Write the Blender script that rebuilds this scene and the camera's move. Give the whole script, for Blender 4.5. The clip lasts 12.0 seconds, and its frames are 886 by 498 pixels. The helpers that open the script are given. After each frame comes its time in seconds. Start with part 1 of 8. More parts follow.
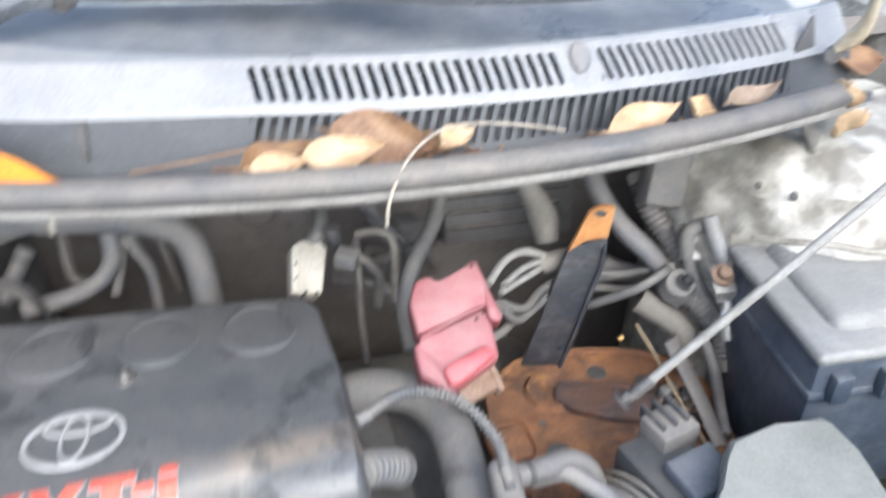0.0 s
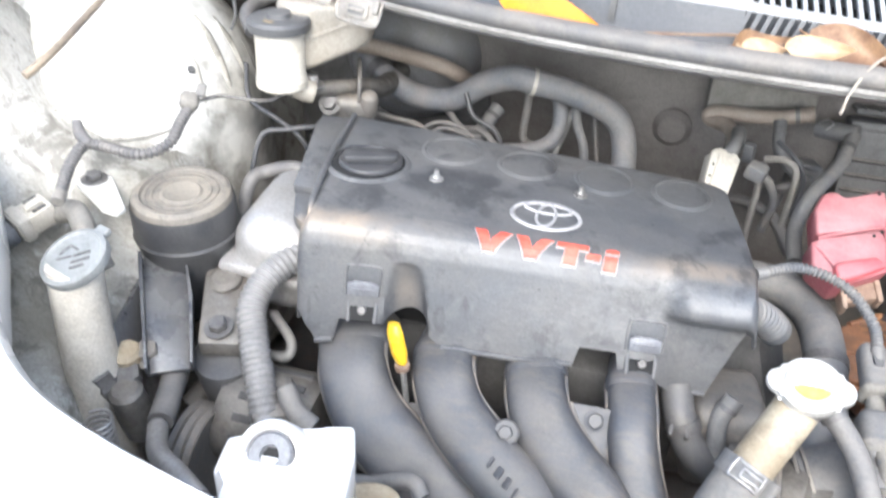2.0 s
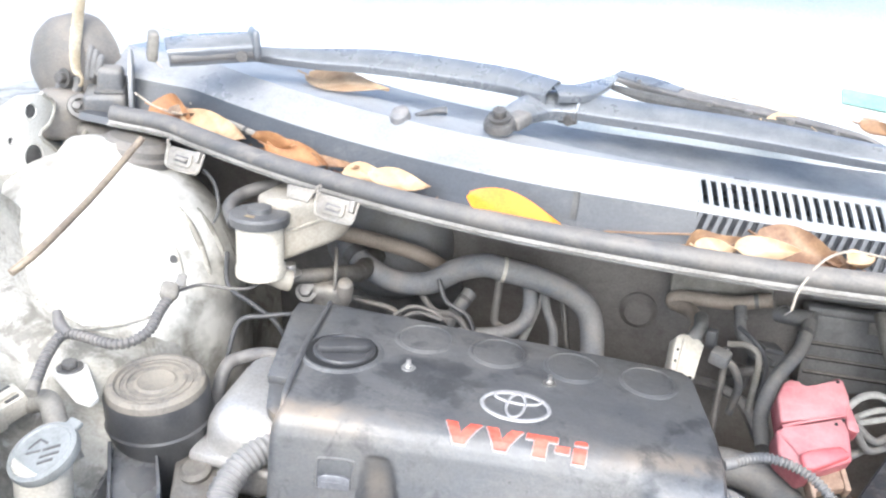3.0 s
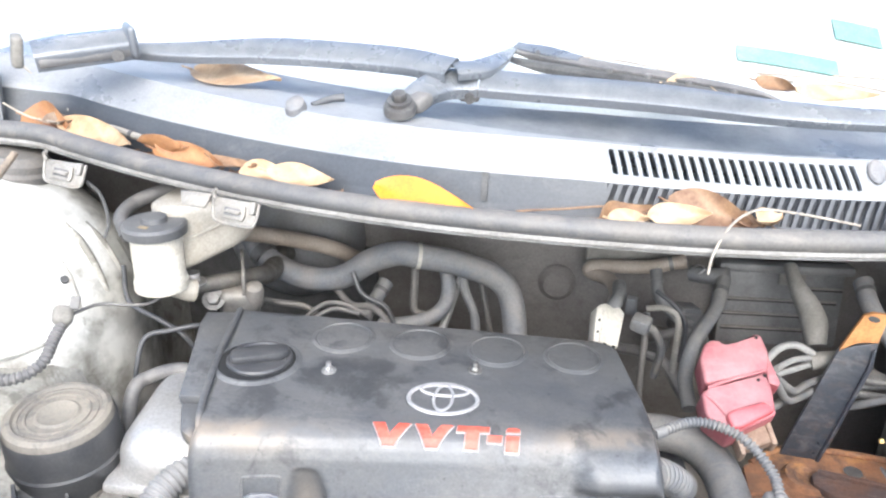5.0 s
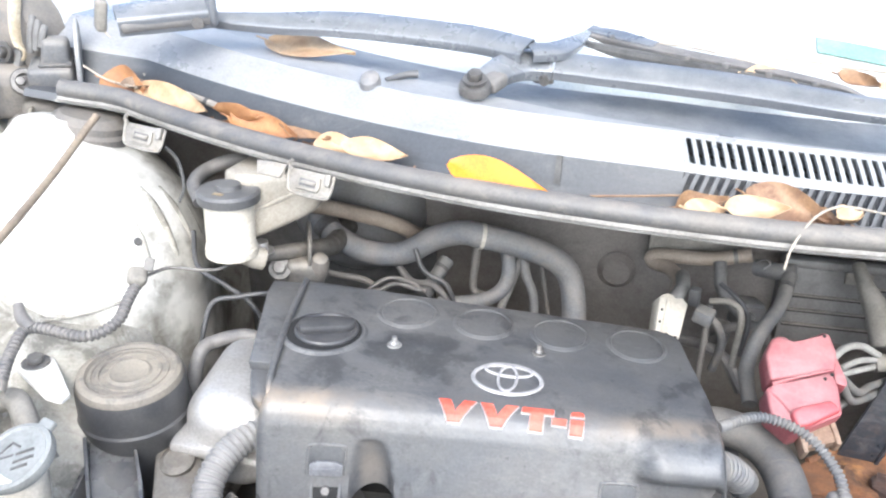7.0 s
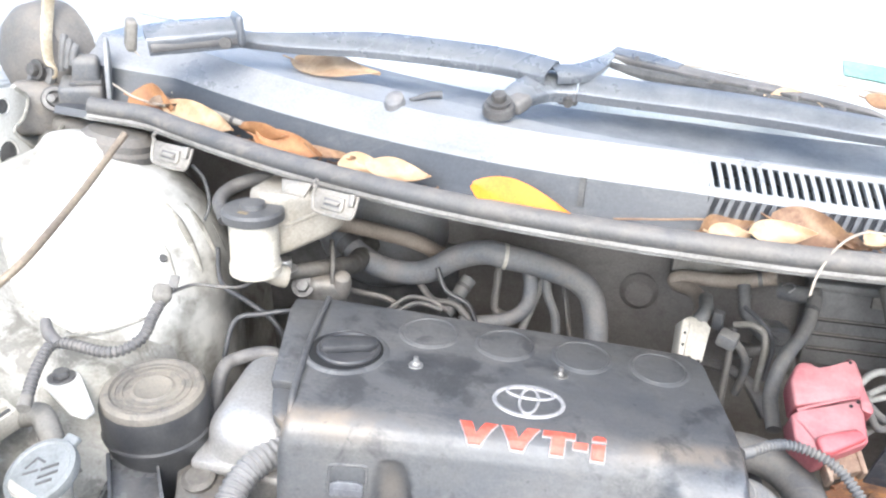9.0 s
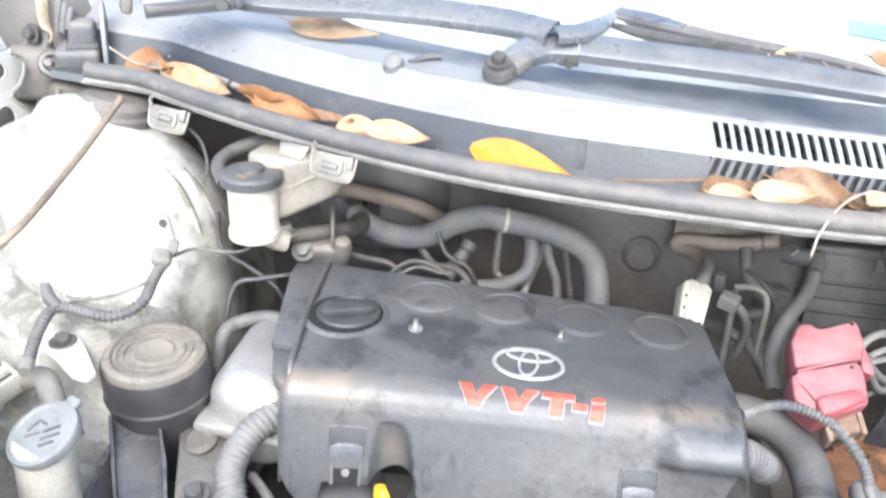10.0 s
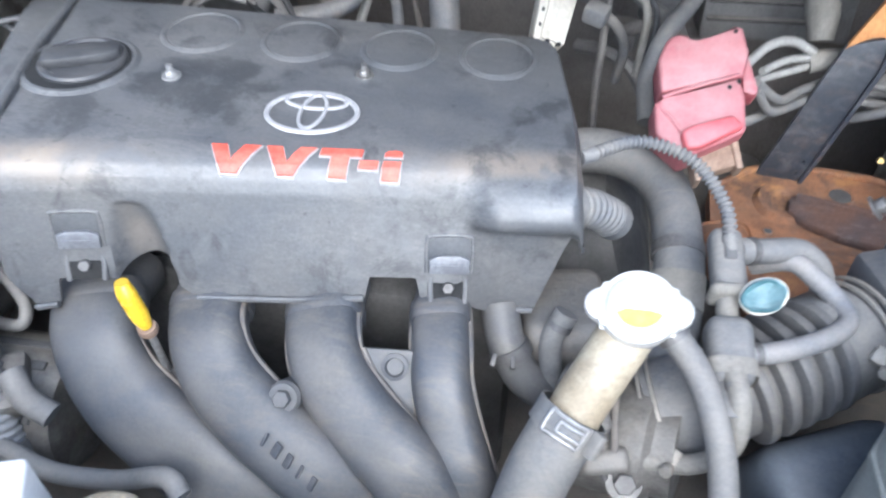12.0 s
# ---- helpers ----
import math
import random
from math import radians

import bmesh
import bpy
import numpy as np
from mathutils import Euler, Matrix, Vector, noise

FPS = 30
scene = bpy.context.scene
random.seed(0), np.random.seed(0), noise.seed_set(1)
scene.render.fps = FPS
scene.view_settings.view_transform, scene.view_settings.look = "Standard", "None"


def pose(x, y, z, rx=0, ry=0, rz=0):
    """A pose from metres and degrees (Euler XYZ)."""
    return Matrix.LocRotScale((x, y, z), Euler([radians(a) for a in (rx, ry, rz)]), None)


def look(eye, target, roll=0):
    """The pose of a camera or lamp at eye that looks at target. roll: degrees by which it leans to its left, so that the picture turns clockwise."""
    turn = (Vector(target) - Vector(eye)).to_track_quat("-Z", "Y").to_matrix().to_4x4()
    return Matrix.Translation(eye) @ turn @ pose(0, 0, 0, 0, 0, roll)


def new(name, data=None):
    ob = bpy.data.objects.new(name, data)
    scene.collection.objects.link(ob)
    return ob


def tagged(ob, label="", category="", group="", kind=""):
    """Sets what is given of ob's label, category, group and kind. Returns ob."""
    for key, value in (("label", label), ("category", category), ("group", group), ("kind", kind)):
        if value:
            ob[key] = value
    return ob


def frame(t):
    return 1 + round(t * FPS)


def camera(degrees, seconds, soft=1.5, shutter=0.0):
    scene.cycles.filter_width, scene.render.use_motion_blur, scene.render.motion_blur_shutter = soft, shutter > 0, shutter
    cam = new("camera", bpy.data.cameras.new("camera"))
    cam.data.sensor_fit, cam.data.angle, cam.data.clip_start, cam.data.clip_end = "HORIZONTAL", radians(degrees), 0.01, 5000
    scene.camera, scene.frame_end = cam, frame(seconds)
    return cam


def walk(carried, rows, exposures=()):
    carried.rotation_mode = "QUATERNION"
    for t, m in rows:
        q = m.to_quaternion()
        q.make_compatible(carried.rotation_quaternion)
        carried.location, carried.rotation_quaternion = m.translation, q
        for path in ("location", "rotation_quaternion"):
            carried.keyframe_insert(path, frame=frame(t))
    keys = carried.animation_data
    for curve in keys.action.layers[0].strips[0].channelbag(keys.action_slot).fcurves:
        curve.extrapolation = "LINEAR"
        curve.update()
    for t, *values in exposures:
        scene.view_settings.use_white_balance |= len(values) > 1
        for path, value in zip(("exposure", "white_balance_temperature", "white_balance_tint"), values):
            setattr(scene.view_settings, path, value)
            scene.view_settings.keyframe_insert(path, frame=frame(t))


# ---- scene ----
# ---- camera and walk ----
SKY, SUN = 0.145, 1.0
EXPOSURES = [(0.0, 1.25, 5600, 6.5), (0.5, 1.42, 5500, 6.5), (1.5, 1.53, 5450, 6.5), (2.0, 1.6, 5600, 6.5), (10.5, 1.57, 5600, 6.5), (11.5, 1.52, 5350, 6), (12.0, 1.45, 5200, 6)]
cam = camera(56.5, 12.0, 2.2, 0.5)
PATH = [
    (0, (0.2, -0.531, 1.247), (0.44, 1.086, 0.095), -0.1),
    (0.5, (0.232, -0.631, 1.216), (0.089, 0.933, -0.023), 3.0),
    (1, (0.2, -0.681, 1.213), (-0.154, 0.845, -0.029), 4.2),
    (1.5, (0.127, -0.715, 1.21), (-0.217, 0.839, -0.001), 3.5),
    (2, (0.08, -0.773, 1.203), (-0.348, 0.838, 0.098), 3.3),
    (2.5, (0.09, -0.78, 1.236), (-0.377, 0.948, 0.344), 3.8),
    (3, (0.087, -0.778, 1.241), (-0.36, 1.016, 0.479), 3.7),
    (4.8, (0.087, -0.741, 1.253), (-0.167, 1.072, 0.448), 1.0),
    (5, (0.083, -0.744, 1.244), (-0.157, 1.069, 0.433), 0.9),
    (5.5, (0.071, -0.748, 1.247), (-0.153, 1.05, 0.401), 1.6),
    (6, (0.056, -0.752, 1.245), (-0.197, 1.039, 0.392), 2.1),
    (6.5, (0.053, -0.755, 1.244), (-0.239, 1.028, 0.385), 2.5),
    (7, (0.05, -0.752, 1.243), (-0.271, 1.027, 0.387), 2.7),
    (9, (0.047, -0.751, 1.25), (-0.326, 1.031, 0.422), 2.7),
    (9.5, (0.047, -0.748, 1.248), (-0.337, 1.033, 0.424), 2.4),
    (10, (0.053, -0.749, 1.243), (-0.323, 0.999, 0.347), 2.3),
    (10.5, (0.089, -0.755, 1.234), (-0.263, 0.938, 0.23), 1.3),
    (11, (0.164, -0.731, 1.226), (-0.212, 0.876, 0.096), -0.4),
    (11.5, (0.223, -0.67, 1.192), (-0.13, 0.852, -0.057), -0.3),
    (12, (0.176, -0.575, 1.153), (-0.057, 0.83, -0.251), -0.2),
]
walk(cam, [(t, look(eye, target, roll)) for t, eye, target, roll in PATH], EXPOSURES)

# ---- world, sun and exposure ----
world = bpy.data.worlds.new("sky")
scene.world = world
world.use_nodes = True
wn = world.node_tree.nodes
sky = wn.new("ShaderNodeTexSky")
sky.sky_type = "NISHITA"
sky.sun_disc = False
sky.sun_elevation = radians(43)
sky.sun_rotation = radians(169)
sky.air_density, sky.dust_density, sky.ozone_density = 1.0, 5.0, 0.4
wn["Background"].inputs["Strength"].default_value = SKY
world.node_tree.links.new(sky.outputs[0], wn["Background"].inputs["Color"])
sun = new("sun", bpy.data.lights.new("sun", "SUN"))
sun.data.energy, sun.data.angle, sun.data.color = SUN, radians(80), (1.0, 0.97, 0.93)
sun.matrix_world = look((0.5, -2.6, 3.3), (0, 0, 0.8))


# ---- materials ----
def material(name, base, rough=0.5, metal=0.0, second=None, scale=30.0, amount=0.75, bump=0.15, fine=350.0, dust=None, dust_amount=0.0, spec=0.5, coat=0.0, sss=0.0, level=-0.2, clear=0.34):
    """A principled surface with patches of a second colour, fine grain, relief and dust that lies on what faces up."""
    m = bpy.data.materials.new(name)
    m.use_nodes = True
    nt = m.node_tree
    n, l = nt.nodes, nt.links
    p = n["Principled BSDF"]
    tc = n.new("ShaderNodeTexCoord")
    big = n.new("ShaderNodeTexNoise")
    big.inputs["Scale"].default_value, big.inputs["Detail"].default_value, big.inputs["Roughness"].default_value = scale, 6, 0.62
    l.new(tc.outputs["Object"], big.inputs["Vector"])
    blot = n.new("ShaderNodeTexNoise")
    blot.inputs["Scale"].default_value, blot.inputs["Detail"].default_value, blot.inputs["Roughness"].default_value = scale * 0.36, 5, 0.55
    l.new(tc.outputs["Object"], blot.inputs["Vector"])
    both = n.new("ShaderNodeMath")
    both.operation = "MULTIPLY_ADD"
    both.inputs[1].default_value, both.inputs[2].default_value = 0.5, 0.0
    l.new(big.outputs[0], both.inputs[0])
    both2 = n.new("ShaderNodeMath")
    both2.operation = "MULTIPLY_ADD"
    both2.inputs[1].default_value = 0.5
    l.new(blot.outputs[0], both2.inputs[0])
    l.new(both.outputs[0], both2.inputs[2])
    small = n.new("ShaderNodeTexNoise")
    small.inputs["Scale"].default_value, small.inputs["Detail"].default_value = fine, 4
    l.new(tc.outputs["Object"], small.inputs["Vector"])
    ramp = n.new("ShaderNodeValToRGB")
    ramp.color_ramp.elements[0].position, ramp.color_ramp.elements[1].position = 0.43, 0.58
    l.new(both2.outputs[0], ramp.inputs[0])
    mix = n.new("ShaderNodeMix")
    mix.data_type = "RGBA"
    second = second or tuple(c * 0.62 for c in base)
    mix.inputs[6].default_value, mix.inputs[7].default_value = (*base, 1), (*second, 1)
    s = n.new("ShaderNodeMath")
    s.operation = "MULTIPLY"
    s.inputs[1].default_value = amount
    l.new(ramp.outputs[0], s.inputs[0])
    l.new(s.outputs[0], mix.inputs[0])
    grain = n.new("ShaderNodeMix")
    grain.data_type, grain.blend_type = "RGBA", "OVERLAY"
    grain.inputs[0].default_value = 0.35
    l.new(mix.outputs[2], grain.inputs[6])
    l.new(small.outputs[0], grain.inputs[7])
    out = grain.outputs[2]
    if dust_amount:
        geo = n.new("ShaderNodeNewGeometry")
        sep = n.new("ShaderNodeSeparateXYZ")
        l.new(geo.outputs["Normal"], sep.inputs[0])
        up = n.new("ShaderNodeMapRange")
        up.inputs[1].default_value, up.inputs[2].default_value = level, 0.9
        l.new(sep.outputs[2], up.inputs[0])
        dn = n.new("ShaderNodeTexNoise")
        dn.inputs["Scale"].default_value, dn.inputs["Detail"].default_value, dn.inputs["Roughness"].default_value = 22, 8, 0.7
        l.new(tc.outputs["Object"], dn.inputs["Vector"])
        k = n.new("ShaderNodeMath")
        k.operation = "MULTIPLY"
        l.new(up.outputs[0], k.inputs[0])
        dr = n.new("ShaderNodeMapRange")
        dr.inputs[1].default_value, dr.inputs[2].default_value = clear, 0.68
        l.new(dn.outputs[0], dr.inputs[0])
        l.new(dr.outputs[0], k.inputs[1])
        k2 = n.new("ShaderNodeMath")
        k2.operation, k2.use_clamp = "MULTIPLY", True
        k2.inputs[1].default_value = dust_amount * 2.0
        l.new(k.outputs[0], k2.inputs[0])
        dm = n.new("ShaderNodeMix")
        dm.data_type = "RGBA"
        dm.inputs[7].default_value = (*(dust or (0.30, 0.26, 0.22)), 1)
        l.new(k2.outputs[0], dm.inputs[0])
        l.new(out, dm.inputs[6])
        out = dm.outputs[2]
    l.new(out, p.inputs["Base Color"])
    rr = n.new("ShaderNodeMapRange")
    rr.inputs[1].default_value, rr.inputs[2].default_value = 0.35, 0.65
    rr.inputs[3].default_value, rr.inputs[4].default_value = max(0.03, rough - 0.14), min(1.0, rough + 0.18)
    l.new(both2.outputs[0], rr.inputs[0])
    l.new(rr.outputs[0], p.inputs["Roughness"])
    p.inputs["Metallic"].default_value = metal
    p.inputs["Specular IOR Level"].default_value = spec
    p.inputs["Coat Weight"].default_value = coat
    if sss:
        p.inputs["Subsurface Weight"].default_value = sss
        p.inputs["Subsurface Radius"].default_value = (0.01, 0.008, 0.006)
    b = n.new("ShaderNodeBump")
    b.inputs["Strength"].default_value, b.inputs["Distance"].default_value = bump, 0.001
    hsum = n.new("ShaderNodeMath")
    l.new(big.outputs[0], hsum.inputs[0])
    l.new(small.outputs[0], hsum.inputs[1])
    l.new(hsum.outputs[0], b.inputs["Height"])
    l.new(b.outputs[0], p.inputs["Normal"])
    return m


def fold_sheen(m):
    """A tan highlight painted along the rounded front edge of the engine cover, strongest at its belt end."""
    n, l = m.node_tree.nodes, m.node_tree.links
    p = n["Principled BSDF"]
    old = p.inputs["Base Color"].links[0].from_socket
    tc = n.new("ShaderNodeTexCoord")
    sep = n.new("ShaderNodeSeparateXYZ")
    l.new(tc.outputs["Object"], sep.inputs[0])

    def maths(op, a, b):
        k = n.new("ShaderNodeMath")
        k.operation = op
        for i, v in enumerate((a, b)):
            if isinstance(v, float):
                k.inputs[i].default_value = v
            else:
                l.new(v, k.inputs[i])
        return k.outputs[0]

    def ramp(v, a, b, lo=0.0, hi=1.0):
        k = n.new("ShaderNodeMapRange")
        k.interpolation_type = "SMOOTHSTEP"
        for i, q in enumerate((a, b, lo, hi)):
            k.inputs[i + 1].default_value = q
        l.new(v, k.inputs[0])
        return k.outputs[0]

    off = maths("SUBTRACT", maths("SUBTRACT", sep.outputs[1], maths("MULTIPLY", sep.outputs[0], 0.2197)), -0.162)
    k = n.new("ShaderNodeTexNoise")
    k.inputs["Scale"].default_value, k.inputs["Detail"].default_value = 26, 5
    l.new(tc.outputs["Object"], k.inputs["Vector"])
    band = maths("MULTIPLY", ramp(off, -0.006, 0.005), ramp(off, 0.034, 0.014))
    ends = maths("MAXIMUM", ramp(sep.outputs[0], -0.08, -0.16, 0.05, 1.0), ramp(sep.outputs[0], 0.05, 0.12, 0.05, 0.6))
    amount = maths("MULTIPLY", maths("MULTIPLY", band, ends), ramp(k.outputs[0], 0.28, 0.62, 0.35, 0.95))
    mix = n.new("ShaderNodeMix")
    mix.data_type = "RGBA"
    mix.inputs[7].default_value = (0.26, 0.21, 0.155, 1)
    l.new(amount, mix.inputs[0])
    l.new(old, mix.inputs[6])
    l.new(mix.outputs[2], p.inputs["Base Color"])
    return m


def scuffed(m, colour, amount, finer=1.0):
    """Fine smears, specks and scratches of another tone over a finished material."""
    n, l = m.node_tree.nodes, m.node_tree.links
    p = n["Principled BSDF"]
    old = p.inputs["Base Color"].links[0].from_socket
    tc = n.new("ShaderNodeTexCoord")
    turn = n.new("ShaderNodeMapping")
    turn.inputs["Rotation"].default_value = (0.4, 0.2, 0.7)
    turn.inputs["Scale"].default_value = (finer, 4.0 * finer**0.3, 2.0 * finer)
    turn.inputs["Location"].default_value = (finer * 3.7 - 3.7, 0, finer - 1)
    l.new(tc.outputs["Object"], turn.inputs["Vector"])
    long = n.new("ShaderNodeTexNoise")
    long.inputs["Scale"].default_value, long.inputs["Detail"].default_value, long.inputs["Roughness"].default_value, long.inputs["Distortion"].default_value = 24, 9, 0.72, 0.8
    l.new(turn.outputs[0], long.inputs["Vector"])
    wide = n.new("ShaderNodeTexNoise")
    wide.inputs["Scale"].default_value, wide.inputs["Detail"].default_value = 9, 3
    l.new(tc.outputs["Object"], wide.inputs["Vector"])
    a, b = n.new("ShaderNodeMapRange"), n.new("ShaderNodeMapRange")
    a.inputs[1].default_value, a.inputs[2].default_value = 0.50, 0.74
    b.inputs[1].default_value, b.inputs[2].default_value, b.inputs[3].default_value = 0.40, 0.62, 0.2
    l.new(long.outputs[0], a.inputs[0])
    l.new(wide.outputs[0], b.inputs[0])
    k = n.new("ShaderNodeMath")
    k.operation = "MULTIPLY"
    l.new(a.outputs[0], k.inputs[0])
    l.new(b.outputs[0], k.inputs[1])
    k2 = n.new("ShaderNodeMath")
    k2.operation = "MULTIPLY"
    k2.inputs[1].default_value = amount
    l.new(k.outputs[0], k2.inputs[0])
    mix = n.new("ShaderNodeMix")
    mix.data_type = "RGBA"
    mix.inputs[7].default_value = (*colour, 1)
    l.new(k2.outputs[0], mix.inputs[0])
    l.new(old, mix.inputs[6])
    l.new(mix.outputs[2], p.inputs["Base Color"])
    return m


def blotched(m, dark, light, scale, amount):
    """Ragged patches of darker and paler grime with fine pits, over a finished material."""
    n, l = m.node_tree.nodes, m.node_tree.links
    p = n["Principled BSDF"]
    out = p.inputs["Base Color"].links[0].from_socket
    tc = n.new("ShaderNodeTexCoord")
    for k, (colour, lo, hi, size) in enumerate(((dark, 0.52, 0.60, scale), (light, 0.56, 0.66, scale * 1.7), (dark, 0.62, 0.68, scale * 7))):
        t = n.new("ShaderNodeTexNoise")
        t.inputs["Scale"].default_value, t.inputs["Detail"].default_value, t.inputs["Roughness"].default_value, t.inputs["Distortion"].default_value = size, 10, 0.68, 0.5
        shift = n.new("ShaderNodeMapping")
        shift.inputs["Location"].default_value = (1.7 * k, 2.3 * k, 0.9 * k)
        l.new(tc.outputs["Object"], shift.inputs["Vector"])
        l.new(shift.outputs[0], t.inputs["Vector"])
        r = n.new("ShaderNodeMapRange")
        r.inputs[1].default_value, r.inputs[2].default_value, r.inputs[4].default_value = lo, hi, amount
        l.new(t.outputs[0], r.inputs[0])
        mix = n.new("ShaderNodeMix")
        mix.data_type = "RGBA"
        mix.inputs[7].default_value = (*colour, 1)
        l.new(r.outputs[0], mix.inputs[0])
        l.new(out, mix.inputs[6])
        out = mix.outputs[2]
    l.new(out, p.inputs["Base Color"])
    return m


def crown_grime(m, at, radius):
    """Grime with a ragged edge round the bare crown of a strut tower."""
    n, l = m.node_tree.nodes, m.node_tree.links
    p = n["Principled BSDF"]
    old = p.inputs["Base Color"].links[0].from_socket
    tc = n.new("ShaderNodeTexCoord")
    k = n.new("ShaderNodeTexNoise")
    k.inputs["Scale"].default_value, k.inputs["Detail"].default_value, k.inputs["Roughness"].default_value = 11, 7, 0.65
    l.new(tc.outputs["Object"], k.inputs["Vector"])
    far = n.new("ShaderNodeVectorMath")
    far.operation = "DISTANCE"
    far.inputs[1].default_value = at
    l.new(tc.outputs["Object"], far.inputs[0])
    add = n.new("ShaderNodeMath")
    add.operation = "MULTIPLY_ADD"
    add.inputs[1].default_value = 0.34
    l.new(k.outputs[0], add.inputs[0])
    l.new(far.outputs["Value"], add.inputs[2])
    ramp = n.new("ShaderNodeMapRange")
    ramp.interpolation_type = "SMOOTHSTEP"
    ramp.inputs[1].default_value, ramp.inputs[2].default_value, ramp.inputs[4].default_value = radius + 0.15, radius + 0.23, 0.92
    l.new(add.outputs[0], ramp.inputs[0])
    tone = n.new("ShaderNodeTexNoise")
    tone.inputs["Scale"].default_value, tone.inputs["Detail"].default_value = 30, 8
    l.new(tc.outputs["Object"], tone.inputs["Vector"])
    dirt = n.new("ShaderNodeMix")
    dirt.data_type = "RGBA"
    dirt.inputs[6].default_value, dirt.inputs[7].default_value = (0.20, 0.187, 0.158, 1), (0.52, 0.505, 0.455, 1)
    sharp = n.new("ShaderNodeMapRange")
    sharp.inputs[1].default_value, sharp.inputs[2].default_value = 0.40, 0.62
    l.new(tone.outputs[0], sharp.inputs[0])
    l.new(sharp.outputs[0], dirt.inputs[0])
    mix = n.new("ShaderNodeMix")
    mix.data_type = "RGBA"
    l.new(ramp.outputs[0], mix.inputs[0])
    l.new(old, mix.inputs[6])
    l.new(dirt.outputs[2], mix.inputs[7])
    l.new(mix.outputs[2], p.inputs["Base Color"])
    return m


M_PLASTIC = material("black_plastic", (0.064, 0.066, 0.071), 0.46, second=(0.080, 0.080, 0.081), dust=(0.22, 0.21, 0.195), dust_amount=0.2, spec=0.7)
M_MANIFOLD = scuffed(material("grey_black_plastic", (0.046, 0.052, 0.064), 0.50, second=(0.072, 0.073, 0.076), scale=30, amount=0.8, dust=(0.24, 0.21, 0.17), dust_amount=0.14, spec=0.6), (0.26, 0.21, 0.15), 0.42)
M_RIB = scuffed(material("dusty_rib_edge", (0.085, 0.087, 0.094), 0.6, second=(0.135, 0.123, 0.108), scale=30, dust=(0.26, 0.215, 0.165), dust_amount=0.35), (0.32, 0.25, 0.17), 0.6)
M_CLAMP = scuffed(material("dull_zinc_clamp", (0.40, 0.395, 0.385), 0.45, 0.5, second=(0.24, 0.23, 0.215), scale=50, amount=0.8), (0.12, 0.11, 0.10), 0.4)
M_PIPE = scuffed(material("tan_grimy_pipe", (0.29, 0.245, 0.20), 0.6, second=(0.20, 0.165, 0.135), scale=30, dust=(0.36, 0.31, 0.25), dust_amount=0.3), (0.12, 0.10, 0.08), 0.4)
M_HOSELIGHT = scuffed(material("bloomed_hose_rubber", (0.145, 0.152, 0.168), 0.55, second=(0.21, 0.20, 0.19), scale=30, amount=0.8, dust=(0.32, 0.29, 0.26), dust_amount=0.3, spec=0.4), (0.32, 0.27, 0.21), 0.5)
# Tones of one plastic: the paler top paints in sky glare, mid tone behind.
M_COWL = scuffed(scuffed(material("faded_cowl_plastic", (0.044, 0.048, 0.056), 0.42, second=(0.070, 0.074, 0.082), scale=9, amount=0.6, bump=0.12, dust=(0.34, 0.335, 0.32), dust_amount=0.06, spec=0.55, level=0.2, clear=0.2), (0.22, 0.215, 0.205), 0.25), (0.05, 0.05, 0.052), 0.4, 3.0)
M_COWLTOP = scuffed(scuffed(material("sky_glare_cowl_plastic", (0.205, 0.210, 0.220), 0.34, second=(0.275, 0.28, 0.285), scale=9, amount=0.6, bump=0.10, dust=(0.42, 0.415, 0.40), dust_amount=0.2, spec=0.8), (0.27, 0.27, 0.265), 0.3), (0.12, 0.12, 0.125), 0.3, 3.0)
M_COWLBACK = scuffed(scuffed(material("midtone_cowl_plastic", (0.105, 0.110, 0.120), 0.34, second=(0.15, 0.154, 0.16), scale=9, amount=0.6, bump=0.10, dust=(0.40, 0.395, 0.38), dust_amount=0.2, spec=0.9), (0.30, 0.295, 0.285), 0.35), (0.06, 0.06, 0.064), 0.3, 3.0)
M_RUBBER = scuffed(material("dusty_rubber", (0.092, 0.091, 0.092), 0.55, second=(0.15, 0.142, 0.132), dust=(0.26, 0.24, 0.22), dust_amount=0.35), (0.26, 0.23, 0.19), 0.4)
M_SEAL = scuffed(material("weathered_seal_rubber", (0.082, 0.085, 0.090), 0.50, second=(0.14, 0.132, 0.12), scale=16, dust=(0.27, 0.235, 0.20), dust_amount=0.26), (0.34, 0.30, 0.25), 0.45)
M_RES = scuffed(material("cloudy_tank_plastic", (0.34, 0.315, 0.272), 0.45, second=(0.24, 0.215, 0.175), scale=22, amount=0.8, bump=0.1), (0.13, 0.11, 0.09), 0.5)
M_LIP = material("pale_trim_edge", (0.24, 0.23, 0.215), 0.5, second=(0.15, 0.14, 0.125), scale=30)
M_LABEL = material("faded_yellow_label", (0.62, 0.47, 0.08), 0.5, second=(0.45, 0.36, 0.14), scale=120, bump=0.05)
M_BLACK = material("black_cap_plastic", (0.042, 0.043, 0.047), 0.4, second=(0.06, 0.06, 0.06), scale=40, dust=(0.2, 0.19, 0.18), dust_amount=0.15)
# M_SLOT and M_GAP carry the shade of slots, holes and gaps as colour.
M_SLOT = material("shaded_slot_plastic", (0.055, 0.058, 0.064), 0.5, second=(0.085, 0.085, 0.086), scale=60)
M_TEALPATCH = material("pale_teal_film", (0.165, 0.325, 0.27), 0.6, second=(0.25, 0.40, 0.35), scale=30, bump=0.02)
M_GAP = material("gap_shade_black", (0.016, 0.016, 0.016), 0.9)
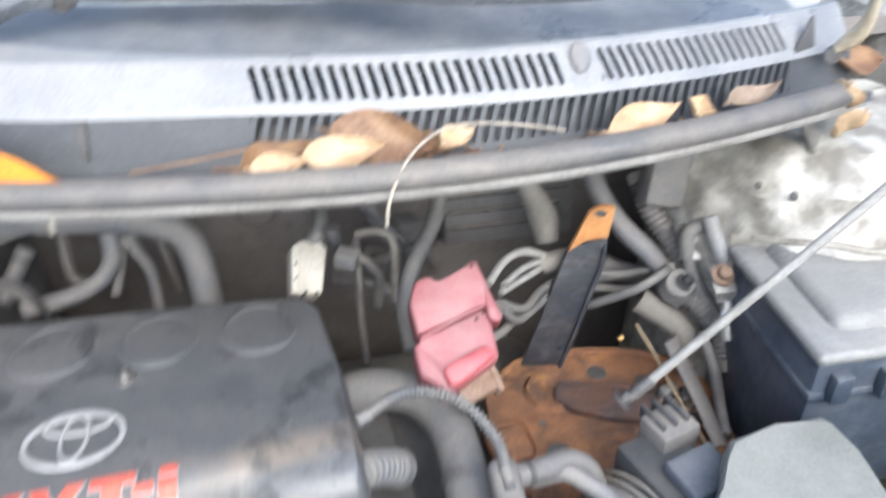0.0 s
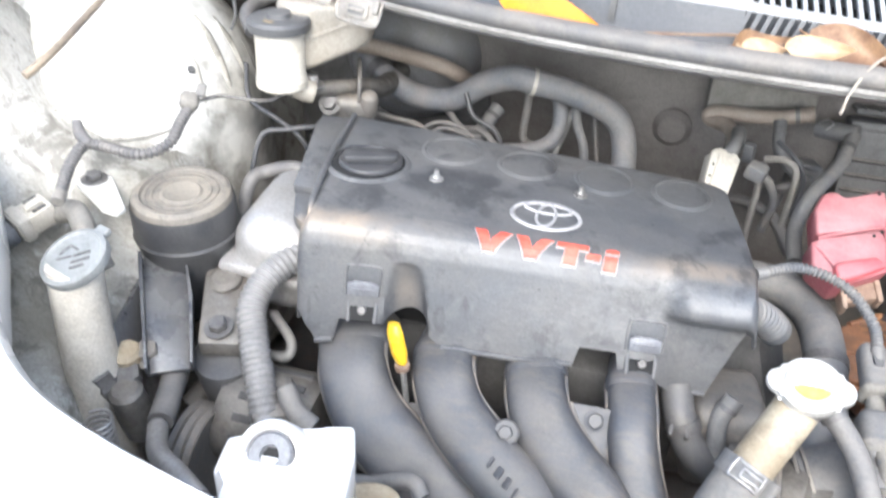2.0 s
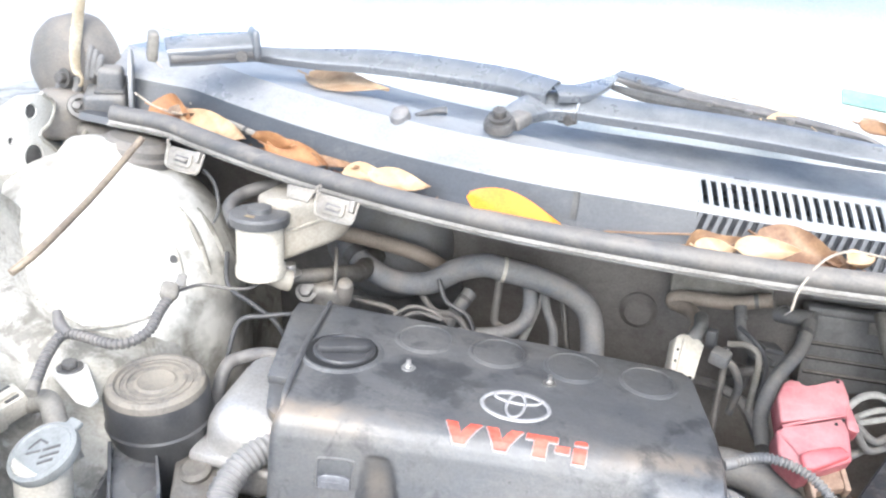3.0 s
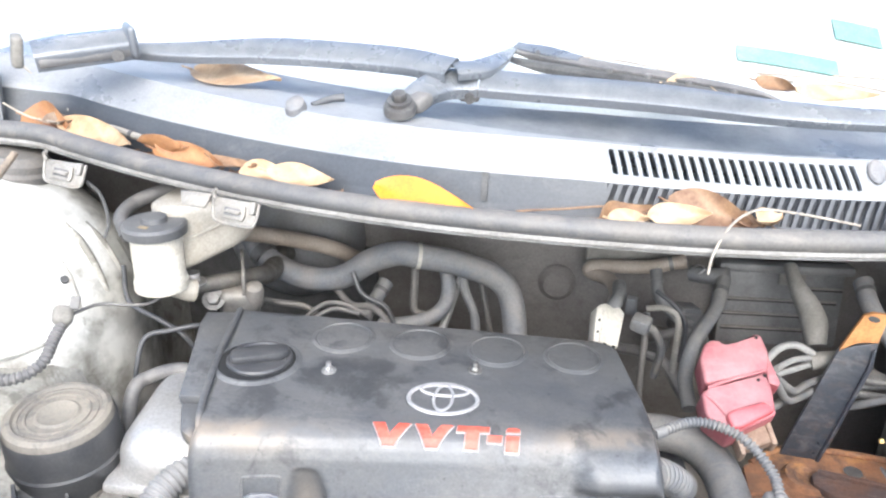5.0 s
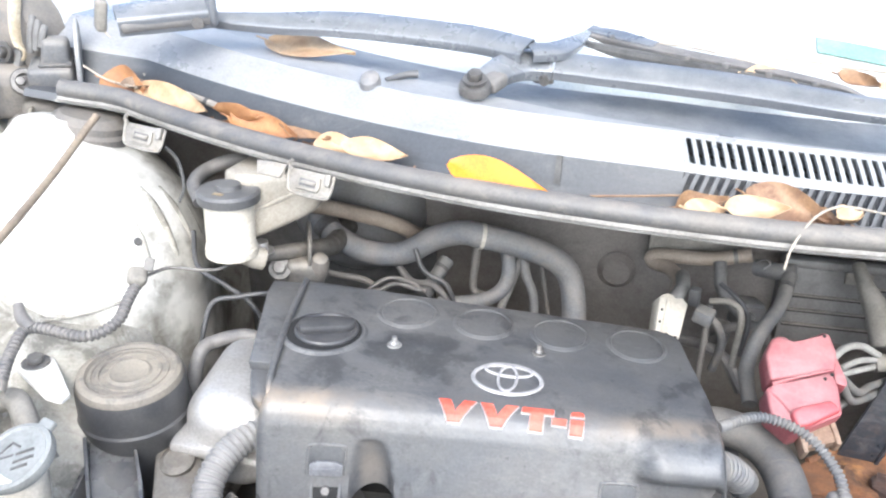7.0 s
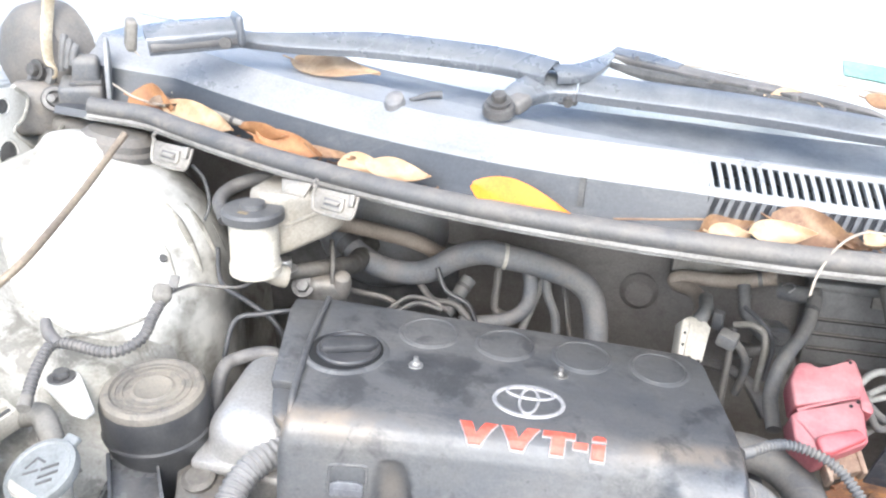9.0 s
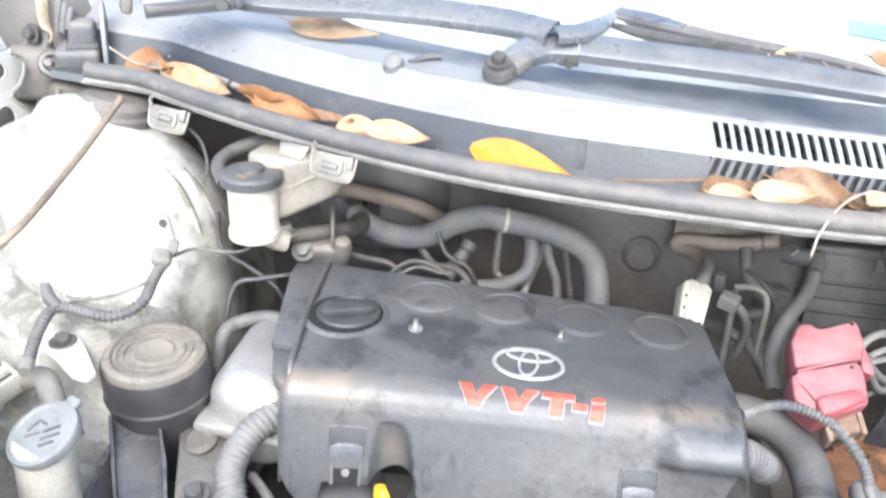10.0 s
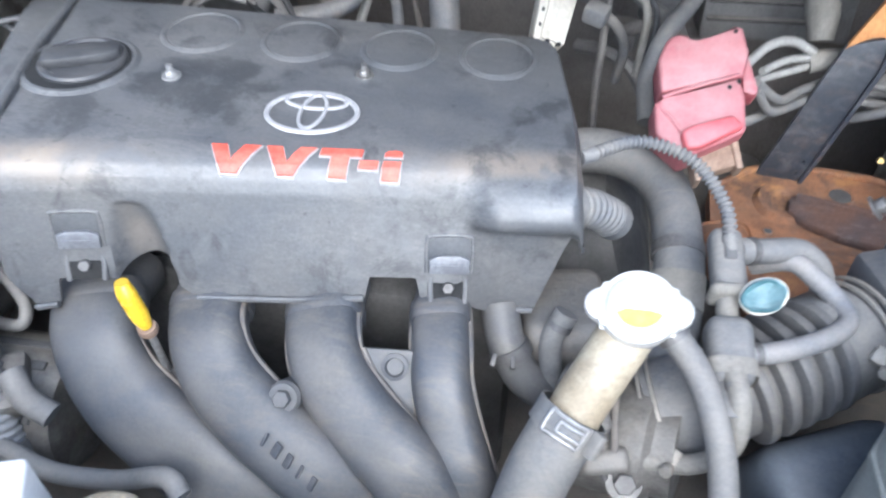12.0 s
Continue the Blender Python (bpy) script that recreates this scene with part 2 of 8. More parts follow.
M_EVAP = scuffed(material("grey_dusty_plastic", (0.175, 0.174, 0.172), 0.6, second=(0.095, 0.092, 0.089), scale=20, dust=(0.25, 0.24, 0.22), dust_amount=0.25), (0.07, 0.065, 0.06), 0.5)
M_TIMING = material("bare_cast_aluminium", (0.52, 0.517, 0.513), 0.42, 0.6, second=(0.46, 0.445, 0.42), scale=22, amount=0.7, bump=0.3, dust=(0.40, 0.36, 0.30), dust_amount=0.15)
M_HOSE = scuffed(material("grey_hose_rubber", (0.115, 0.119, 0.127), 0.58, second=(0.16, 0.154, 0.145), scale=34, amount=0.85, dust=(0.27, 0.25, 0.22), dust_amount=0.35, spec=0.4), (0.30, 0.265, 0.22), 0.55)
M_PAINT = material("silver_beige_paint", (0.66, 0.65, 0.61), 0.36, second=(0.40, 0.38, 0.33), scale=16, amount=0.55, bump=0.2, dust=(0.40, 0.37, 0.30), dust_amount=0.16, coat=0.2)
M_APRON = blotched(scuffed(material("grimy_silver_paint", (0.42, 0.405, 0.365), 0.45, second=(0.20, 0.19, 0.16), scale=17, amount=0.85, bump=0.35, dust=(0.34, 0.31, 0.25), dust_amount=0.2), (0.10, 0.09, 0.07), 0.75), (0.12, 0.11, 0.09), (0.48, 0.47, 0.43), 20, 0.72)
M_FENDER = material("white_paint", (0.80, 0.79, 0.77), 0.2, second=(0.74, 0.72, 0.69), scale=5, amount=0.4, bump=0.02, coat=0.5)
M_FIREWALL = scuffed(material("dirty_firewall_felt", (0.195, 0.180, 0.166), 0.85, second=(0.125, 0.113, 0.102), scale=9, amount=0.9, bump=0.6), (0.075, 0.063, 0.052), 0.5)
M_ALU = material("cast_aluminium", (0.55, 0.545, 0.54), 0.45, 0.7, second=(0.34, 0.325, 0.30), scale=34, bump=0.35, dust=(0.33, 0.3, 0.26), dust_amount=0.25)
M_STEEL = material("zinc_steel", (0.46, 0.46, 0.46), 0.42, 0.85, second=(0.28, 0.265, 0.24), scale=60)
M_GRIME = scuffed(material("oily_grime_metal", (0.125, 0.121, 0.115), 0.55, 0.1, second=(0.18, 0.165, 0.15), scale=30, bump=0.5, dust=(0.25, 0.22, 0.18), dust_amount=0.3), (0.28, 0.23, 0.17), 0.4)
M_DARK = material("dull_black", (0.098, 0.096, 0.093), 0.7, second=(0.045, 0.044, 0.043), bump=0.3)
M_RUST = blotched(scuffed(scuffed(material("rusted_steel", (0.33, 0.150, 0.068), 0.85, 0.1, second=(0.12, 0.060, 0.038), scale=24, amount=0.85, bump=0.8, dust=(0.28, 0.17, 0.10), dust_amount=0.2), (0.055, 0.042, 0.038), 0.85), (0.13, 0.12, 0.115), 0.9, 2.2), (0.075, 0.052, 0.042), (0.46, 0.23, 0.08), 16, 0.6)
M_RUSTDARK = scuffed(material("dark_rust", (0.085, 0.06, 0.055), 0.75, 0.2, second=(0.16, 0.085, 0.055), scale=40, bump=0.9), (0.30, 0.25, 0.22), 0.5)
M_RED = scuffed(material("faded_red_plastic", (0.26, 0.062, 0.074), 0.46, second=(0.34, 0.115, 0.122), scale=25, dust=(0.36, 0.22, 0.22), dust_amount=0.4, bump=0.08), (0.40, 0.27, 0.265), 0.5)
M_REDBRIGHT = material("clean_red_plastic", (0.36, 0.045, 0.055), 0.40, second=(0.46, 0.12, 0.13), scale=25, dust=(0.5, 0.28, 0.28), dust_amount=0.2, bump=0.05)
M_YELLOW = material("yellow_plastic", (0.75, 0.48, 0.02), 0.3, second=(0.6, 0.36, 0.02), bump=0.03)
M_WHITE = material("off_white_plastic", (0.52, 0.495, 0.435), 0.4, second=(0.34, 0.30, 0.23), scale=40, amount=0.5, bump=0.05)
M_TANK = scuffed(material("yellowed_tank_plastic", (0.44, 0.39, 0.29), 0.42, second=(0.26, 0.21, 0.14), scale=26, amount=0.85, bump=0.12), (0.13, 0.105, 0.08), 0.5)
M_TEXT = material("red_letter_paint", (0.58, 0.075, 0.05), 0.45, second=(0.55, 0.17, 0.12), scale=60, bump=0.05)
M_SILVERTRIM = material("silver_letter_edge", (0.42, 0.41, 0.41), 0.4, second=(0.28, 0.275, 0.27), scale=70, bump=0.05)
M_BLUE = scuffed(material("faded_teal_plastic", (0.05, 0.13, 0.15), 0.45, second=(0.10, 0.19, 0.205), dust=(0.3, 0.35, 0.35), dust_amount=0.25), (0.35, 0.37, 0.36), 0.5)
M_BATTERY = scuffed(scuffed(material("battery_blue_black", (0.028, 0.042, 0.068), 0.38, second=(0.05, 0.065, 0.09), dust=(0.3, 0.3, 0.29), dust_amount=0.25), (0.22, 0.23, 0.25), 0.5), (0.16, 0.20, 0.26), 0.6, 0.6)
M_BATTOP = scuffed(scuffed(material("battery_lid_grey", (0.15, 0.157, 0.164), 0.5, second=(0.24, 0.24, 0.236), scale=9, amount=0.8, dust=(0.38, 0.375, 0.36), dust_amount=0.26, clear=0.2), (0.09, 0.09, 0.09), 0.4), (0.50, 0.50, 0.48), 0.5, 0.6)
M_AIRBOX = scuffed(material("grey_airbox_plastic", (0.225, 0.234, 0.217), 0.45, second=(0.28, 0.287, 0.265), scale=14, dust=(0.36, 0.36, 0.335), dust_amount=0.25), (0.16, 0.16, 0.145), 0.4)
# Whitish base puts the reflected sky into the glass colour, with some dust.
M_GLASS = material("sky_white_windscreen", (0.55, 0.58, 0.57), 0.12, second=(0.70, 0.70, 0.68), scale=4, amount=0.6, bump=0.02, spec=0.9, coat=0.6)
M_LEAF = material("dry_brown_leaf", (0.27, 0.165, 0.090), 0.55, second=(0.155, 0.085, 0.05), scale=55, amount=0.9, bump=0.6, sss=0.15)
M_LEAFTAN = material("orange_brown_leaf", (0.38, 0.20, 0.09), 0.5, second=(0.24, 0.115, 0.055), scale=45, amount=0.85, bump=0.6, sss=0.15)
M_LEAFPALE = material("dry_tan_leaf", (0.50, 0.37, 0.23), 0.55, second=(0.32, 0.205, 0.115), scale=45, amount=0.85, bump=0.6, sss=0.15)
M_LEAFY = material("yellow_orange_leaf", (0.66, 0.235, 0.010), 0.4, second=(0.52, 0.15, 0.008), scale=30, bump=0.25, sss=0.1)
M_LEAFGREY = material("grey_brown_leaf", (0.25, 0.19, 0.14), 0.6, second=(0.15, 0.11, 0.08), scale=50, amount=0.9, bump=0.6)
M_TWIG = material("pale_twig", (0.45, 0.40, 0.33), 0.8)
M_BARPAINT = scuffed(scuffed(material("chipped_black_paint", (0.030, 0.036, 0.048), 0.38, second=(0.045, 0.048, 0.056), scale=30, dust=(0.2, 0.19, 0.18), dust_amount=0.10), (0.30, 0.30, 0.30), 0.65, 1.3), (0.32, 0.19, 0.10), 0.35, 2.0)
# Ground is out of view; its pale colour is chosen to bounce light up.
M_GROUND = material("pale_bounce_ground", (0.48, 0.47, 0.445), 0.9, second=(0.38, 0.37, 0.345), scale=40, bump=0.8)
M_WIRE = material("grey_wire", (0.33, 0.325, 0.31), 0.5, second=(0.20, 0.195, 0.18))
M_TAPE = scuffed(material("grey_cloth_tape", (0.215, 0.205, 0.185), 0.75, second=(0.14, 0.13, 0.112), scale=40, bump=0.5, dust=(0.32, 0.29, 0.25), dust_amount=0.3), (0.09, 0.08, 0.07), 0.4)
M_RODRUST = material("rusty_rod", (0.30, 0.245, 0.18), 0.65, 0.3, second=(0.19, 0.155, 0.125), scale=60, bump=0.4)
M_RUSTPALE = material("pale_corroded_metal", (0.32, 0.24, 0.18), 0.7, 0.3, second=(0.20, 0.13, 0.09), scale=60, bump=0.5)
M_CLIP = material("worn_grey_clip", (0.17, 0.175, 0.185), 0.3, second=(0.10, 0.10, 0.11), scale=80, bump=0.1)
M_ARM = material("faded_wiper_paint", (0.115, 0.124, 0.138), 0.30, second=(0.09, 0.097, 0.11), scale=20, dust=(0.32, 0.32, 0.31), dust_amount=0.18, spec=1.0, coat=0.6)
M_BOOST = material("booster_paint", (0.19, 0.19, 0.195), 0.45, second=(0.17, 0.16, 0.148), dust=(0.25, 0.23, 0.2), dust_amount=0.3)
M_GLOSSBLACK = scuffed(material("worn_black_enamel", (0.050, 0.053, 0.060), 0.28, second=(0.085, 0.086, 0.090), scale=35, dust=(0.28, 0.26, 0.23), dust_amount=0.2, spec=0.8), (0.26, 0.255, 0.25), 0.45, 1.4)
M_ZINC = scuffed(scuffed(material("weathered_zinc", (0.25, 0.238, 0.218), 0.5, 0.3, second=(0.22, 0.20, 0.175), scale=45, amount=0.85, bump=0.3, dust=(0.36, 0.32, 0.26), dust_amount=0.25), (0.10, 0.09, 0.08), 0.5), (0.50, 0.47, 0.42), 0.4, 1.6)
M_ALUGRIME = scuffed(material("dirty_cast_alloy", (0.19, 0.183, 0.172), 0.58, 0.4, second=(0.085, 0.08, 0.073), scale=35, amount=0.9, bump=0.5, dust=(0.27, 0.24, 0.20), dust_amount=0.25), (0.33, 0.28, 0.21), 0.4)
M_MAF = material("blue_grey_plastic", (0.075, 0.090, 0.115), 0.4, second=(0.115, 0.128, 0.15), dust=(0.26, 0.26, 0.26), dust_amount=0.22)
M_CAP = material("dull_cap_metal", (0.66, 0.65, 0.62), 0.35, 0.4, second=(0.5, 0.48, 0.44), scale=40, amount=0.5, bump=0.08)
M_FLANGE = material("dirty_painted_flange", (0.25, 0.245, 0.235), 0.5, second=(0.14, 0.135, 0.125), scale=30)
M_RUSTBRIGHT = scuffed(material("fresh_rust", (0.50, 0.25, 0.09), 0.8, second=(0.40, 0.17, 0.06), scale=40, bump=0.5), (0.05, 0.045, 0.045), 0.7, 1.5)
M_BOLT = material("dull_bolt_steel", (0.16, 0.155, 0.15), 0.5, 0.4, second=(0.09, 0.085, 0.08), scale=60, bump=0.3)
M_LID = material("chalky_grey_plastic", (0.22, 0.228, 0.225), 0.5, second=(0.15, 0.155, 0.15), scale=40, dust=(0.33, 0.33, 0.31), dust_amount=0.2)
M_BRASS = material("brass", (0.7, 0.5, 0.2), 0.3, 0.9)
M_CONDUIT = material("pale_grey_conduit", (0.24, 0.245, 0.255), 0.45, second=(0.16, 0.155, 0.15), scale=30, dust=(0.36, 0.34, 0.31), dust_amount=0.25)
M_MOUNTTOP = blotched(material("dust_caked_rubber", (0.155, 0.142, 0.124), 0.7, second=(0.21, 0.19, 0.16), scale=30, bump=0.4, dust=(0.30, 0.265, 0.21), dust_amount=0.35), (0.085, 0.08, 0.075), (0.25, 0.22, 0.18), 34, 0.5)
M_DUCT = scuffed(material("dark_duct_rubber", (0.078, 0.080, 0.086), 0.55, second=(0.10, 0.097, 0.093), scale=30, dust=(0.22, 0.20, 0.17), dust_amount=0.25), (0.28, 0.24, 0.18), 0.5)
M_RODTAN = material("tan_coated_cable", (0.30, 0.24, 0.15), 0.5, 0.2, second=(0.2, 0.155, 0.10), scale=60)


TOWER = dict(rough=0.36, second=(0.56, 0.54, 0.49), scale=16, amount=0.5, bump=0.2, dust=(0.42, 0.39, 0.32), dust_amount=0.14, coat=0.2)
M_TOWER = blotched(crown_grime(material("tower_paint", (0.74, 0.73, 0.69), **TOWER), (-0.500, -0.008, 0.872), 0.078), (0.52, 0.505, 0.47), (0.80, 0.79, 0.76), 9, 0.35)
M_TOWER2 = crown_grime(material("foil_paint", (0.62, 0.61, 0.58), **TOWER), (0.63, 0.03, 0.78), 0.005)
M_COVER = scuffed(blotched(scuffed(fold_sheen(material("black_plastic_dusty", (0.072, 0.076, 0.083), 0.53, second=(0.092, 0.090, 0.087), scale=26, amount=0.8, bump=0.20, dust=(0.19, 0.18, 0.165), dust_amount=0.14, spec=1.0)), (0.19, 0.18, 0.17), 0.6), (0.020, 0.021, 0.024), (0.125, 0.125, 0.125), 17, 0.62), (0.24, 0.23, 0.215), 0.30, 6.0)


# ---- building helpers ----
def part(name, bm, mat, parent=None, label="", smooth=True, angle=35):
    me = bpy.data.meshes.new(name)
    bmesh.ops.recalc_face_normals(bm, faces=bm.faces)
    bm.to_mesh(me)
    bm.free()
    me.materials.append(mat)
    if smooth:
        me.polygons.foreach_set("use_smooth", [True] * len(me.polygons))
        me.set_sharp_from_angle(angle=radians(angle))
    ob = new(name, me)
    if parent:
        ob.parent = parent
    if label:
        ob["label"] = label
    return ob


def thing(name, at, label, category, group="", kind=""):
    """An empty at the base of a thing, with its tags."""
    e = new(name)
    e.empty_display_size = 0.02
    e.location = at
    return tagged(e, label, category, group, kind)


def under(parent, ob):
    """Hang a part that was built in world places under its thing."""
    ob.parent = parent
    base = Matrix.Identity(4)
    p = parent
    while p:
        base = p.matrix_basis @ base
        p = p.parent
    ob.matrix_parent_inverse = base.inverted()
    return ob


def piece(parent, name, bm, mat, label="", smooth=True, angle=35):
    return under(parent, part(name, bm, mat, None, label, smooth, angle))


def box(size, at=(0, 0, 0), rot=(0, 0, 0), bevel=0.003, seg=2, taper=1.0, bm=None):
    own = bmesh.new()
    bmesh.ops.create_cube(own, size=1)
    for v in own.verts:
        k = taper if v.co.z > 0 else 1.0
        v.co = Vector((v.co.x * size[0] * k, v.co.y * size[1] * k, v.co.z * size[2]))
    if bevel:
        bmesh.ops.bevel(own, geom=own.edges[:], offset=bevel, segments=seg, profile=0.5, affect="EDGES")
    own.transform(pose(*at, *rot))
    return merge(bm, own)


def merge(bm, own):
    if bm is None:
        return own
    me = bpy.data.meshes.new("tmp")
    own.to_mesh(me)
    own.free()
    bm.from_mesh(me)
    bpy.data.meshes.remove(me)
    return bm


def turned(profile, m=None, seg=32, bm=None):
    """A lathe: profile of (radius, height) from the bottom up, closed where the radius is 0."""
    own = bmesh.new()
    rings = []
    for r, z in profile:
        if r < 1e-6:
            rings.append([own.verts.new((0, 0, z))])
        else:
            rings.append([own.verts.new((r * math.cos(2 * math.pi * i / seg), r * math.sin(2 * math.pi * i / seg), z)) for i in range(seg)])
    for a, b in zip(rings, rings[1:]):
        for i in range(seg):
            j = (i + 1) % seg
            if len(a) == 1 and len(b) > 1:
                own.faces.new((a[0], b[i], b[j]))
            elif len(b) == 1 and len(a) > 1:
                own.faces.new((a[i], a[j], b[0]))
            elif len(a) > 1:
                own.faces.new((a[i], a[j], b[j], b[i]))
    if m is not None:
        own.transform(m)
    return merge(bm, own)


def spline(pts, n=10):
    """Catmull-Rom through the points."""
    p = [Vector(q) for q in pts]
    p = [2 * p[0] - p[1], *p, 2 * p[-1] - p[-2]]
    out = []
    for i in range(1, len(p) - 2):
        for k in range(n):
            t = k / n
            a, b, c, d = p[i - 1], p[i], p[i + 1], p[i + 2]
            out.append(0.5 * (2 * b + (c - a) * t + (2 * a - 5 * b + 4 * c - d) * t * t + (3 * b - a - 3 * c + d) * t**3))
    return [*out, p[-2]]


def tube(pts, r, seg=14, n=10, ribs=0.0, depth=0.002, flat=1.0, bm=None, cap=True, even=0.0):
    """A tube through the points. r: a radius or one for each point. ribs: pitch of the corrugation in metres."""
    own = bmesh.new()
    line = spline(pts, n)
    rs = [r] * len(line) if not hasattr(r, "__len__") else [float(v) for v in np.interp(np.linspace(0, len(r) - 1, len(line)), range(len(r)), r)]
    if ribs:
        lens = np.r_[0, np.cumsum([(b - a).length for a, b in zip(line, line[1:])])]
        count = max(4, int(lens[-1] / ribs * 4))
        at = np.linspace(0, lens[-1], count)
        xyz = np.array([tuple(v) for v in line])
        line = [Vector([float(np.interp(s, lens, xyz[:, k])) for k in range(3)]) for s in at]
        rs = [float(np.interp(s, lens, rs)) - (depth if i % 4 in (2, 3) else 0.0) for i, s in enumerate(at)]
    up = None
    rings = []
    for i, q in enumerate(line):
        d = (line[min(i + 1, len(line) - 1)] - line[max(i - 1, 0)]).normalized()
        if up is None:
            up = d.orthogonal() if abs(d.z) > 0.9 else Vector((0, 0, 1))
        side = d.cross(up).normalized()
        up = side.cross(d).normalized()
        rings.append([own.verts.new(q + rs[i] * (math.cos(2 * math.pi * k / seg) * side + flat * math.sin(2 * math.pi * k / seg) * up)) for k in range(seg)])
    for a, b in zip(rings, rings[1:]):
        for i in range(seg):
            j = (i + 1) % seg
            own.faces.new((a[i], a[j], b[j], b[i]))
    if cap:
        own.faces.new(rings[0][::-1])
        own.faces.new(rings[-1])
    return merge(bm, own)


def prism(poly, z0, z1, bevel=0.0, m=None, bm=None, seg=2):
    """A flat outline raised from z0 to z1."""
    own = bmesh.new()
    lo = [own.verts.new((x, y, z0)) for x, y in poly]
    hi = [own.verts.new((x, y, z1)) for x, y in poly]
    own.faces.new(lo[::-1])
    own.faces.new(hi)
    for i in range(len(poly)):
        j = (i + 1) % len(poly)
        own.faces.new((lo[i], lo[j], hi[j], hi[i]))
    if bevel:
        bmesh.ops.bevel(own, geom=own.edges[:], offset=bevel, segments=seg, profile=0.5, affect="EDGES")
    if m is not None:
        own.transform(m)
    return merge(bm, own)


def sheet(rows, thick=0.003, bm=None, closed=False):
    """A skin over rows of points, with a thickness downwards along its normal."""
    own = bmesh.new()
    g = [[own.verts.new(q) for q in row] for row in rows]
    for a, b in zip(g, g[1:]):
        for i in range(len(a) - 1):
            own.faces.new((a[i], a[i + 1], b[i + 1], b[i]))
    bmesh.ops.recalc_face_normals(own, faces=own.faces)
    if thick:
        ext = bmesh.ops.solidify(own, geom=own.faces[:], thickness=thick)
    return merge(bm, own)


def bolt(at, r=0.007, hgt=0.006, rot=(0, 0, 0), washer=True, bm=None):
    own = bmesh.new()
    if washer:
        turned([(0, 0), (r * 1.6, 0), (r * 1.6, 0.0015), (0, 0.0015)], None, 20, own)
    six = [(r * math.cos(a * math.pi / 3), r * math.sin(a * math.pi / 3)) for a in range(6)]
    prism(six, 0.001, hgt, 0.0006, None, own, 1)
    own.transform(pose(*at, *rot))
    return merge(bm, own)


# ---- ground and car shell ----
gb = bmesh.new()
bmesh.ops.create_grid(gb, x_segments=8, y_segments=8, size=60)
tagged(part("ground", gb, M_GROUND), "unseen ground under the parked car, coloured pale to bounce light", "ground", kind="structure")


def seal_at(x):
    """The line of the bonnet seal across the car."""
    k = 0.27 if x < 0.2 else 0.45
    return Vector((x, -0.025 + k * (x - 0.2) ** 2 - 0.55 * max(0.0, -0.50 - x), 0.952 + (0.09 * x * x if x < 0 else 0.0)))


def cowl_at(x, dy, dz):
    w = 1 + max(0.0, -x) * 0.5
    return seal_at(x) + Vector((0, dy * w, dz - 0.035 * max(0.0, x - 0.12) * min(1.0, max(0.0, dy / 0.06))))


fw = bmesh.new()
rows = []
for z in (0.35, 0.55, 0.66, 0.74, 0.82, 0.90, 0.935):
    rows.append([(x, 0.325 + 0.012 * math.sin(9 * x + 14 * z) + (0.03 if z < 0.6 else 0) - (0.06 if z > 0.9 else 0), z) for x in np.linspace(-0.75, 0.95, 40)])
sheet(rows, 0.02, fw)
firewall = tagged(part("firewall", fw, M_FIREWALL), "dusty brown felt-covered firewall behind the engine", "firewall", kind="structure")
# Added dark sheet: paints the shaded void in front of the lower felt.
piece(firewall, "lower_panel", box((0.30, 0.012, 0.22), (-0.30, 0.305, 0.660), (0, 0, 2), 0.004), M_DARK, "added dark sheet for the shaded void low on the firewall")
piece(firewall, "bump", turned([(0, 0.03), (0.018, 0.028), (0.026, 0.02), (0.028, 0), (0.03, -0.01)], pose(0.105, 0.312, 0.741, 90, 0, 0), 24), M_FIREWALL)

fl = box((1.6, 1.0, 0.04), (0.08, -0.05, 0.40), bevel=0.005)
tagged(part("bay_floor", fl, M_GRIME), "dark bottom of the engine bay", "floor", kind="structure")

# cowl
cowl = thing("cowl_panel", (0.1, 0.05, 0.96), "faded grey plastic cowl panel with slotted air intake", "cowl panel", kind="structure")
XS = np.linspace(-0.62, 0.68, 90)
PRO_A = [(0.006, -0.02), (0.010, -0.012), (0.030, -0.013), (0.042, -0.010), (0.047, 0.0)]
PRO_B = [(0.058, 0.028), (0.061, 0.032), (0.066, 0.035)]
PRO_C = [(0.089, 0.053), (0.095, 0.057), (0.100, 0.0565)]
V0, V1, V2, V3 = 0.141, 0.385, 0.418, 0.603


def strip(pro, xs):
    return sheet([[cowl_at(x, *p) for x in xs] for p in pro], 0.0025)


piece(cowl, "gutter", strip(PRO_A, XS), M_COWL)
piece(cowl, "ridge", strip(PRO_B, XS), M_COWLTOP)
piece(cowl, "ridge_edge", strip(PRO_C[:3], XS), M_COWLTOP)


def ridge_back(x):
    """How far back the flat of the ridge reaches."""
    k = min(1.0, max(0.0, (0.16 - x) / 0.34))
    return 0.103 + 0.050 * k * k * (3 - 2 * k)


def behind(x, k):
    d = ridge_back(x)
    y = d + k * (0.262 - d)
    drop = (d - 0.103) / 0.050
    low = 0.029 + 0.017 * drop
    return cowl_at(x, y, float(np.interp(k, (0, 0.06, 0.13, 0.30, 0.6, 1.0), (0.0563, 0.5 * 0.056 + 0.5 * low, low + 0.001, low, low + 0.002, 0.044))))


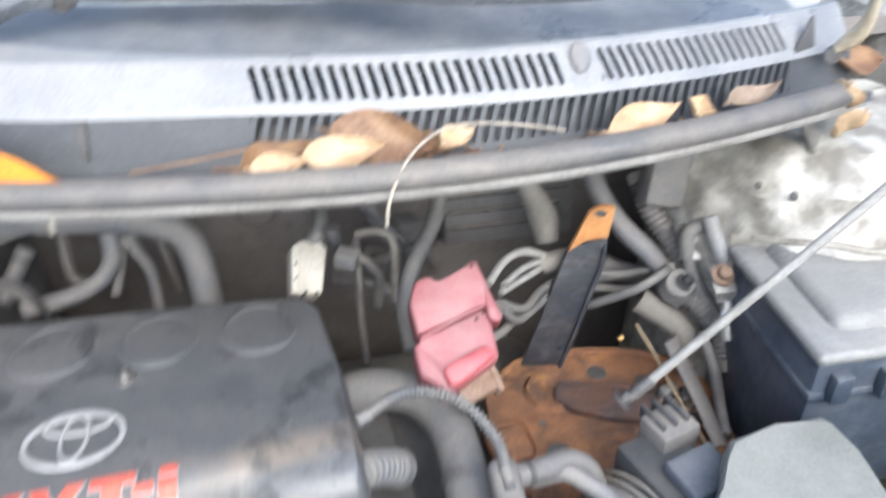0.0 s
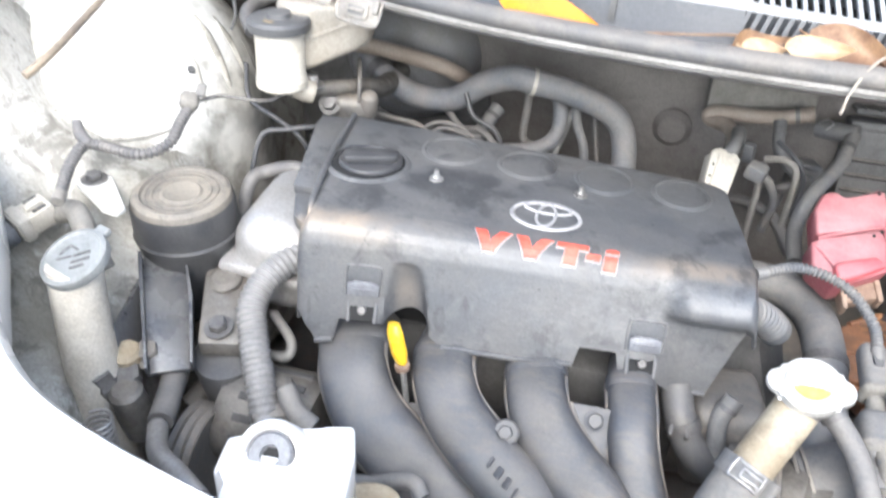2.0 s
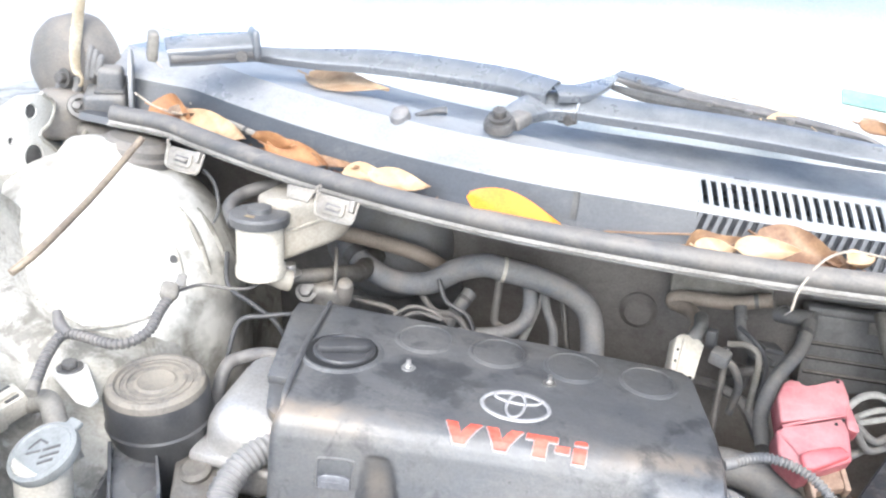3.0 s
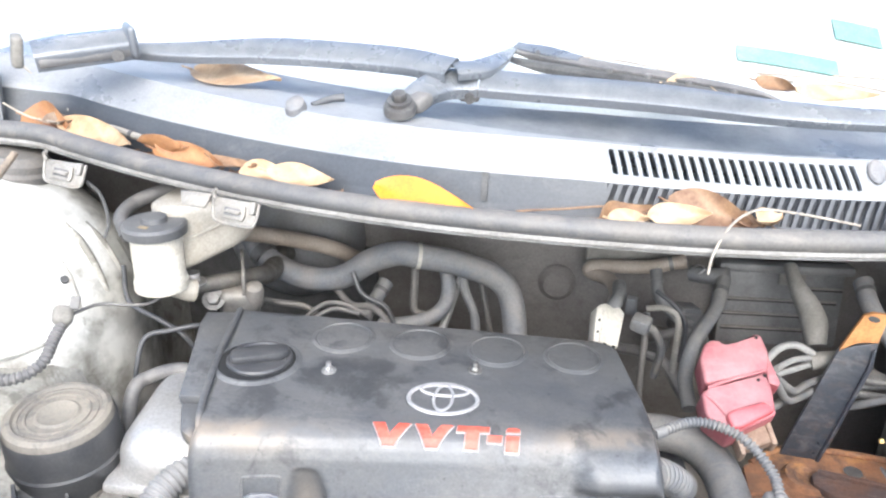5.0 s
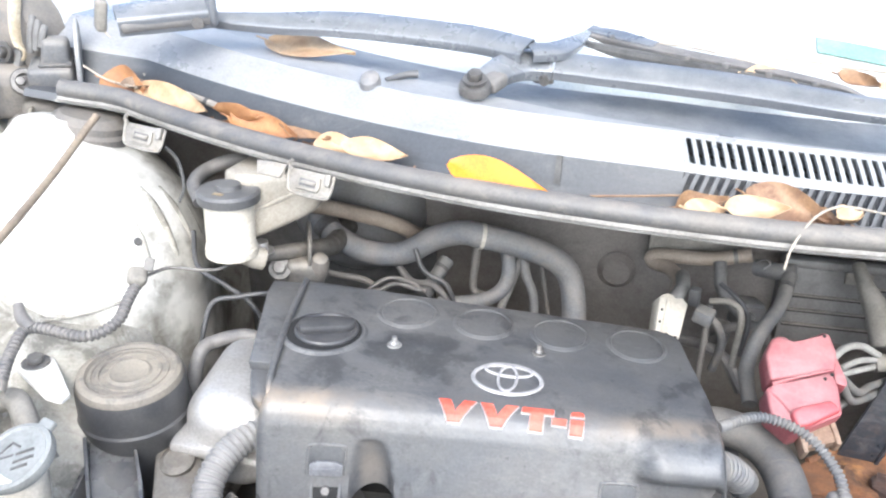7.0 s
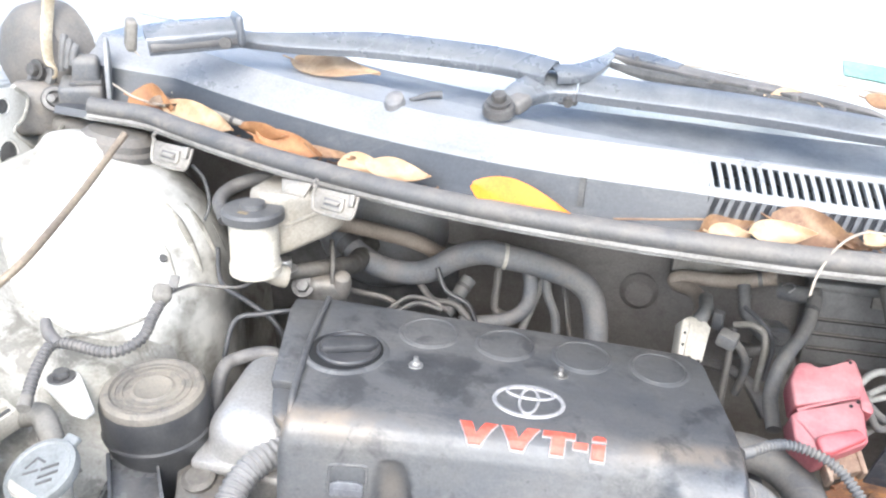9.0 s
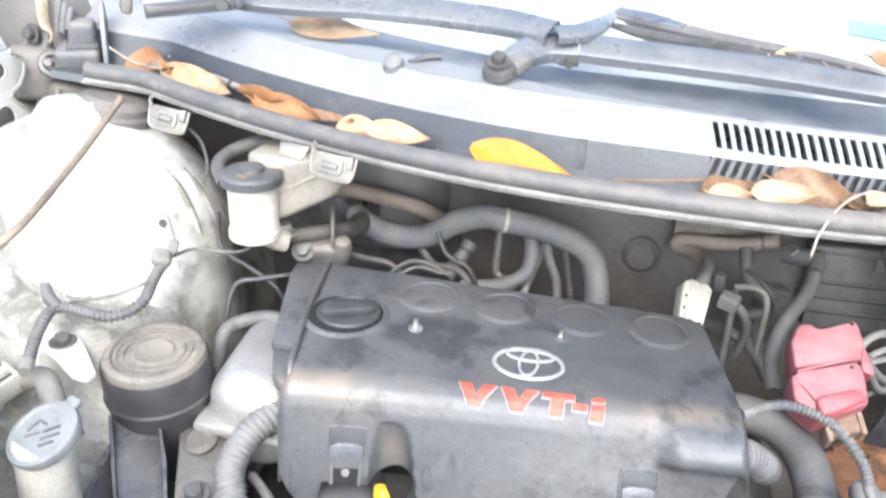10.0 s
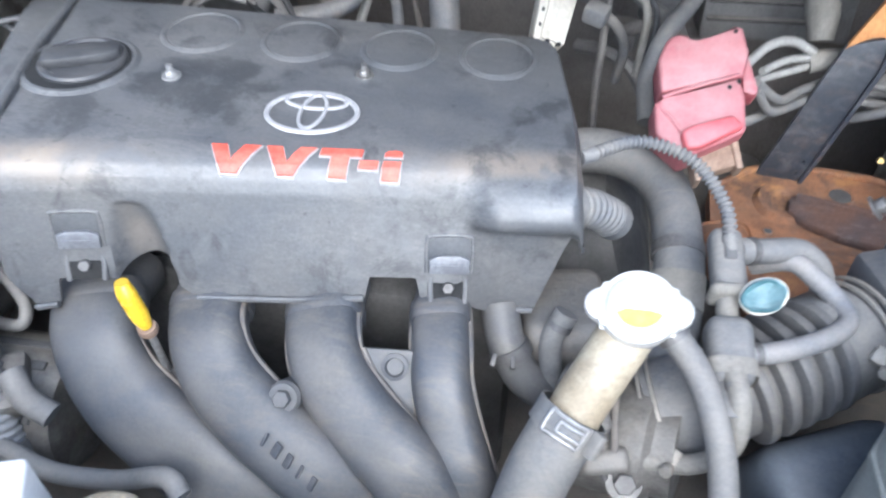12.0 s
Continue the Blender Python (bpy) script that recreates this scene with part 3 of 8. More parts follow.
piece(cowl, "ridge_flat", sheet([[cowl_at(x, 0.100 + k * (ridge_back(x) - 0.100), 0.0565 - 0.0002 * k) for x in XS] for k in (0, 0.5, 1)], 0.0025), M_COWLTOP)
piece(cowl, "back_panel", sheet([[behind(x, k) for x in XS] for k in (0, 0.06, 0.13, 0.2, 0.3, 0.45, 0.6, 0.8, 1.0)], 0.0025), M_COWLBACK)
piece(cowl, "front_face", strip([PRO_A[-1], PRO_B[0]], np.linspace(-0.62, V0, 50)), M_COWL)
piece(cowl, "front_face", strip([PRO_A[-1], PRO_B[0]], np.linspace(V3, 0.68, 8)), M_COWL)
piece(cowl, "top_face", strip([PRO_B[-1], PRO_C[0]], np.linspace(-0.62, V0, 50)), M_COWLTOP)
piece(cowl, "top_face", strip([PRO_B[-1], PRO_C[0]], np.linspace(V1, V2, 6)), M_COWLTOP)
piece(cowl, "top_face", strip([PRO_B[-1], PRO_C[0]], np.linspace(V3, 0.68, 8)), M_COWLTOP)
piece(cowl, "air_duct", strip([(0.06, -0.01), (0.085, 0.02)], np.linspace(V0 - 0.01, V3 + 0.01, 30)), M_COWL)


def slats(x0, x1, count, lo, hi, lean, name, mat):
    pitch = (x1 - x0) / count
    for i in range(count + 1):
        a, b = x0 + pitch * (i - 0.22), x0 + pitch * (i + 0.22)
        mid = ((lo[0] + hi[0]) / 2 + 0.001, (lo[1] + hi[1]) / 2 + 0.001)
        own = sheet([[cowl_at(x + k * lean, *p) for x in (a, b)] for k, p in ((-1, lo), (0, mid), (1, hi))], 0.004)
        piece(cowl, name, own, mat)


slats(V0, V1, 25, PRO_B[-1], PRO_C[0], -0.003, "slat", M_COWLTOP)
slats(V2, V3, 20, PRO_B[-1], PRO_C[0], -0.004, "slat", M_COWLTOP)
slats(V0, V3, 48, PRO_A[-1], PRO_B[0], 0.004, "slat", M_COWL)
piece(cowl, "joint", sheet([[cowl_at(x, d - 0.002, z + 0.001) for x in (0.018, 0.024)] for d, z in ((0.048, 0.001), (0.058, 0.028))], 0.002), M_DARK)

# bonnet seal on its flange
seal = thing("bonnet_seal", (0.1, -0.03, 0.95), "long dusty grey rubber seal along the cowl edge", "rubber seal")
SX = np.linspace(-0.567, 0.63, 46)
piece(seal, "bulb", tube([seal_at(x) for x in SX], 0.0116, 18, 2, flat=0.92), M_SEAL)
piece(seal, "lip", sheet([[seal_at(x) + Vector(o) for x in SX] for o in ((0, -0.009, -0.007), (0, -0.0104, -0.0105), (0, -0.0098, -0.0125))], 0.002), M_LIP)
flange = bmesh.new()
sheet([[seal_at(x) + Vector(o) for x in np.linspace(-0.572, 0.66, 46)] for o in ((0, -0.0060, -0.0125), (0, -0.002, -0.0145), (0, 0.03, -0.028), (0, 0.14, -0.04), (0, 0.30, -0.03))], 0.003, flange)
tagged(part("cowl_flange", flange, M_FLANGE), "painted steel flange under the seal", "body panel", kind="structure")

# windscreen
ws = bmesh.new()
rows = []
for k in np.linspace(0, 1, 12):
    rows.append([cowl_at(x * (1 - 0.12 * k), 0.255 + 0.95 * k, 0.040 + 0.58 * k - 0.05 * k * k) for x in np.linspace(-0.72, 0.8, 30)])
sheet(rows, 0.005, ws)
tagged(part("windscreen", ws, M_GLASS), "dusty windscreen glass, coloured pale for the bright sky it reflects", "windscreen", kind="structure")

# pale teal patches low on the windscreen
for (sx0, sy0), (sw, sd), mat in (((0.370, 0.345), (0.125, 0.024), "wide"), ((0.468, 0.412), (0.060, 0.034), "small")):
    st = thing("windscreen_sticker", (sx0, sy0, 1.05), "pale teal patch low on the windscreen", "sticker", "windscreen stickers")
    rows = []
    for a in np.linspace(-0.5, 0.5, 4):
        row = []
        for b in np.linspace(-0.5, 0.5, 8):
            x, y = sx0 + sw * b, sy0 + sd * a
            k = (y - seal_at(x).y - 0.255) / 0.95
            row.append((x, y, cowl_at(x, 0.255 + 0.95 * k, 0.040 + 0.58 * k - 0.05 * k * k).z + 0.004))
        rows.append(row)
    piece(st, "film", sheet(rows, 0.0006), M_TEALPATCH)

# left strut tower and apron
tower = thing("strut_tower", (-0.57, 0.06, 0.75), "silver painted strut tower with dirt streaks", "strut tower")
own = turned([(0.205, 0.45), (0.186, 0.62), (0.181, 0.70), (0.178, 0.74), (0.176, 0.765), (0.174, 0.785), (0.170, 0.805), (0.162, 0.830), (0.152, 0.852), (0.135, 0.878), (0.115, 0.898), (0.095, 0.914), (0.072, 0.926), (0.045, 0.938), (0.03, 0.955), (0, 0.957)], pose(-0.57, 0.06, 0), 80)
for v in own.verts:
    v.co += 0.006 * noise.noise_vector(v.co * 12) + 0.0015 * noise.noise_vector(v.co * 60)
piece(tower, "dome", own, M_TOWER)
ap = bmesh.new()
rows = []
for y in np.linspace(-0.55, 0.34, 30):
    edge = -0.42 - 0.03 * math.sin(6 * y)
    low = min(1.0, max(0.0, (-0.13 - y) / 0.08))
    low = 0.10 * low * low * (3 - 2 * low)
    dip = min(1.0, max(0.0, (y + 0.08) / 0.06))
    rows.append([(x, yy, z - low * (z > 0.6) - (0.07 * dip if 0.88 < z < 0.9455 and x > -0.66 else 0.0)) for x, yy, z in [(edge + 0.02, y, 0.45), (edge + 0.01, y, 0.70), (edge, y, 0.745), (edge - 0.02, y, 0.765), (edge - 0.08, y, 0.785), (edge - 0.14, y, 0.83), (edge - 0.17, y, 0.90), (edge - 0.18, y, 0.935), (edge - 0.21, y, 0.945), (edge - 0.27, y, 0.945), (edge - 0.29, y, 0.97), (edge - 0.38, y, 0.965), (edge - 0.42, y, 0.93), (edge - 0.44, y, 0.75), (edge - 0.43, y, 0.28)]])
sheet(rows, 0.004, ap)
tagged(part("inner_fender", ap, M_APRON), "grimy silver painted inner fender panel", "body panel", kind="structure")

# right tower and apron
tower2 = thing("strut_tower", (0.66, 0.14, 0.7), "grey strut tower with a crumpled silver heat cover", "strut tower")
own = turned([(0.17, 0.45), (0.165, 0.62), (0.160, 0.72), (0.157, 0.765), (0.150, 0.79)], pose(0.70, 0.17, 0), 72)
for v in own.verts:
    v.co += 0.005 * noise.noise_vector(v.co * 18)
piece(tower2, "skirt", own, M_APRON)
own = turned([(0.160, 0.755), (0.158, 0.77), (0.154, 0.785), (0.152, 0.80), (0.147, 0.815), (0.145, 0.83), (0.140, 0.842), (0.135, 0.852), (0.123, 0.863), (0.11, 0.872), (0.095, 0.880), (0.08, 0.885), (0.05, 0.89), (0.02, 0.893), (0, 0.895)], pose(0.70, 0.17, 0), 110)
for v in own.verts:
    q = v.co
    fold = 1 - abs(noise.noise(q * 17))
    v.co += Vector((-0.6, -0.5, 0.4)) * 0.020 * (fold**3 - 0.45) + 0.004 * noise.noise_vector(q * 55)
piece(tower2, "heat_cover", own, M_TOWER2, "crumpled silver foil cover")
for hx, hy, hz, r in ((0.608, 0.053, 0.856, 0.0036), (0.583, 0.073, 0.858, 0.003), (0.653, 0.028, 0.845, 0.003)):
    piece(tower2, "hole", turned([(0, 0.001), (r, 0.001), (r * 1.1, -0.004)], pose(hx, hy, hz, 35, -25, 0), 16), M_DARK)
piece(tower2, "seam", tube([(0.575, 0.050, 0.815), (0.60, 0.030, 0.822), (0.635, 0.016, 0.824), (0.675, 0.008, 0.818), (0.71, 0.010, 0.822)], 0.0035, 8, 6), M_APRON)
ap = bmesh.new()
rows = []
for y in np.linspace(-0.6, 0.4, 24):
    rows.append([(0.74, y, 0.45), (0.76, y, 0.72), (0.79, y, 0.86), (0.82, y, 0.93), (0.86, y, 0.945), (0.90, y, 0.955), (0.95, y, 0.93), (0.975, y, 0.75), (0.965, y, 0.28)])
sheet(rows, 0.004, ap)
tagged(part("inner_fender", ap, M_APRON), "grimy silver painted inner fender panel", "body panel", kind="structure")

# front panel: white nose of the car beside the headlamp
nose = bmesh.new()
line = spline([(-0.75, 0.0, 0.83), (-0.52, -0.22, 0.81), (-0.42, -0.335, 0.80), (-0.364, -0.394, 0.80), (-0.273, -0.452, 0.80), (-0.12, -0.49, 0.80), (0.1, -0.515, 0.79), (0.5, -0.5, 0.79), (0.9, -0.4, 0.80)], 8)
rows = []
for off, dz in ((0.0, -0.06), (0.0, -0.005), (0.006, 0.004), (0.03, 0.006), (0.10, -0.01), (0.2, -0.06), (0.28, -0.2), (0.29, -0.5)):
    row = []
    for i, q in enumerate(line):
        d = line[min(i + 1, len(line) - 1)] - line[max(i - 1, 0)]
        out = Vector((d.y, -d.x, 0)).normalized()
        row.append(q + out * off + Vector((0, 0, dz)))
    rows.append(row)
sheet(rows, 0.003, nose)
tagged(part("front_wing", nose, M_FENDER), "white painted front wing edge of the car", "body panel", kind="structure")

# ---- engine cover ----
cover = thing("engine_cover", (-0.04, -0.08, 0.70), "dusty black plastic engine cover with red lettering", "engine cover")


def fold_y(x):
    return -0.160 + 0.093 * x


FACE = [(-0.028, -0.0), (-0.014, -0.0012), (-0.005, -0.0045), (0.002, -0.0100), (0.0080, -0.0185), (0.0130, -0.029), (0.0240, -0.051), (0.0335, -0.070), (0.0430, -0.090), (0.0540, -0.113)]


def settled(v):
    """The engine sits turned and tilted in the bay: from the cover's own axes to its place, its front face leaning in below the fold."""
    s = min(1.0, max(0.0, (-0.10 - v[1]) / 0.05))
    drop = max(0.0, 0.80 - v[2]) * s
    x, y = 0.002 + 0.9764 * v[0] - 0.0099 * v[1], 0.0117 + 0.1139 * v[0] + 1.0815 * v[1]
    lean = (0.2 - 0.8 * x) * drop
    return Vector((x, y + lean, v[2] - 0.0065 - 0.07 * x - 0.05 * y - 0.75 * lean))


def settle(ob):
    """Set all parts of a thing on the cover into the cover's place."""
    for o in (ob, *ob.children_recursive):
        if o.type == "MESH":
            for v in o.data.vertices:
                v.co = settled(v.co)
        else:
            o.location = settled(o.location)
    for o in ob.children_recursive:
        o.matrix_parent_inverse = Matrix.Translation(-ob.location) if o.parent == ob else Matrix.Identity(4)


def cover_z(x, y):
    d = fold_y(x) - y
    return 0.80 + float(np.interp(d, [f[0] for f in FACE], [f[1] for f in FACE]))


def cover_bottom(x):
    """How far down the front face reaches."""
    z = float(np.interp(x, [-0.256, -0.246, -0.232, -0.204, -0.197, -0.137, -0.131, -0.090, -0.076, -0.004, 0.050, 0.053, 0.087, 0.091, 0.124, 0.130, 0.142, 0.176, 0.198, 0.206], [0.735, 0.714, 0.701, 0.703, 0.722, 0.722, 0.719, 0.719, 0.709, 0.709, 0.712, 0.727, 0.727, 0.712, 0.710, 0.702, 0.692, 0.692, 0.752, 0.766]))
    return z + 0.010 * max(0.0, 1 - ((x + 0.110) / 0.022) ** 2) ** 0.5


def dent(x, dz):
    """The scoop of the front face above the dipstick, narrow at its top and deepest at the lower edge."""
    s = min(1.0, max(0.0, (-dz - 0.026) / 0.050))
    return 0.020 * max(0.0, 1 - ((x + 0.1135 - 0.003 * s) / (0.007 + 0.0145 * s**0.4)) ** 2) ** 0.7 * s**0.6


SHELF = [(-0.014, -0.0006), (-0.006, -0.0016), (0.004, -0.0045), (0.014, -0.0090), (0.0215, -0.0150), (0.0262, -0.022), (0.0278, -0.029), (0.0262, -0.0345), (0.0195, -0.0385), (0.0180, -0.0425), (0.0205, -0.060), (0.0260, -0.080), (0.0345, -0.115)]


def face_out(x, dz):
    """How far the front stands out from the fold; the breather end swells into a shelf over a flat flap."""
    d = float(np.interp(-dz, [-f[1] for f in FACE], [f[0] for f in FACE]))
    e = float(np.interp(-dz, [-f[1] for f in SHELF], [f[0] for f in SHELF]))
    s = min(1.0, max(0.0, (x - 0.116) / 0.034))
    s = s * s * (3 - 2 * s)
    return d + (e - d) * s


rows = []


def belt_end(x, y):
    """Both ends of the cover run aslant: the belt end drawn in at the front, the breather end at the back."""
    s = min(1.0, max(0.0, (-0.14 - x) / 0.10))
    if x > 0.10:
        edge = float(np.interp(y, [-0.20, -0.1085, -0.0747, 0.030, 0.0445], [0.206, 0.199, 0.195, 0.1745, 0.140]))
        return 0.10 + (x - 0.10) * (edge - 0.10) / 0.1045
    return x + 0.041 * s * min(1.0, max(0.0, (0.044 - y) / 0.21))


cx = np.r_[-0.254, np.linspace(-0.248, 0.200, 132), 0.2045]
for x in cx:
    back = 0.0445
    end = x in (cx[0], cx[-1])
    col = [(x, back + 0.002, 0.755), (x, back, 0.794), (x, back - 0.005, 0.80)]
    for y in np.linspace(back - 0.012, fold_y(x) + 0.0285, 14):
        col.append((x, y, 0.80))
    zb = cover_bottom(x)
    for k in range(1, 45):
        dz = (zb - 0.80) * (k / 44) ** 1.25
        col.append((x, fold_y(x) - face_out(x, dz) + dent(x, dz), 0.80 + dz))
    if end:
        col = [(x, y, z - 0.006) for x, y, z in col]
    rows.append([(belt_end(x, y), y, z + 0.0006 * noise.noise(Vector((x, y, 0)) * 30)) for x, y, z in col])
for x0, k in ((-0.004, 0), (0.003, -1)):
    extra = [(x + x0, y, z - (0.045 if j < len(rows[k]) - 42 else 0.012)) for j, (x, y, z) in enumerate(rows[k])]
    rows.insert(0, extra) if k == 0 else rows.append(extra)
piece(cover, "shell", sheet(rows, 0.003), M_COVER, "", True, 50)
own = tube([(-0.251, 0.038, 0.801), (-0.240, -0.03, 0.802), (-0.226, -0.10, 0.802), (-0.214, -0.150, 0.799), (-0.208, -0.172, 0.787), (-0.206, -0.188, 0.765), (-0.207, -0.203, 0.735)], 0.0032, 10, 6)
piece(cover, "edge_rib", own, M_COVER)
piece(cover, "side_flange", prism([(-0.252, 0.042), (-0.288, 0.036), (-0.284, 0.010), (-0.247, -0.122), (-0.220, -0.120)], 0.785, 0.796, 0.002), M_COVER)
piece(cover, "corner_flange", prism([(-0.248, -0.118), (-0.232, -0.160), (-0.216, -0.172), (-0.214, -0.118)], 0.772, 0.788, 0.005), M_COVER)
for i in range(4):
    own = turned([(0.0, 0.0004), (0.0275, 0.0004), (0.0280, -0.0002), (0.0295, 0.0010), (0.0315, 0.0009), (0.034, -0.001)], pose(-0.1245 + 0.083 * i, 0.0, 0.8005), 40)
    piece(cover, "coil_ring", own, M_COVER)
for x0, x1 in ((-0.074, 0.049), (0.142, 0.174), (-0.232, -0.204)):
    hem = []
    for x in np.linspace(x0, x1, 12):
        dz = cover_bottom(x) - 0.80
        hem.append((belt_end(x, -0.2), fold_y(x) - face_out(x, dz) - 0.0015, 0.80 + dz + 0.001))
    piece(cover, "hem", tube(hem, 0.0026, 8, 3), M_COVER)
settle(cover)


def on_face(x, dz):
    """Axes on the front face of the cover: right, up the face, outwards."""
    def at(a, b):
        y = fold_y(a) - face_out(a, b)
        return settled((belt_end(a, y), y, 0.80 + b))
    right, up = (at(x + 0.01, dz) - at(x - 0.01, dz)).normalized(), (at(x, dz + 0.006) - at(x, dz - 0.006)).normalized()
    out = right.cross(up).normalized()
    m = Matrix((right, out.cross(right), out)).transposed().to_4x4()
    return Matrix.Translation(at(x, dz)) @ m


# clip windows and bolts of the cover
for cxp, wz, bz in ((-0.160, -0.044, -0.068), (0.111, -0.056, -0.079)):
    cm = on_face(cxp, wz)
    piece(cover, "clip_window", tube([cm @ Vector(v) for v in ((-0.0165, -0.014, 0), (-0.0165, 0.010, 0), (-0.012, 0.0145, 0), (0.012, 0.0145, 0), (0.0165, 0.010, 0), (0.0165, -0.014, 0))], 0.0016, 8, 5), M_COVER)
    piece(cover, "clip_slot", prism([(-0.0155, -0.014), (0.0155, -0.014), (0.0155, 0.010), (0.011, 0.0135), (-0.011, 0.0135), (-0.0155, 0.010)], -0.002, 0.0007, 0.0003, cm), M_SLOT)
    piece(cover, "clip", prism([(-0.0148, -0.0145), (0.0148, -0.0145), (0.0148, -0.003), (0.008, 0.000), (-0.008, 0.000), (-0.0148, -0.003)], 0.0, 0.0036, 0.0014, cm), M_CLIP, "shiny clip tongue")
    piece(cover, "clip_rib", box((0.022, 0.002, 0.0016), cm @ Vector((0, -0.0075, 0.0036)), [math.degrees(a) for a in cm.to_euler()], 0.0006), M_CLIP)
    bm2 = on_face(cxp, bz) @ Matrix.Rotation(radians(-18), 4, "X")
    # Raised black plate paints in the shade of the bolt recess.
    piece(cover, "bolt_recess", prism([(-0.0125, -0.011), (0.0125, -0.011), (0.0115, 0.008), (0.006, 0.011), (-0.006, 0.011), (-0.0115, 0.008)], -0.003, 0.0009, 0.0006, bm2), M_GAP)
    piece(cover, "tab", tube([bm2 @ Vector(v) for v in ((-0.0125, -0.012, 0.0005), (-0.012, 0.007, 0.0005), (0, 0.012, 0.001), (0.012, 0.007, 0.0005), (0.0125, -0.012, 0.0005))], 0.0021, 8, 5), M_COVER)
    own = bolt((0, 0, 0), 0.0046, 0.006, (0, 0, 0), False)
    own.transform(bm2)
    piece(cover, "bolt", own, M_BOLT)

# letters: unit width along the line, unit height
GLYPHS = [
    [(0.0, 1), (0.078, 1), (0.125, 0.36), (0.172, 1), (0.25, 1), (0.165, 0), (0.085, 0)],
    [(0.287, 1), (0.365, 1), (0.412, 0.36), (0.462, 1), (0.54, 1), (0.452, 0), (0.372, 0)],
    [(0.574, 1), (0.79, 1), (0.79, 0.70), (0.724, 0.70), (0.724, 0), (0.636, 0), (0.636, 0.70), (0.574, 0.70)],
    [(0.787, 0.29), (0.882, 0.29), (0.882, 0.55), (0.787, 0.55)],
    [(0.912, 0), (1.0, 0), (1.0, 0.55), (0.912, 0.55)],
    [(0.912, 0.765), (1.0, 0.765), (1.0, 0.90), (0.985, 0.98), (0.956, 1.01), (0.927, 0.98), (0.912, 0.90)],
]


def lettering(name, mat, grow, lift, thick):
    own = bmesh.new()
    for poly in GLYPHS:
        q = [Vector((u * 0.132, s * 0.0292)) for u, s in poly]
        turn = sum(a.x * b.y - b.x * a.y for a, b in zip(q, q[1:] + q[:1]))
        out = []
        for a, b, c in zip(q[-1:] + q[:-1], q, q[1:] + q[:1]):
            n1, n2 = [Vector((d.y, -d.x)).normalized() * (1 if turn > 0 else -1) for d in (b - a, c - b)]
            m = n1 + n2
            out.append(b + m * (grow * 2 / max(m.length_squared, 0.9)))
        own.faces.new([own.verts.new((v.x, v.y, 0)) for v in out])
    bmesh.ops.triangulate(own, faces=own.faces[:])
    for cut in np.arange(-0.004, 0.032, 0.002):
        bmesh.ops.bisect_plane(own, geom=[*own.verts, *own.edges, *own.faces], plane_co=(0, cut + 0.0003, 0), plane_no=(0, 1, 0))
    for v in own.verts:
        x, s = -0.060 + v.co.x, v.co.y
        y = -0.1650 + 0.070 * (x + 0.055) + s * 0.72
        steep = math.hypot(1, (cover_z(x, y + 0.002) - cover_z(x, y - 0.002)) / 0.004)
        v.co = Vector((x, y, cover_z(x, y) + lift * steep))
    bmesh.ops.recalc_face_normals(own, faces=own.faces[:])
    ext = bmesh.ops.extrude_face_region(own, geom=own.faces[:])
    for v in [g for g in ext["geom"] if isinstance(g, bmesh.types.BMVert)]:
        v.co.z += thick * math.hypot(1, (cover_z(v.co.x, v.co.y + 0.002) - cover_z(v.co.x, v.co.y - 0.002)) / 0.004)
    bmesh.ops.recalc_face_normals(own, faces=own.faces[:])
    for v in own.verts:
        v.co = settled(v.co)
    piece(cover, name, own, mat, "", False)


lettering("letter_edge", M_SILVERTRIM, 0.0011, -0.0005, 0.0019)
lettering("letters", M_TEXT, 0.0003, 0.0, 0.0024)

# oval badge of three rings
def ring(rx, ry, at, w, z0):
    own = bmesh.new()
    n = 48
    g = []
    for k in range(n):
        a = 2 * math.pi * k / n
        g.append([own.verts.new((at[0] + (rx + o) * math.cos(a), at[1] + (ry + o) * math.sin(a), z)) for o, z in ((-w, z0), (-w * 0.6, z0 + 0.0016), (w * 0.6, z0 + 0.0016), (w, z0))])
    for k in range(n):
        for j in range(3):
            own.faces.new((g[k][j], g[(k + 1) % n][j], g[(k + 1) % n][j + 1], g[k][j + 1]))
    own.transform(Matrix.Translation((-0.0035, -0.0985, 0)) @ Matrix.Rotation(radians(1), 4, "Z") @ Matrix.Diagonal((0.96, 1.06, 1, 1)))
    for v in own.verts:
        v.co = settled(v.co)
    return own


badge = piece(cover, "badge", ring(0.0345, 0.0228, (0, 0), 0.0023, 0.801), M_SILVERTRIM, "silver oval badge")
for rx, ry, at in ((0.0235, 0.0082, (0, 0.0125)), (0.0092, 0.0195, (0, 0.001))):
    o = part("badge_ring", ring(rx, ry, at, 0.0017, 0.801), M_SILVERTRIM)
    o.parent = badge

# oil filler cap
cap = thing("oil_filler_cap", (-0.195, -0.062, 0.80), "black plastic oil filler cap with a raised grip", "oil cap")
piece(cap, "rim", turned([(0.0365, 0.0), (0.0375, 0.0018), (0.0400, 0.0016), (0.043, -0.001)], pose(-0.195, -0.062, 0.801), 40), M_COVER)
# Black disc stands in for the shaded opening round the cap.
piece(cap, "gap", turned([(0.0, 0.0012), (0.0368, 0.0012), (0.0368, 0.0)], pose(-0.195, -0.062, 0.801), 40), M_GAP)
piece(cap, "disc", turned([(0.0315, -0.001), (0.0315, 0.003), (0.030, 0.0048), (0.0265, 0.005), (0.025, 0.0035), (0, 0.0035)], pose(-0.193, -0.060, 0.801), 40), M_BLACK)
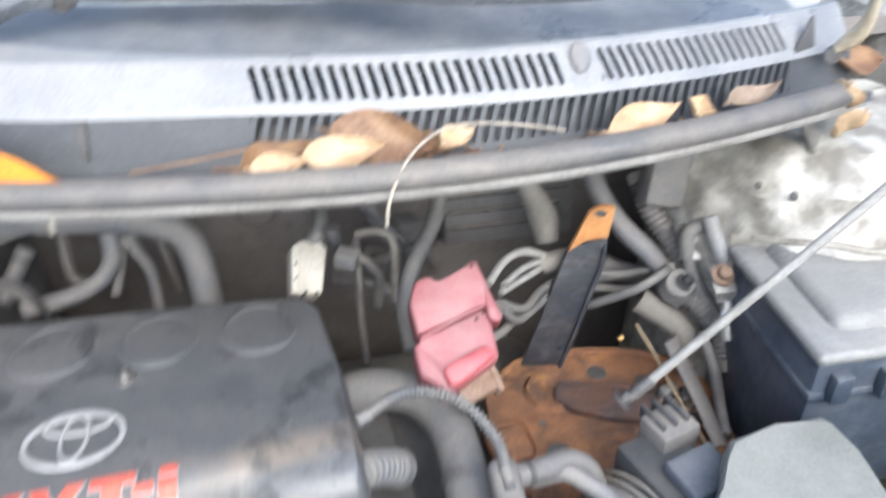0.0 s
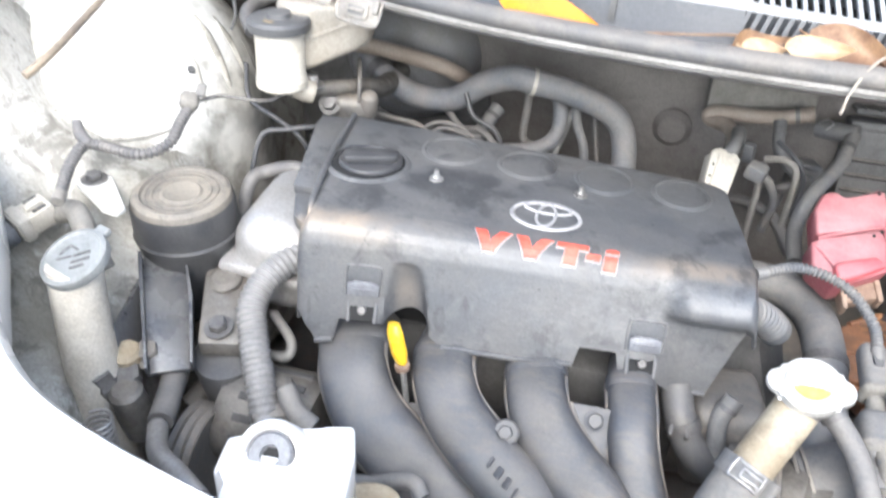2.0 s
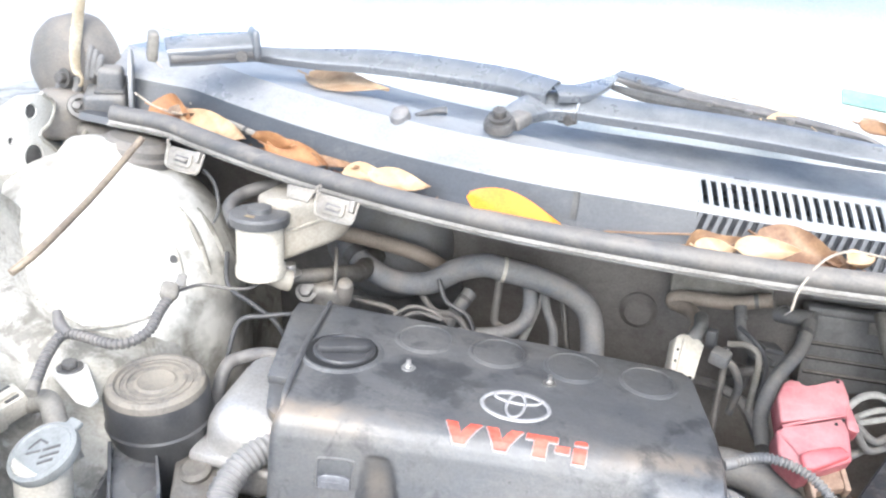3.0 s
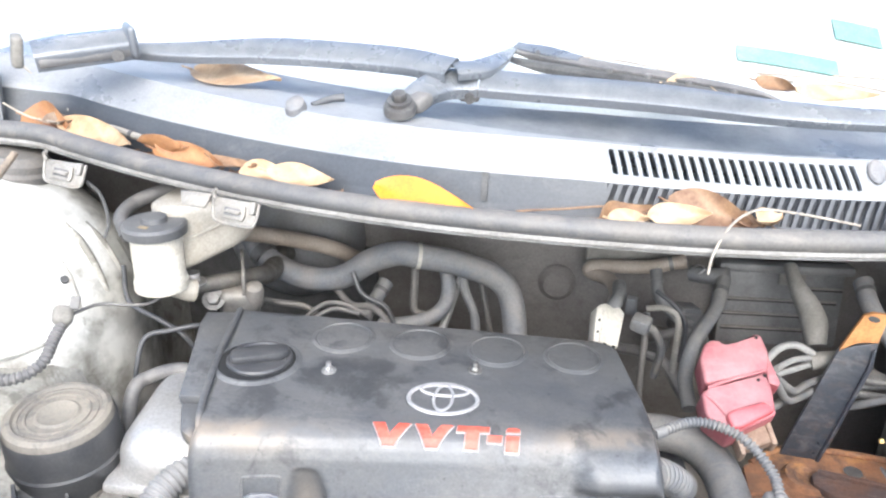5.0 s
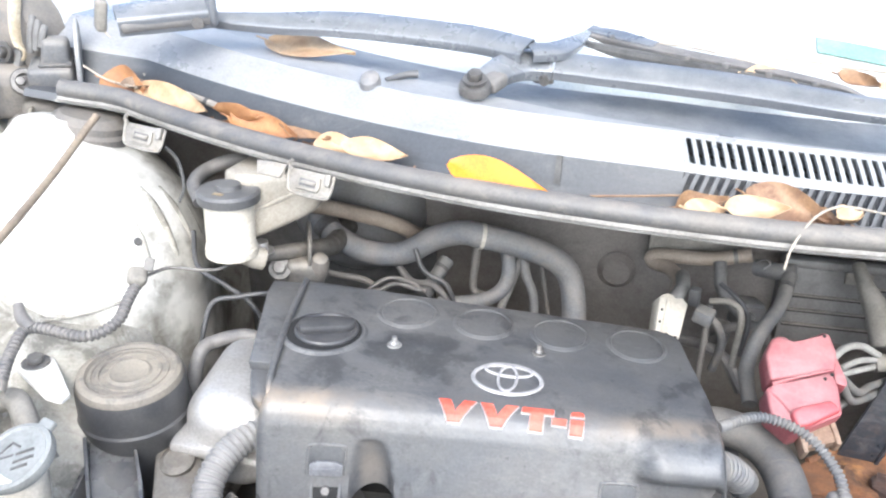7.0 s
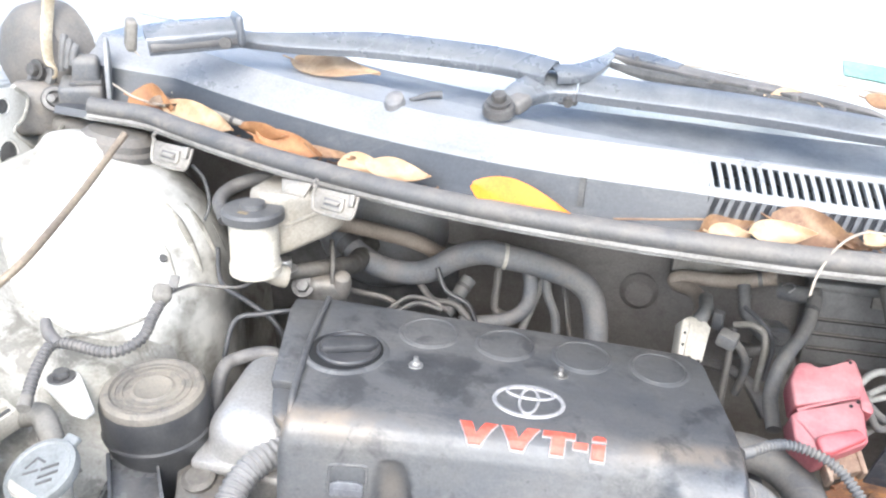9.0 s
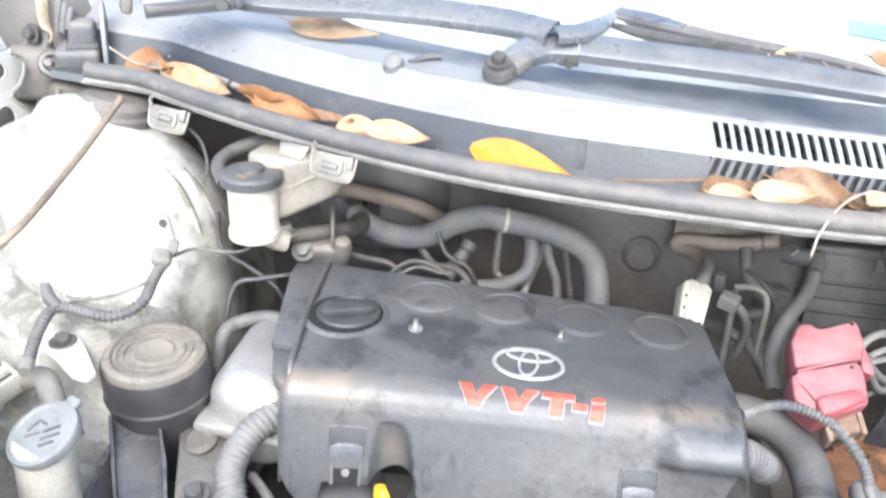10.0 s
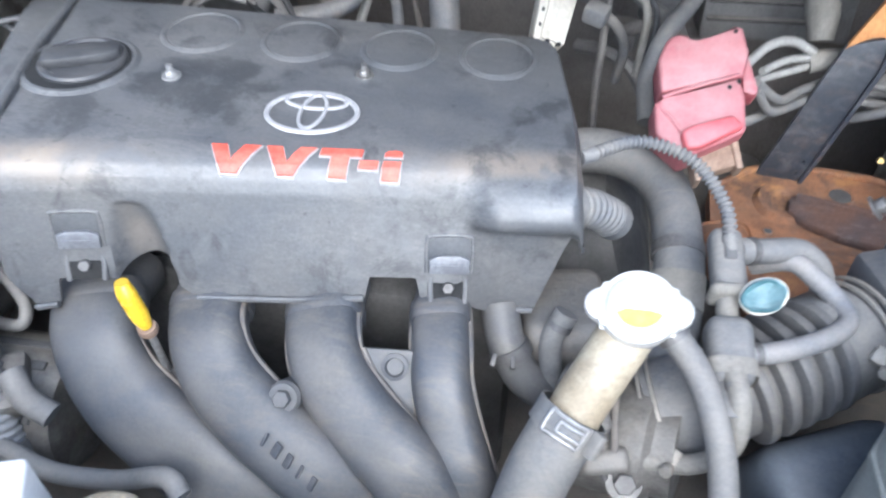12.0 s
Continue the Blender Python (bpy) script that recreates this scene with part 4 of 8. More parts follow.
piece(cap, "grip", prism([(-0.027, -0.010), (-0.022, -0.013), (0.020, -0.009), (0.028, -0.004), (0.028, 0.008), (0.022, 0.012), (-0.022, 0.009), (-0.027, 0.005)], 0.002, 0.0115, 0.003, pose(-0.193, -0.060, 0.801, 0, 0, 16)), M_BLACK)
settle(cap)
# cover screws
for x, y in ((-0.122, -0.067), (0.022, -0.043)):
    s = thing("cover_screw", (x, y, 0.80), "small dull screw in the engine cover" if x < 0 else "small zinc screw in the engine cover", "screw", "cover screws")
    piece(s, "head", bolt((x, y, 0.800), 0.0045, 0.005), M_STEEL if x > 0 else M_CLAMP)
    piece(s, "stud", turned([(0.0026, 0), (0.0026, 0.009), (0, 0.0095)], pose(x, y, 0.801), 12), M_STEEL if x > 0 else M_CLAMP)
    settle(s)

# dipstick
dip = thing("oil_dipstick", (-0.093, -0.23, 0.70), "yellow plastic oil dipstick handle", "dipstick")
piece(dip, "handle", tube([(-0.106, -0.228, 0.739), (-0.104, -0.230, 0.730), (-0.099, -0.232, 0.711), (-0.096, -0.233, 0.701)], [0.0070, 0.0100, 0.0100, 0.0066], 14, 6, flat=0.7), M_YELLOW)
piece(dip, "collar", turned([(0.0068, -0.003), (0.0075, 0.0), (0.0068, 0.004), (0, 0.005)], pose(-0.0955, -0.233, 0.697, 10, 0, 0), 16), M_RUSTPALE)
piece(dip, "rod", tube([(-0.0955, -0.233, 0.698), (-0.09, -0.236, 0.66), (-0.085, -0.235, 0.58)], 0.003, 8, 4), M_STEEL)

# engine block under the cover, and cylinder head cover
block = thing("engine_block", (-0.04, -0.06, 0.42), "dark grimy engine block under the cover, head coloured black for shade", "engine")
piece(block, "block", box((0.37, 0.20, 0.24), (-0.025, -0.05, 0.55), bevel=0.01), M_DARK)
# Head coloured near-black to paint the shade seen between the runners.
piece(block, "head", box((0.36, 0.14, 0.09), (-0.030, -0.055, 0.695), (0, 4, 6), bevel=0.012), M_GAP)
headc = piece(block, "timing_cover", box((0.095, 0.15, 0.11), (-0.276, -0.078, 0.702), (0, 6, 4), 0.034, 6), M_TIMING, "bare aluminium timing cover")
piece(block, "timing_lip", box((0.105, 0.160, 0.014), (-0.277, -0.079, 0.700), (0, 6, 4), 0.006), M_TIMING)

# intake manifold
mani = thing("intake_manifold", (0.0, -0.25, 0.5), "grey-black plastic intake manifold with four curved runners", "intake manifold")


def runner(path, half, deep):
    """A boxy moulded runner: rounded oblong sections swept along its middle line."""
    own = bmesh.new()
    line = spline(path, 9)
    at = np.linspace(0, 1, len(line))
    rings = []
    for i, q in enumerate(line):
        d = (line[min(i + 1, len(line) - 1)] - line[max(i - 1, 0)]).normalized()
        out = Vector((0, -0.62, 0.78))
        side = d.cross(out).normalized()
        out = side.cross(d).normalized()
        w = float(np.interp(at[i], np.linspace(0, 1, len(half)), half))
        k = float(np.interp(at[i], np.linspace(0, 1, len(deep)), deep))
        ring = []
        for j in range(28):
            a = 2 * math.pi * j / 28
            c, s = math.cos(a), math.sin(a)
            ring.append(own.verts.new(q + side * w * math.copysign(abs(c) ** 0.62, c) + out * k * math.copysign(abs(s) ** 0.72, s)))
        rings.append(ring)
    for a, b in zip(rings, rings[1:]):
        for j in range(28):
            own.faces.new((a[j], a[(j + 1) % 28], b[(j + 1) % 28], b[j]))
    own.faces.new(rings[0])
    own.faces.new(rings[-1][::-1])
    return own


RUNNERS = [
    ([(-0.156, -0.153, 0.670), (-0.156, -0.194, 0.677), (-0.146, -0.225, 0.671), (-0.121, -0.252, 0.646), (-0.075, -0.275, 0.622), (-0.024, -0.292, 0.590), (0.020, -0.302, 0.545)], 0.033),
    ([(-0.069, -0.153, 0.676), (-0.066, -0.189, 0.682), (-0.058, -0.219, 0.679), (-0.040, -0.243, 0.663), (-0.006, -0.265, 0.646), (0.040, -0.284, 0.620), (0.075, -0.296, 0.570)], 0.0285),
    ([(0.019, -0.146, 0.676), (0.021, -0.183, 0.681), (0.028, -0.213, 0.678), (0.041, -0.235, 0.666), (0.069, -0.257, 0.648), (0.102, -0.277, 0.628), (0.130, -0.292, 0.580)], 0.0275),
    ([(0.106, -0.138, 0.676), (0.108, -0.173, 0.681), (0.113, -0.203, 0.677), (0.117, -0.224, 0.665), (0.126, -0.243, 0.644), (0.139, -0.264, 0.620), (0.155, -0.282, 0.570)], 0.0215),
]
for path, half in RUNNERS:
    piece(mani, "runner", runner(path, [half, half, half, half * 1.02, half * 1.05, half * 1.1], [0.020, 0.021, 0.022, 0.023, 0.025, 0.027]), M_MANIFOLD)
    a, b = Vector(path[1]), Vector(path[2])
    d = (b - a).normalized()
    piece(mani, "collar", runner([a - d * 0.004, a, a + d * 0.004, a + d * 0.009, a + d * 0.012], [half * 1.06, half * 1.08, half * 1.08, half * 1.05], [0.0225, 0.0235, 0.0235, 0.0225]), M_MANIFOLD)
    for sgn in (-1, 1):
        edge = []
        for q, r in zip(path[1:], path[2:] + path[-1:]):
            d = (Vector(r) - Vector(q)) if r != q else Vector(path[-1]) - Vector(path[-2])
            out = Vector((0, -0.62, 0.78))
            side = d.cross(out).normalized()
            edge.append(Vector(q) + side * half * 0.97 * sgn + side.cross(d).normalized() * 0.004)
        piece(mani, "seam_rib", tube(edge, 0.0032, 8, 8), M_RIB)
piece(mani, "plenum", tube([(-0.06, -0.312, 0.535), (0.06, -0.315, 0.53), (0.2, -0.30, 0.53)], 0.050, 20, 8), M_MANIFOLD)
piece(mani, "web", sheet([[(x - 0.03 + 0.045 * k, -0.236 - 0.055 * k, 0.656 - 0.075 * k) for x in np.linspace(-0.10, 0.15, 24)] for k in np.linspace(0, 1, 8)], 0.004), M_MANIFOLD)
piece(mani, "bolt", bolt((0.010, -0.260, 0.674), 0.0065, 0.007, (45, 0, 0)), M_MANIFOLD)
piece(mani, "bolt_boss", turned([(0.012, -0.02), (0.012, 0.0), (0.010, 0.002), (0, 0.002)], pose(0.010, -0.258, 0.672, 45, 0, 0), 20), M_MANIFOLD)
gm = pose(0.079, -0.226, 0.672, 48, 0, 4)
piece(mani, "gusset", prism([(-0.020, 0.018), (0.019, 0.018), (0.019, -0.034), (0.012, -0.040)], -0.003, 0.003, 0.001, gm), M_MANIFOLD)
piece(mani, "gusset_edge", tube([gm @ Vector(v) for v in ((-0.020, 0.018, 0.003), (0.012, -0.040, 0.003), (0.019, -0.036, 0.003))], 0.0022, 8, 5), M_RIB)
piece(mani, "gusset_boss", turned([(0.010, -0.004), (0.010, 0.006), (0.007, 0.007), (0.006, 0.004), (0, 0.004)], gm @ Matrix.Translation((0.004, 0.006, 0)), 20), M_MANIFOLD)
for k, w in enumerate((0.0026, 0.007, 0.006, 0.0026, 0.007)):
    piece(mani, "cast_mark", box((w, 0.010, 0.002), (0.004 + 0.0085 * k, -0.2885 - 0.0034 * k, 0.6640 - 0.0062 * k), (42, -6, -38), 0.0008), M_MANIFOLD)

# ---- brake fluid reservoir ----
res = thing("brake_fluid_reservoir", (-0.32, 0.005, 0.84), "white plastic brake fluid reservoir with black cap", "reservoir")
piece(res, "body", turned([(0, 0.0), (0.022, 0.001), (0.0265, 0.006), (0.0275, 0.012), (0.0265, 0.014), (0.0265, 0.06), (0.024, 0.066)], pose(-0.32, 0.003, 0.843), 32), M_WHITE)
piece(res, "cap", turned([(0.026, 0.0), (0.033, 0.001), (0.0335, 0.010), (0.031, 0.013), (0.014, 0.014), (0.013, 0.019), (0.0, 0.020)], pose(-0.32, 0.004, 0.905), 36), M_PLASTIC)
TANK = [(-0.338, 0.030), (-0.318, 0.014), (-0.284, 0.022), (-0.248, 0.044), (-0.238, 0.062), (-0.244, 0.092), (-0.280, 0.104), (-0.330, 0.092)]
for name, grow, lo, hi, mt in (("tank", 0.0, 0.848, 0.930, M_RES), ("tank_seam", 0.0022, 0.880, 0.885, M_RES)):
    own = prism([(-0.288 + (x + 0.288) * (1 + grow / 0.05), 0.058 + (y - 0.058) * (1 + grow / 0.05)) for x, y in TANK], lo, hi, 0.009 if grow == 0 else 0.0015, None, None, 4)
    for v in own.verts:
        if v.co.z < 0.895:
            v.co.z += 0.42 * max(0.0, v.co.x + 0.318)
    piece(res, name, own, mt, "dusty off-white rear tank" if grow == 0 else "")
piece(res, "cap_mark", box((0.011, 0.005, 0.001), (-0.322, -0.016, 0.9192), (0, 0, -8), 0.0003), M_RODTAN)
piece(res, "base_ring", turned([(0.026, 0.0), (0.0285, 0.002), (0.0285, 0.010), (0.026, 0.012)], pose(-0.32, 0.003, 0.842), 32), M_WHITE)
piece(res, "outlet", tube([(-0.312, 0.008, 0.846), (-0.300, 0.014, 0.836), (-0.292, 0.020, 0.832)], 0.0125, 14, 6), M_RES)

# ---- engine mount ----
mount = thing("engine_mount", (-0.372, -0.135, 0.62), "round black rubber engine mount with dusty top", "engine mount")
piece(mount, "rubber_top", turned([(0.0505, -0.045), (0.052, -0.01), (0.050, -0.003), (0.046, 0.0), (0.042, 0.0), (0.040, -0.003), (0.022, -0.004), (0.019, -0.002), (0.015, -0.004), (0, -0.004)], pose(-0.372, -0.135, 0.772, 4, 0, 0), 48), M_MOUNTTOP, "dusty brown rubber top")
piece(mount, "cup", turned([(0.035, -0.15), (0.045, -0.09), (0.054, -0.052), (0.056, -0.045), (0.053, -0.04), (0.050, -0.04)], pose(-0.372, -0.135, 0.772, 4, 0, 0), 48), M_BLACK)
arm = [(-0.466 + 0.018 * math.cos(w), -0.147 + 0.018 * math.sin(w)) for w in np.linspace(radians(50), radians(235), 12)] + [(-0.424, -0.194), (-0.406, -0.196), (-0.404, -0.184)]
piece(mount, "arm", prism(arm, 0.765, 0.771, 0.002), M_PAINT, "white painted arm")
piece(mount, "bolt", bolt((-0.466, -0.147, 0.771), 0.0085, 0.008), M_BOLT)
piece(mount, "skirt", turned([(0.0535, -0.052), (0.0545, -0.046), (0.0535, -0.014), (0.0522, -0.009)], pose(-0.372, -0.135, 0.772, 4, 0, 0), 48), M_BLACK, "black steel skirt")
for r in (0.030, 0.037):
    piece(mount, "ring", turned([(r - 0.002, -0.0045), (r - 0.001, -0.002), (r + 0.001, -0.002), (r + 0.002, -0.0045)], pose(-0.372, -0.135, 0.772, 4, 0, 0), 48), M_MOUNTTOP)

# ---- washer filler ----
wash = thing("washer_filler", (-0.395, -0.29, 0.5), "grey washer filler neck with round lid", "washer bottle")
piece(wash, "neck", tube([(-0.391, -0.281, 0.768), (-0.391, -0.285, 0.72), (-0.386, -0.294, 0.64), (-0.38, -0.30, 0.52)], [0.0245, 0.0245, 0.0255, 0.027], 20, 6), M_WHITE)
washm = pose(-0.390, -0.279, 0.773, 22, -10, 0)
piece(wash, "lid", turned([(0.027, -0.008), (0.0315, -0.005), (0.0325, 0.0), (0.0315, 0.004), (0.028, 0.005), (0.026, 0.0035), (0, 0.004)], washm, 36), M_LID)

# ---- front latch bracket ----
lat = thing("latch_bracket", (-0.12, -0.43, 0.70), "white painted bracket with a large bolt", "bracket")
piece(lat, "plate", prism([(-0.164, -0.416), (-0.150, -0.410), (-0.112, -0.396), (-0.104, -0.384), (-0.083, -0.377), (-0.073, -0.402), (-0.062, -0.455), (-0.075, -0.51), (-0.140, -0.52), (-0.146, -0.470), (-0.140, -0.452), (-0.158, -0.449)], 0.715, 0.765, 0.004, None, None, 3), M_FENDER)
latm = pose(-0.127, -0.421, 0.762, 38, 0, 6)
piece(lat, "boss", turned([(0.026, -0.03), (0.0255, 0.004), (0.0235, 0.008), (0.0185, 0.008), (0.0175, 0.004), (0.0175, 0.0), (0, 0.0)], latm, 32), M_FENDER)
piece(lat, "washer", turned([(0.0, 0.002), (0.0165, 0.002), (0.0165, 0.006), (0.0145, 0.0085), (0.0070, 0.0085), (0.0060, 0.004), (0, 0.004)], latm, 28), M_CLIP, "grey bolt head with a hex socket")

piece(lat, "socket", turned([(0.0, 0.0045), (0.0062, 0.0045), (0.0064, 0.003)], latm, 6), M_GAP, "dark hex socket")

crm = thing("fluid_bottle", (-0.085, -0.355, 0.64), "cream-capped plastic fluid bottle before the intake manifold", "bottle")
piece(crm, "cap", prism([(0.026 * math.cos(w) * (1.15 if math.cos(w) > 0 else 1.0), 0.020 * math.sin(w)) for w in np.linspace(0, 2 * math.pi, 20)[:-1]], -0.02, 0.006, 0.006, pose(-0.082, -0.360, 0.658, 10, -6, 15), None, 3), M_TANK)
piece(crm, "neck", tube([(-0.084, -0.360, 0.645), (-0.09, -0.365, 0.60), (-0.10, -0.37, 0.52)], 0.014, 16, 4), M_HOSE)

# ---- hoses ----
HOSES = [
    ("heater_hose", [(-0.30, 0.22, 0.81), (-0.275, 0.195, 0.795), (-0.225, 0.185, 0.776), (-0.172, 0.183, 0.780), (-0.128, 0.172, 0.812), (-0.092, 0.164, 0.828), (-0.066, 0.160, 0.828), (-0.019, 0.175, 0.815), (0.030, 0.190, 0.790), (0.050, 0.188, 0.755), (0.06, 0.15, 0.69)], 0.0155, M_HOSELIGHT, 0, "thick grey rubber heater hose in a hump"),
    ("radiator_hose", [(0.16, 0.00, 0.690), (0.20, 0.018, 0.702), (0.245, 0.014, 0.702), (0.276, -0.018, 0.696), (0.286, -0.08, 0.685), (0.285, -0.14, 0.655), (0.28, -0.18, 0.60)], 0.0200, M_HOSE, 0, "thick black radiator hose beside the engine"),
    ("corrugated_hose", [(-0.225, -0.115, 0.725), (-0.241, -0.143, 0.725), (-0.258, -0.172, 0.715), (-0.262, -0.202, 0.700), (-0.250, -0.226, 0.682), (-0.239, -0.243, 0.668), (-0.216, -0.276, 0.638), (-0.205, -0.295, 0.60)], 0.0150, M_CONDUIT, 0.0062, "grey corrugated wiring conduit"),
    ("overflow_hose", [(0.262, -0.205, 0.738), (0.288, -0.226, 0.715), (0.304, -0.258, 0.69), (0.309, -0.295, 0.665), (0.305, -0.33, 0.62)], 0.0095, M_HOSE, 0, "grey rubber overflow hose from the filler neck"),
    ("intake_duct", [(0.46, -0.10, 0.66), (0.42, -0.125, 0.66), (0.36, -0.165, 0.655), (0.30, -0.195, 0.64), (0.25, -0.205, 0.62)], 0.0365, M_DUCT, 0, "dark corrugated plastic air intake duct"),
    ("breather_hose", [(0.190, -0.124, 0.758), (0.204, -0.112, 0.750), (0.218, -0.100, 0.736), (0.229, -0.089, 0.720)], 0.0150, M_HOSE, 0.0065, "short ribbed rubber breather hose"),
    ("wiring_conduit", [(0.20, -0.085, 0.775), (0.24, -0.06, 0.775), (0.28, -0.07, 0.77), (0.305, -0.10, 0.755), (0.31, -0.13, 0.74)], 0.0054, M_HOSE, 0.0042, "thin corrugated wiring conduit"),
]
for name, pts, r, mat, ribs, label in HOSES:
    t = thing(name, pts[len(pts) // 2], label, "hose")
    piece(t, "hose_body", tube(pts, r, 18, 10, ribs, 0.0028 if r > 0.02 else 0.0016), mat)
    if ribs and r < 0.03:
        for q, d in ((Vector(pts[0]), Vector(pts[1]) - Vector(pts[0])), (Vector(pts[-1]), Vector(pts[-2]) - Vector(pts[-1]))):
            piece(t, "cuff", tube([q - d.normalized() * 0.002, q + d.normalized() * 0.010], r * 1.05, 18, 2), M_HOSE)

made = {o.name: o for o in scene.objects}
duct = spline([(0.46, -0.10, 0.66), (0.42, -0.125, 0.66), (0.36, -0.165, 0.655), (0.30, -0.195, 0.64), (0.25, -0.205, 0.62)], 12)


def on_duct(x):
    """The place and turn of the duct's section where it crosses x."""
    i = min(range(1, len(duct) - 1), key=lambda n: abs(duct[n].x - x))
    d = duct[i + 1] - duct[i - 1]
    q = duct[i] + d * ((x - duct[i].x) / d.x)
    return Matrix.Translation(q) @ d.to_track_quat("Z", "Y").to_matrix().to_4x4()


for k in range(5):
    piece(made["intake_duct"], "rib", turned([(0.034, -0.0062), (0.0415, -0.0052), (0.0450, -0.0034), (0.0458, 0.0), (0.0450, 0.0034), (0.0415, 0.0052), (0.034, 0.0062)], on_duct(0.335 + 0.0128 * k), 40), M_DUCT)
piece(made["intake_duct"], "sleeve", turned([(0.036, -0.016), (0.0425, -0.015), (0.0435, -0.010), (0.0435, 0.016), (0.042, 0.018), (0.036, 0.018)], on_duct(0.402), 40), M_HOSE, "smooth rubber end sleeve")
piece(made["intake_duct"], "sleeve", turned([(0.036, -0.030), (0.0395, -0.028), (0.0405, 0.020), (0.036, 0.024)], on_duct(0.290), 40), M_HOSE, "smooth rubber end sleeve")
for x, r in ((0.417, 0.0450), (0.424, 0.0455), (0.272, 0.0425), (0.279, 0.0425)):
    piece(made["intake_duct"], "clamp_wire", turned([(r - 0.0012, -0.0016), (r + 0.001, -0.0012), (r + 0.001, 0.0012), (r - 0.0012, 0.0016)], on_duct(x), 40), M_ZINC)
for at in ((0.424, -0.170, 0.688), (0.280, -0.246, 0.648)):
    piece(made["intake_duct"], "clamp_block", box((0.018, 0.014, 0.012), at, (30, 10, -30), 0.003), M_ZINC, "corroded tan clamp block")
    piece(made["intake_duct"], "clamp_screw", bolt((at[0], at[1] - 0.010, at[2]), 0.005, 0.008, (70, 0, -30), False), M_ZINC)
piece(made["overflow_hose"], "clip", tube([(0.266, -0.2085, 0.7345), (0.270, -0.2115, 0.731)], 0.0112, 18, 3), M_BOLT)
piece(made["overflow_hose"], "spigot", tube([(0.245, -0.205, 0.748), (0.262, -0.205, 0.739)], 0.007, 12, 3), M_TANK)

# ---- red fuse cover ----
red = thing("fuse_cover", (0.295, 0.035, 0.74), "faded red plastic battery terminal cover", "terminal cover")
rm = pose(0.295, 0.010, 0.789, 31.3, 0, 0)
piece(red, "upper_lid", prism([(-0.038, -0.012), (-0.042, 0.018), (-0.036, 0.036), (-0.029, 0.041), (-0.019, 0.041), (-0.016, 0.031), (-0.002, 0.036), (0.016, 0.053), (0.023, 0.051), (0.029, 0.030), (0.026, 0.008)], -0.038, -0.003, 0.0035, rm, None, 3), M_RED)
piece(red, "side_lug", prism([(0.024, 0.022), (0.029, 0.030), (0.039, -0.001), (0.036, -0.006), (0.026, -0.003)], -0.030, -0.007, 0.003, rm), M_RED)
piece(red, "lower_lid", prism([(-0.043, -0.022), (-0.035, -0.018), (0.021, 0.006), (0.027, -0.010), (0.029, -0.040), (-0.017, -0.067), (-0.040, -0.049)], -0.036, 0.0, 0.0035, rm, None, 3), M_RED)
piece(red, "hinge_line", tube([rm @ Vector(v) for v in ((-0.037, -0.017, -0.001), (-0.008, -0.004, -0.001), (0.022, 0.008, -0.001))], 0.0016, 8, 4), M_RED)
own = prism([(-0.022, -0.047), (-0.014, -0.041), (0.017, -0.029), (0.027, -0.038), (-0.007, -0.060), (-0.017, -0.062)], -0.020, 0.007, 0.004, rm, None, 3)
piece(red, "front_block", own, M_REDBRIGHT, "brighter red raised block")
piece(red, "corner_ridge", tube([rm @ Vector(v) for v in ((-0.020, -0.046, 0.0), (-0.030, -0.034, 0.0005), (-0.041, -0.024, -0.002))], 0.0018, 8, 4), M_RED)
for hx, hy, hz in ((0.017, 0.047, -0.0028), (0.014, -0.004, 0.0002), (0.021, 0.002, 0.0002)):
    piece(red, "pin_hole", turned([(0.0, 0.0005), (0.0018, 0.0005), (0.002, -0.002)], rm @ Matrix.Translation((hx, hy, hz)), 10), M_GAP)
own = bmesh.new()
box((0.034, 0.020, 0.016), (0.010, -0.058, -0.026), (0, 0, 22), 0.003, 2, 1.0, own)
box((0.006, 0.030, 0.020), (0.026, -0.050, -0.026), (0, 0, 14), 0.002, 2, 1.0, own)
box((0.005, 0.024, 0.020), (-0.004, -0.066, -0.028), (0, 0, 14), 0.002, 2, 1.0, own)
own.transform(rm)
piece(red, "terminal_clamp", own, M_RUSTPALE, "corroded tan terminal clamp")

# ---- white connector ----
con = thing("wiring_connector", (0.165, 0.11, 0.76), "off-white plastic wiring connector block", "connector")
cx_, cy_ = Vector((0.036, 0.004, -0.011)).normalized(), Vector((0.008, 0.036, 0.027))
cy_ = (cy_ - cx_ * cy_.dot(cx_)).normalized()
conm = Matrix.Translation((0.166, 0.122, 0.773)) @ Matrix((cx_, cy_, cx_.cross(cy_))).transposed().to_4x4()
own = prism([(-0.016, -0.026), (0.012, -0.027), (0.017, 0.020), (0.014, 0.025), (-0.013, 0.025), (-0.018, 0.019)], -0.022, 0.0, 0.002, conm)
piece(con, "shell", own, M_WHITE)
own = prism([(-0.010, -0.024), (0.013, -0.025), (0.016, 0.021), (-0.009, 0.022)], -0.001, 0.0022, 0.0008, conm)
piece(con, "cover_plate", own, M_WHITE)
piece(con, "collar", prism([(-0.012, 0.020), (0.015, 0.020), (0.013, 0.028), (-0.010, 0.028)], -0.020, -0.002, 0.002, conm), M_WHITE)
for y in (-0.013, 0.002):
    piece(con, "hole", prism([(-0.0140, y), (-0.0115, y), (-0.0115, y + 0.0032), (-0.0140, y + 0.0032)], -0.004, 0.0006, 0, conm), M_GAP)
for x in (-0.005, 0.006):
    piece(con, "hole", prism([(x, -0.0265), (x + 0.004, -0.0265), (x + 0.004, -0.0235), (x, -0.0235)], -0.012, 0.0026, 0, conm), M_GAP)
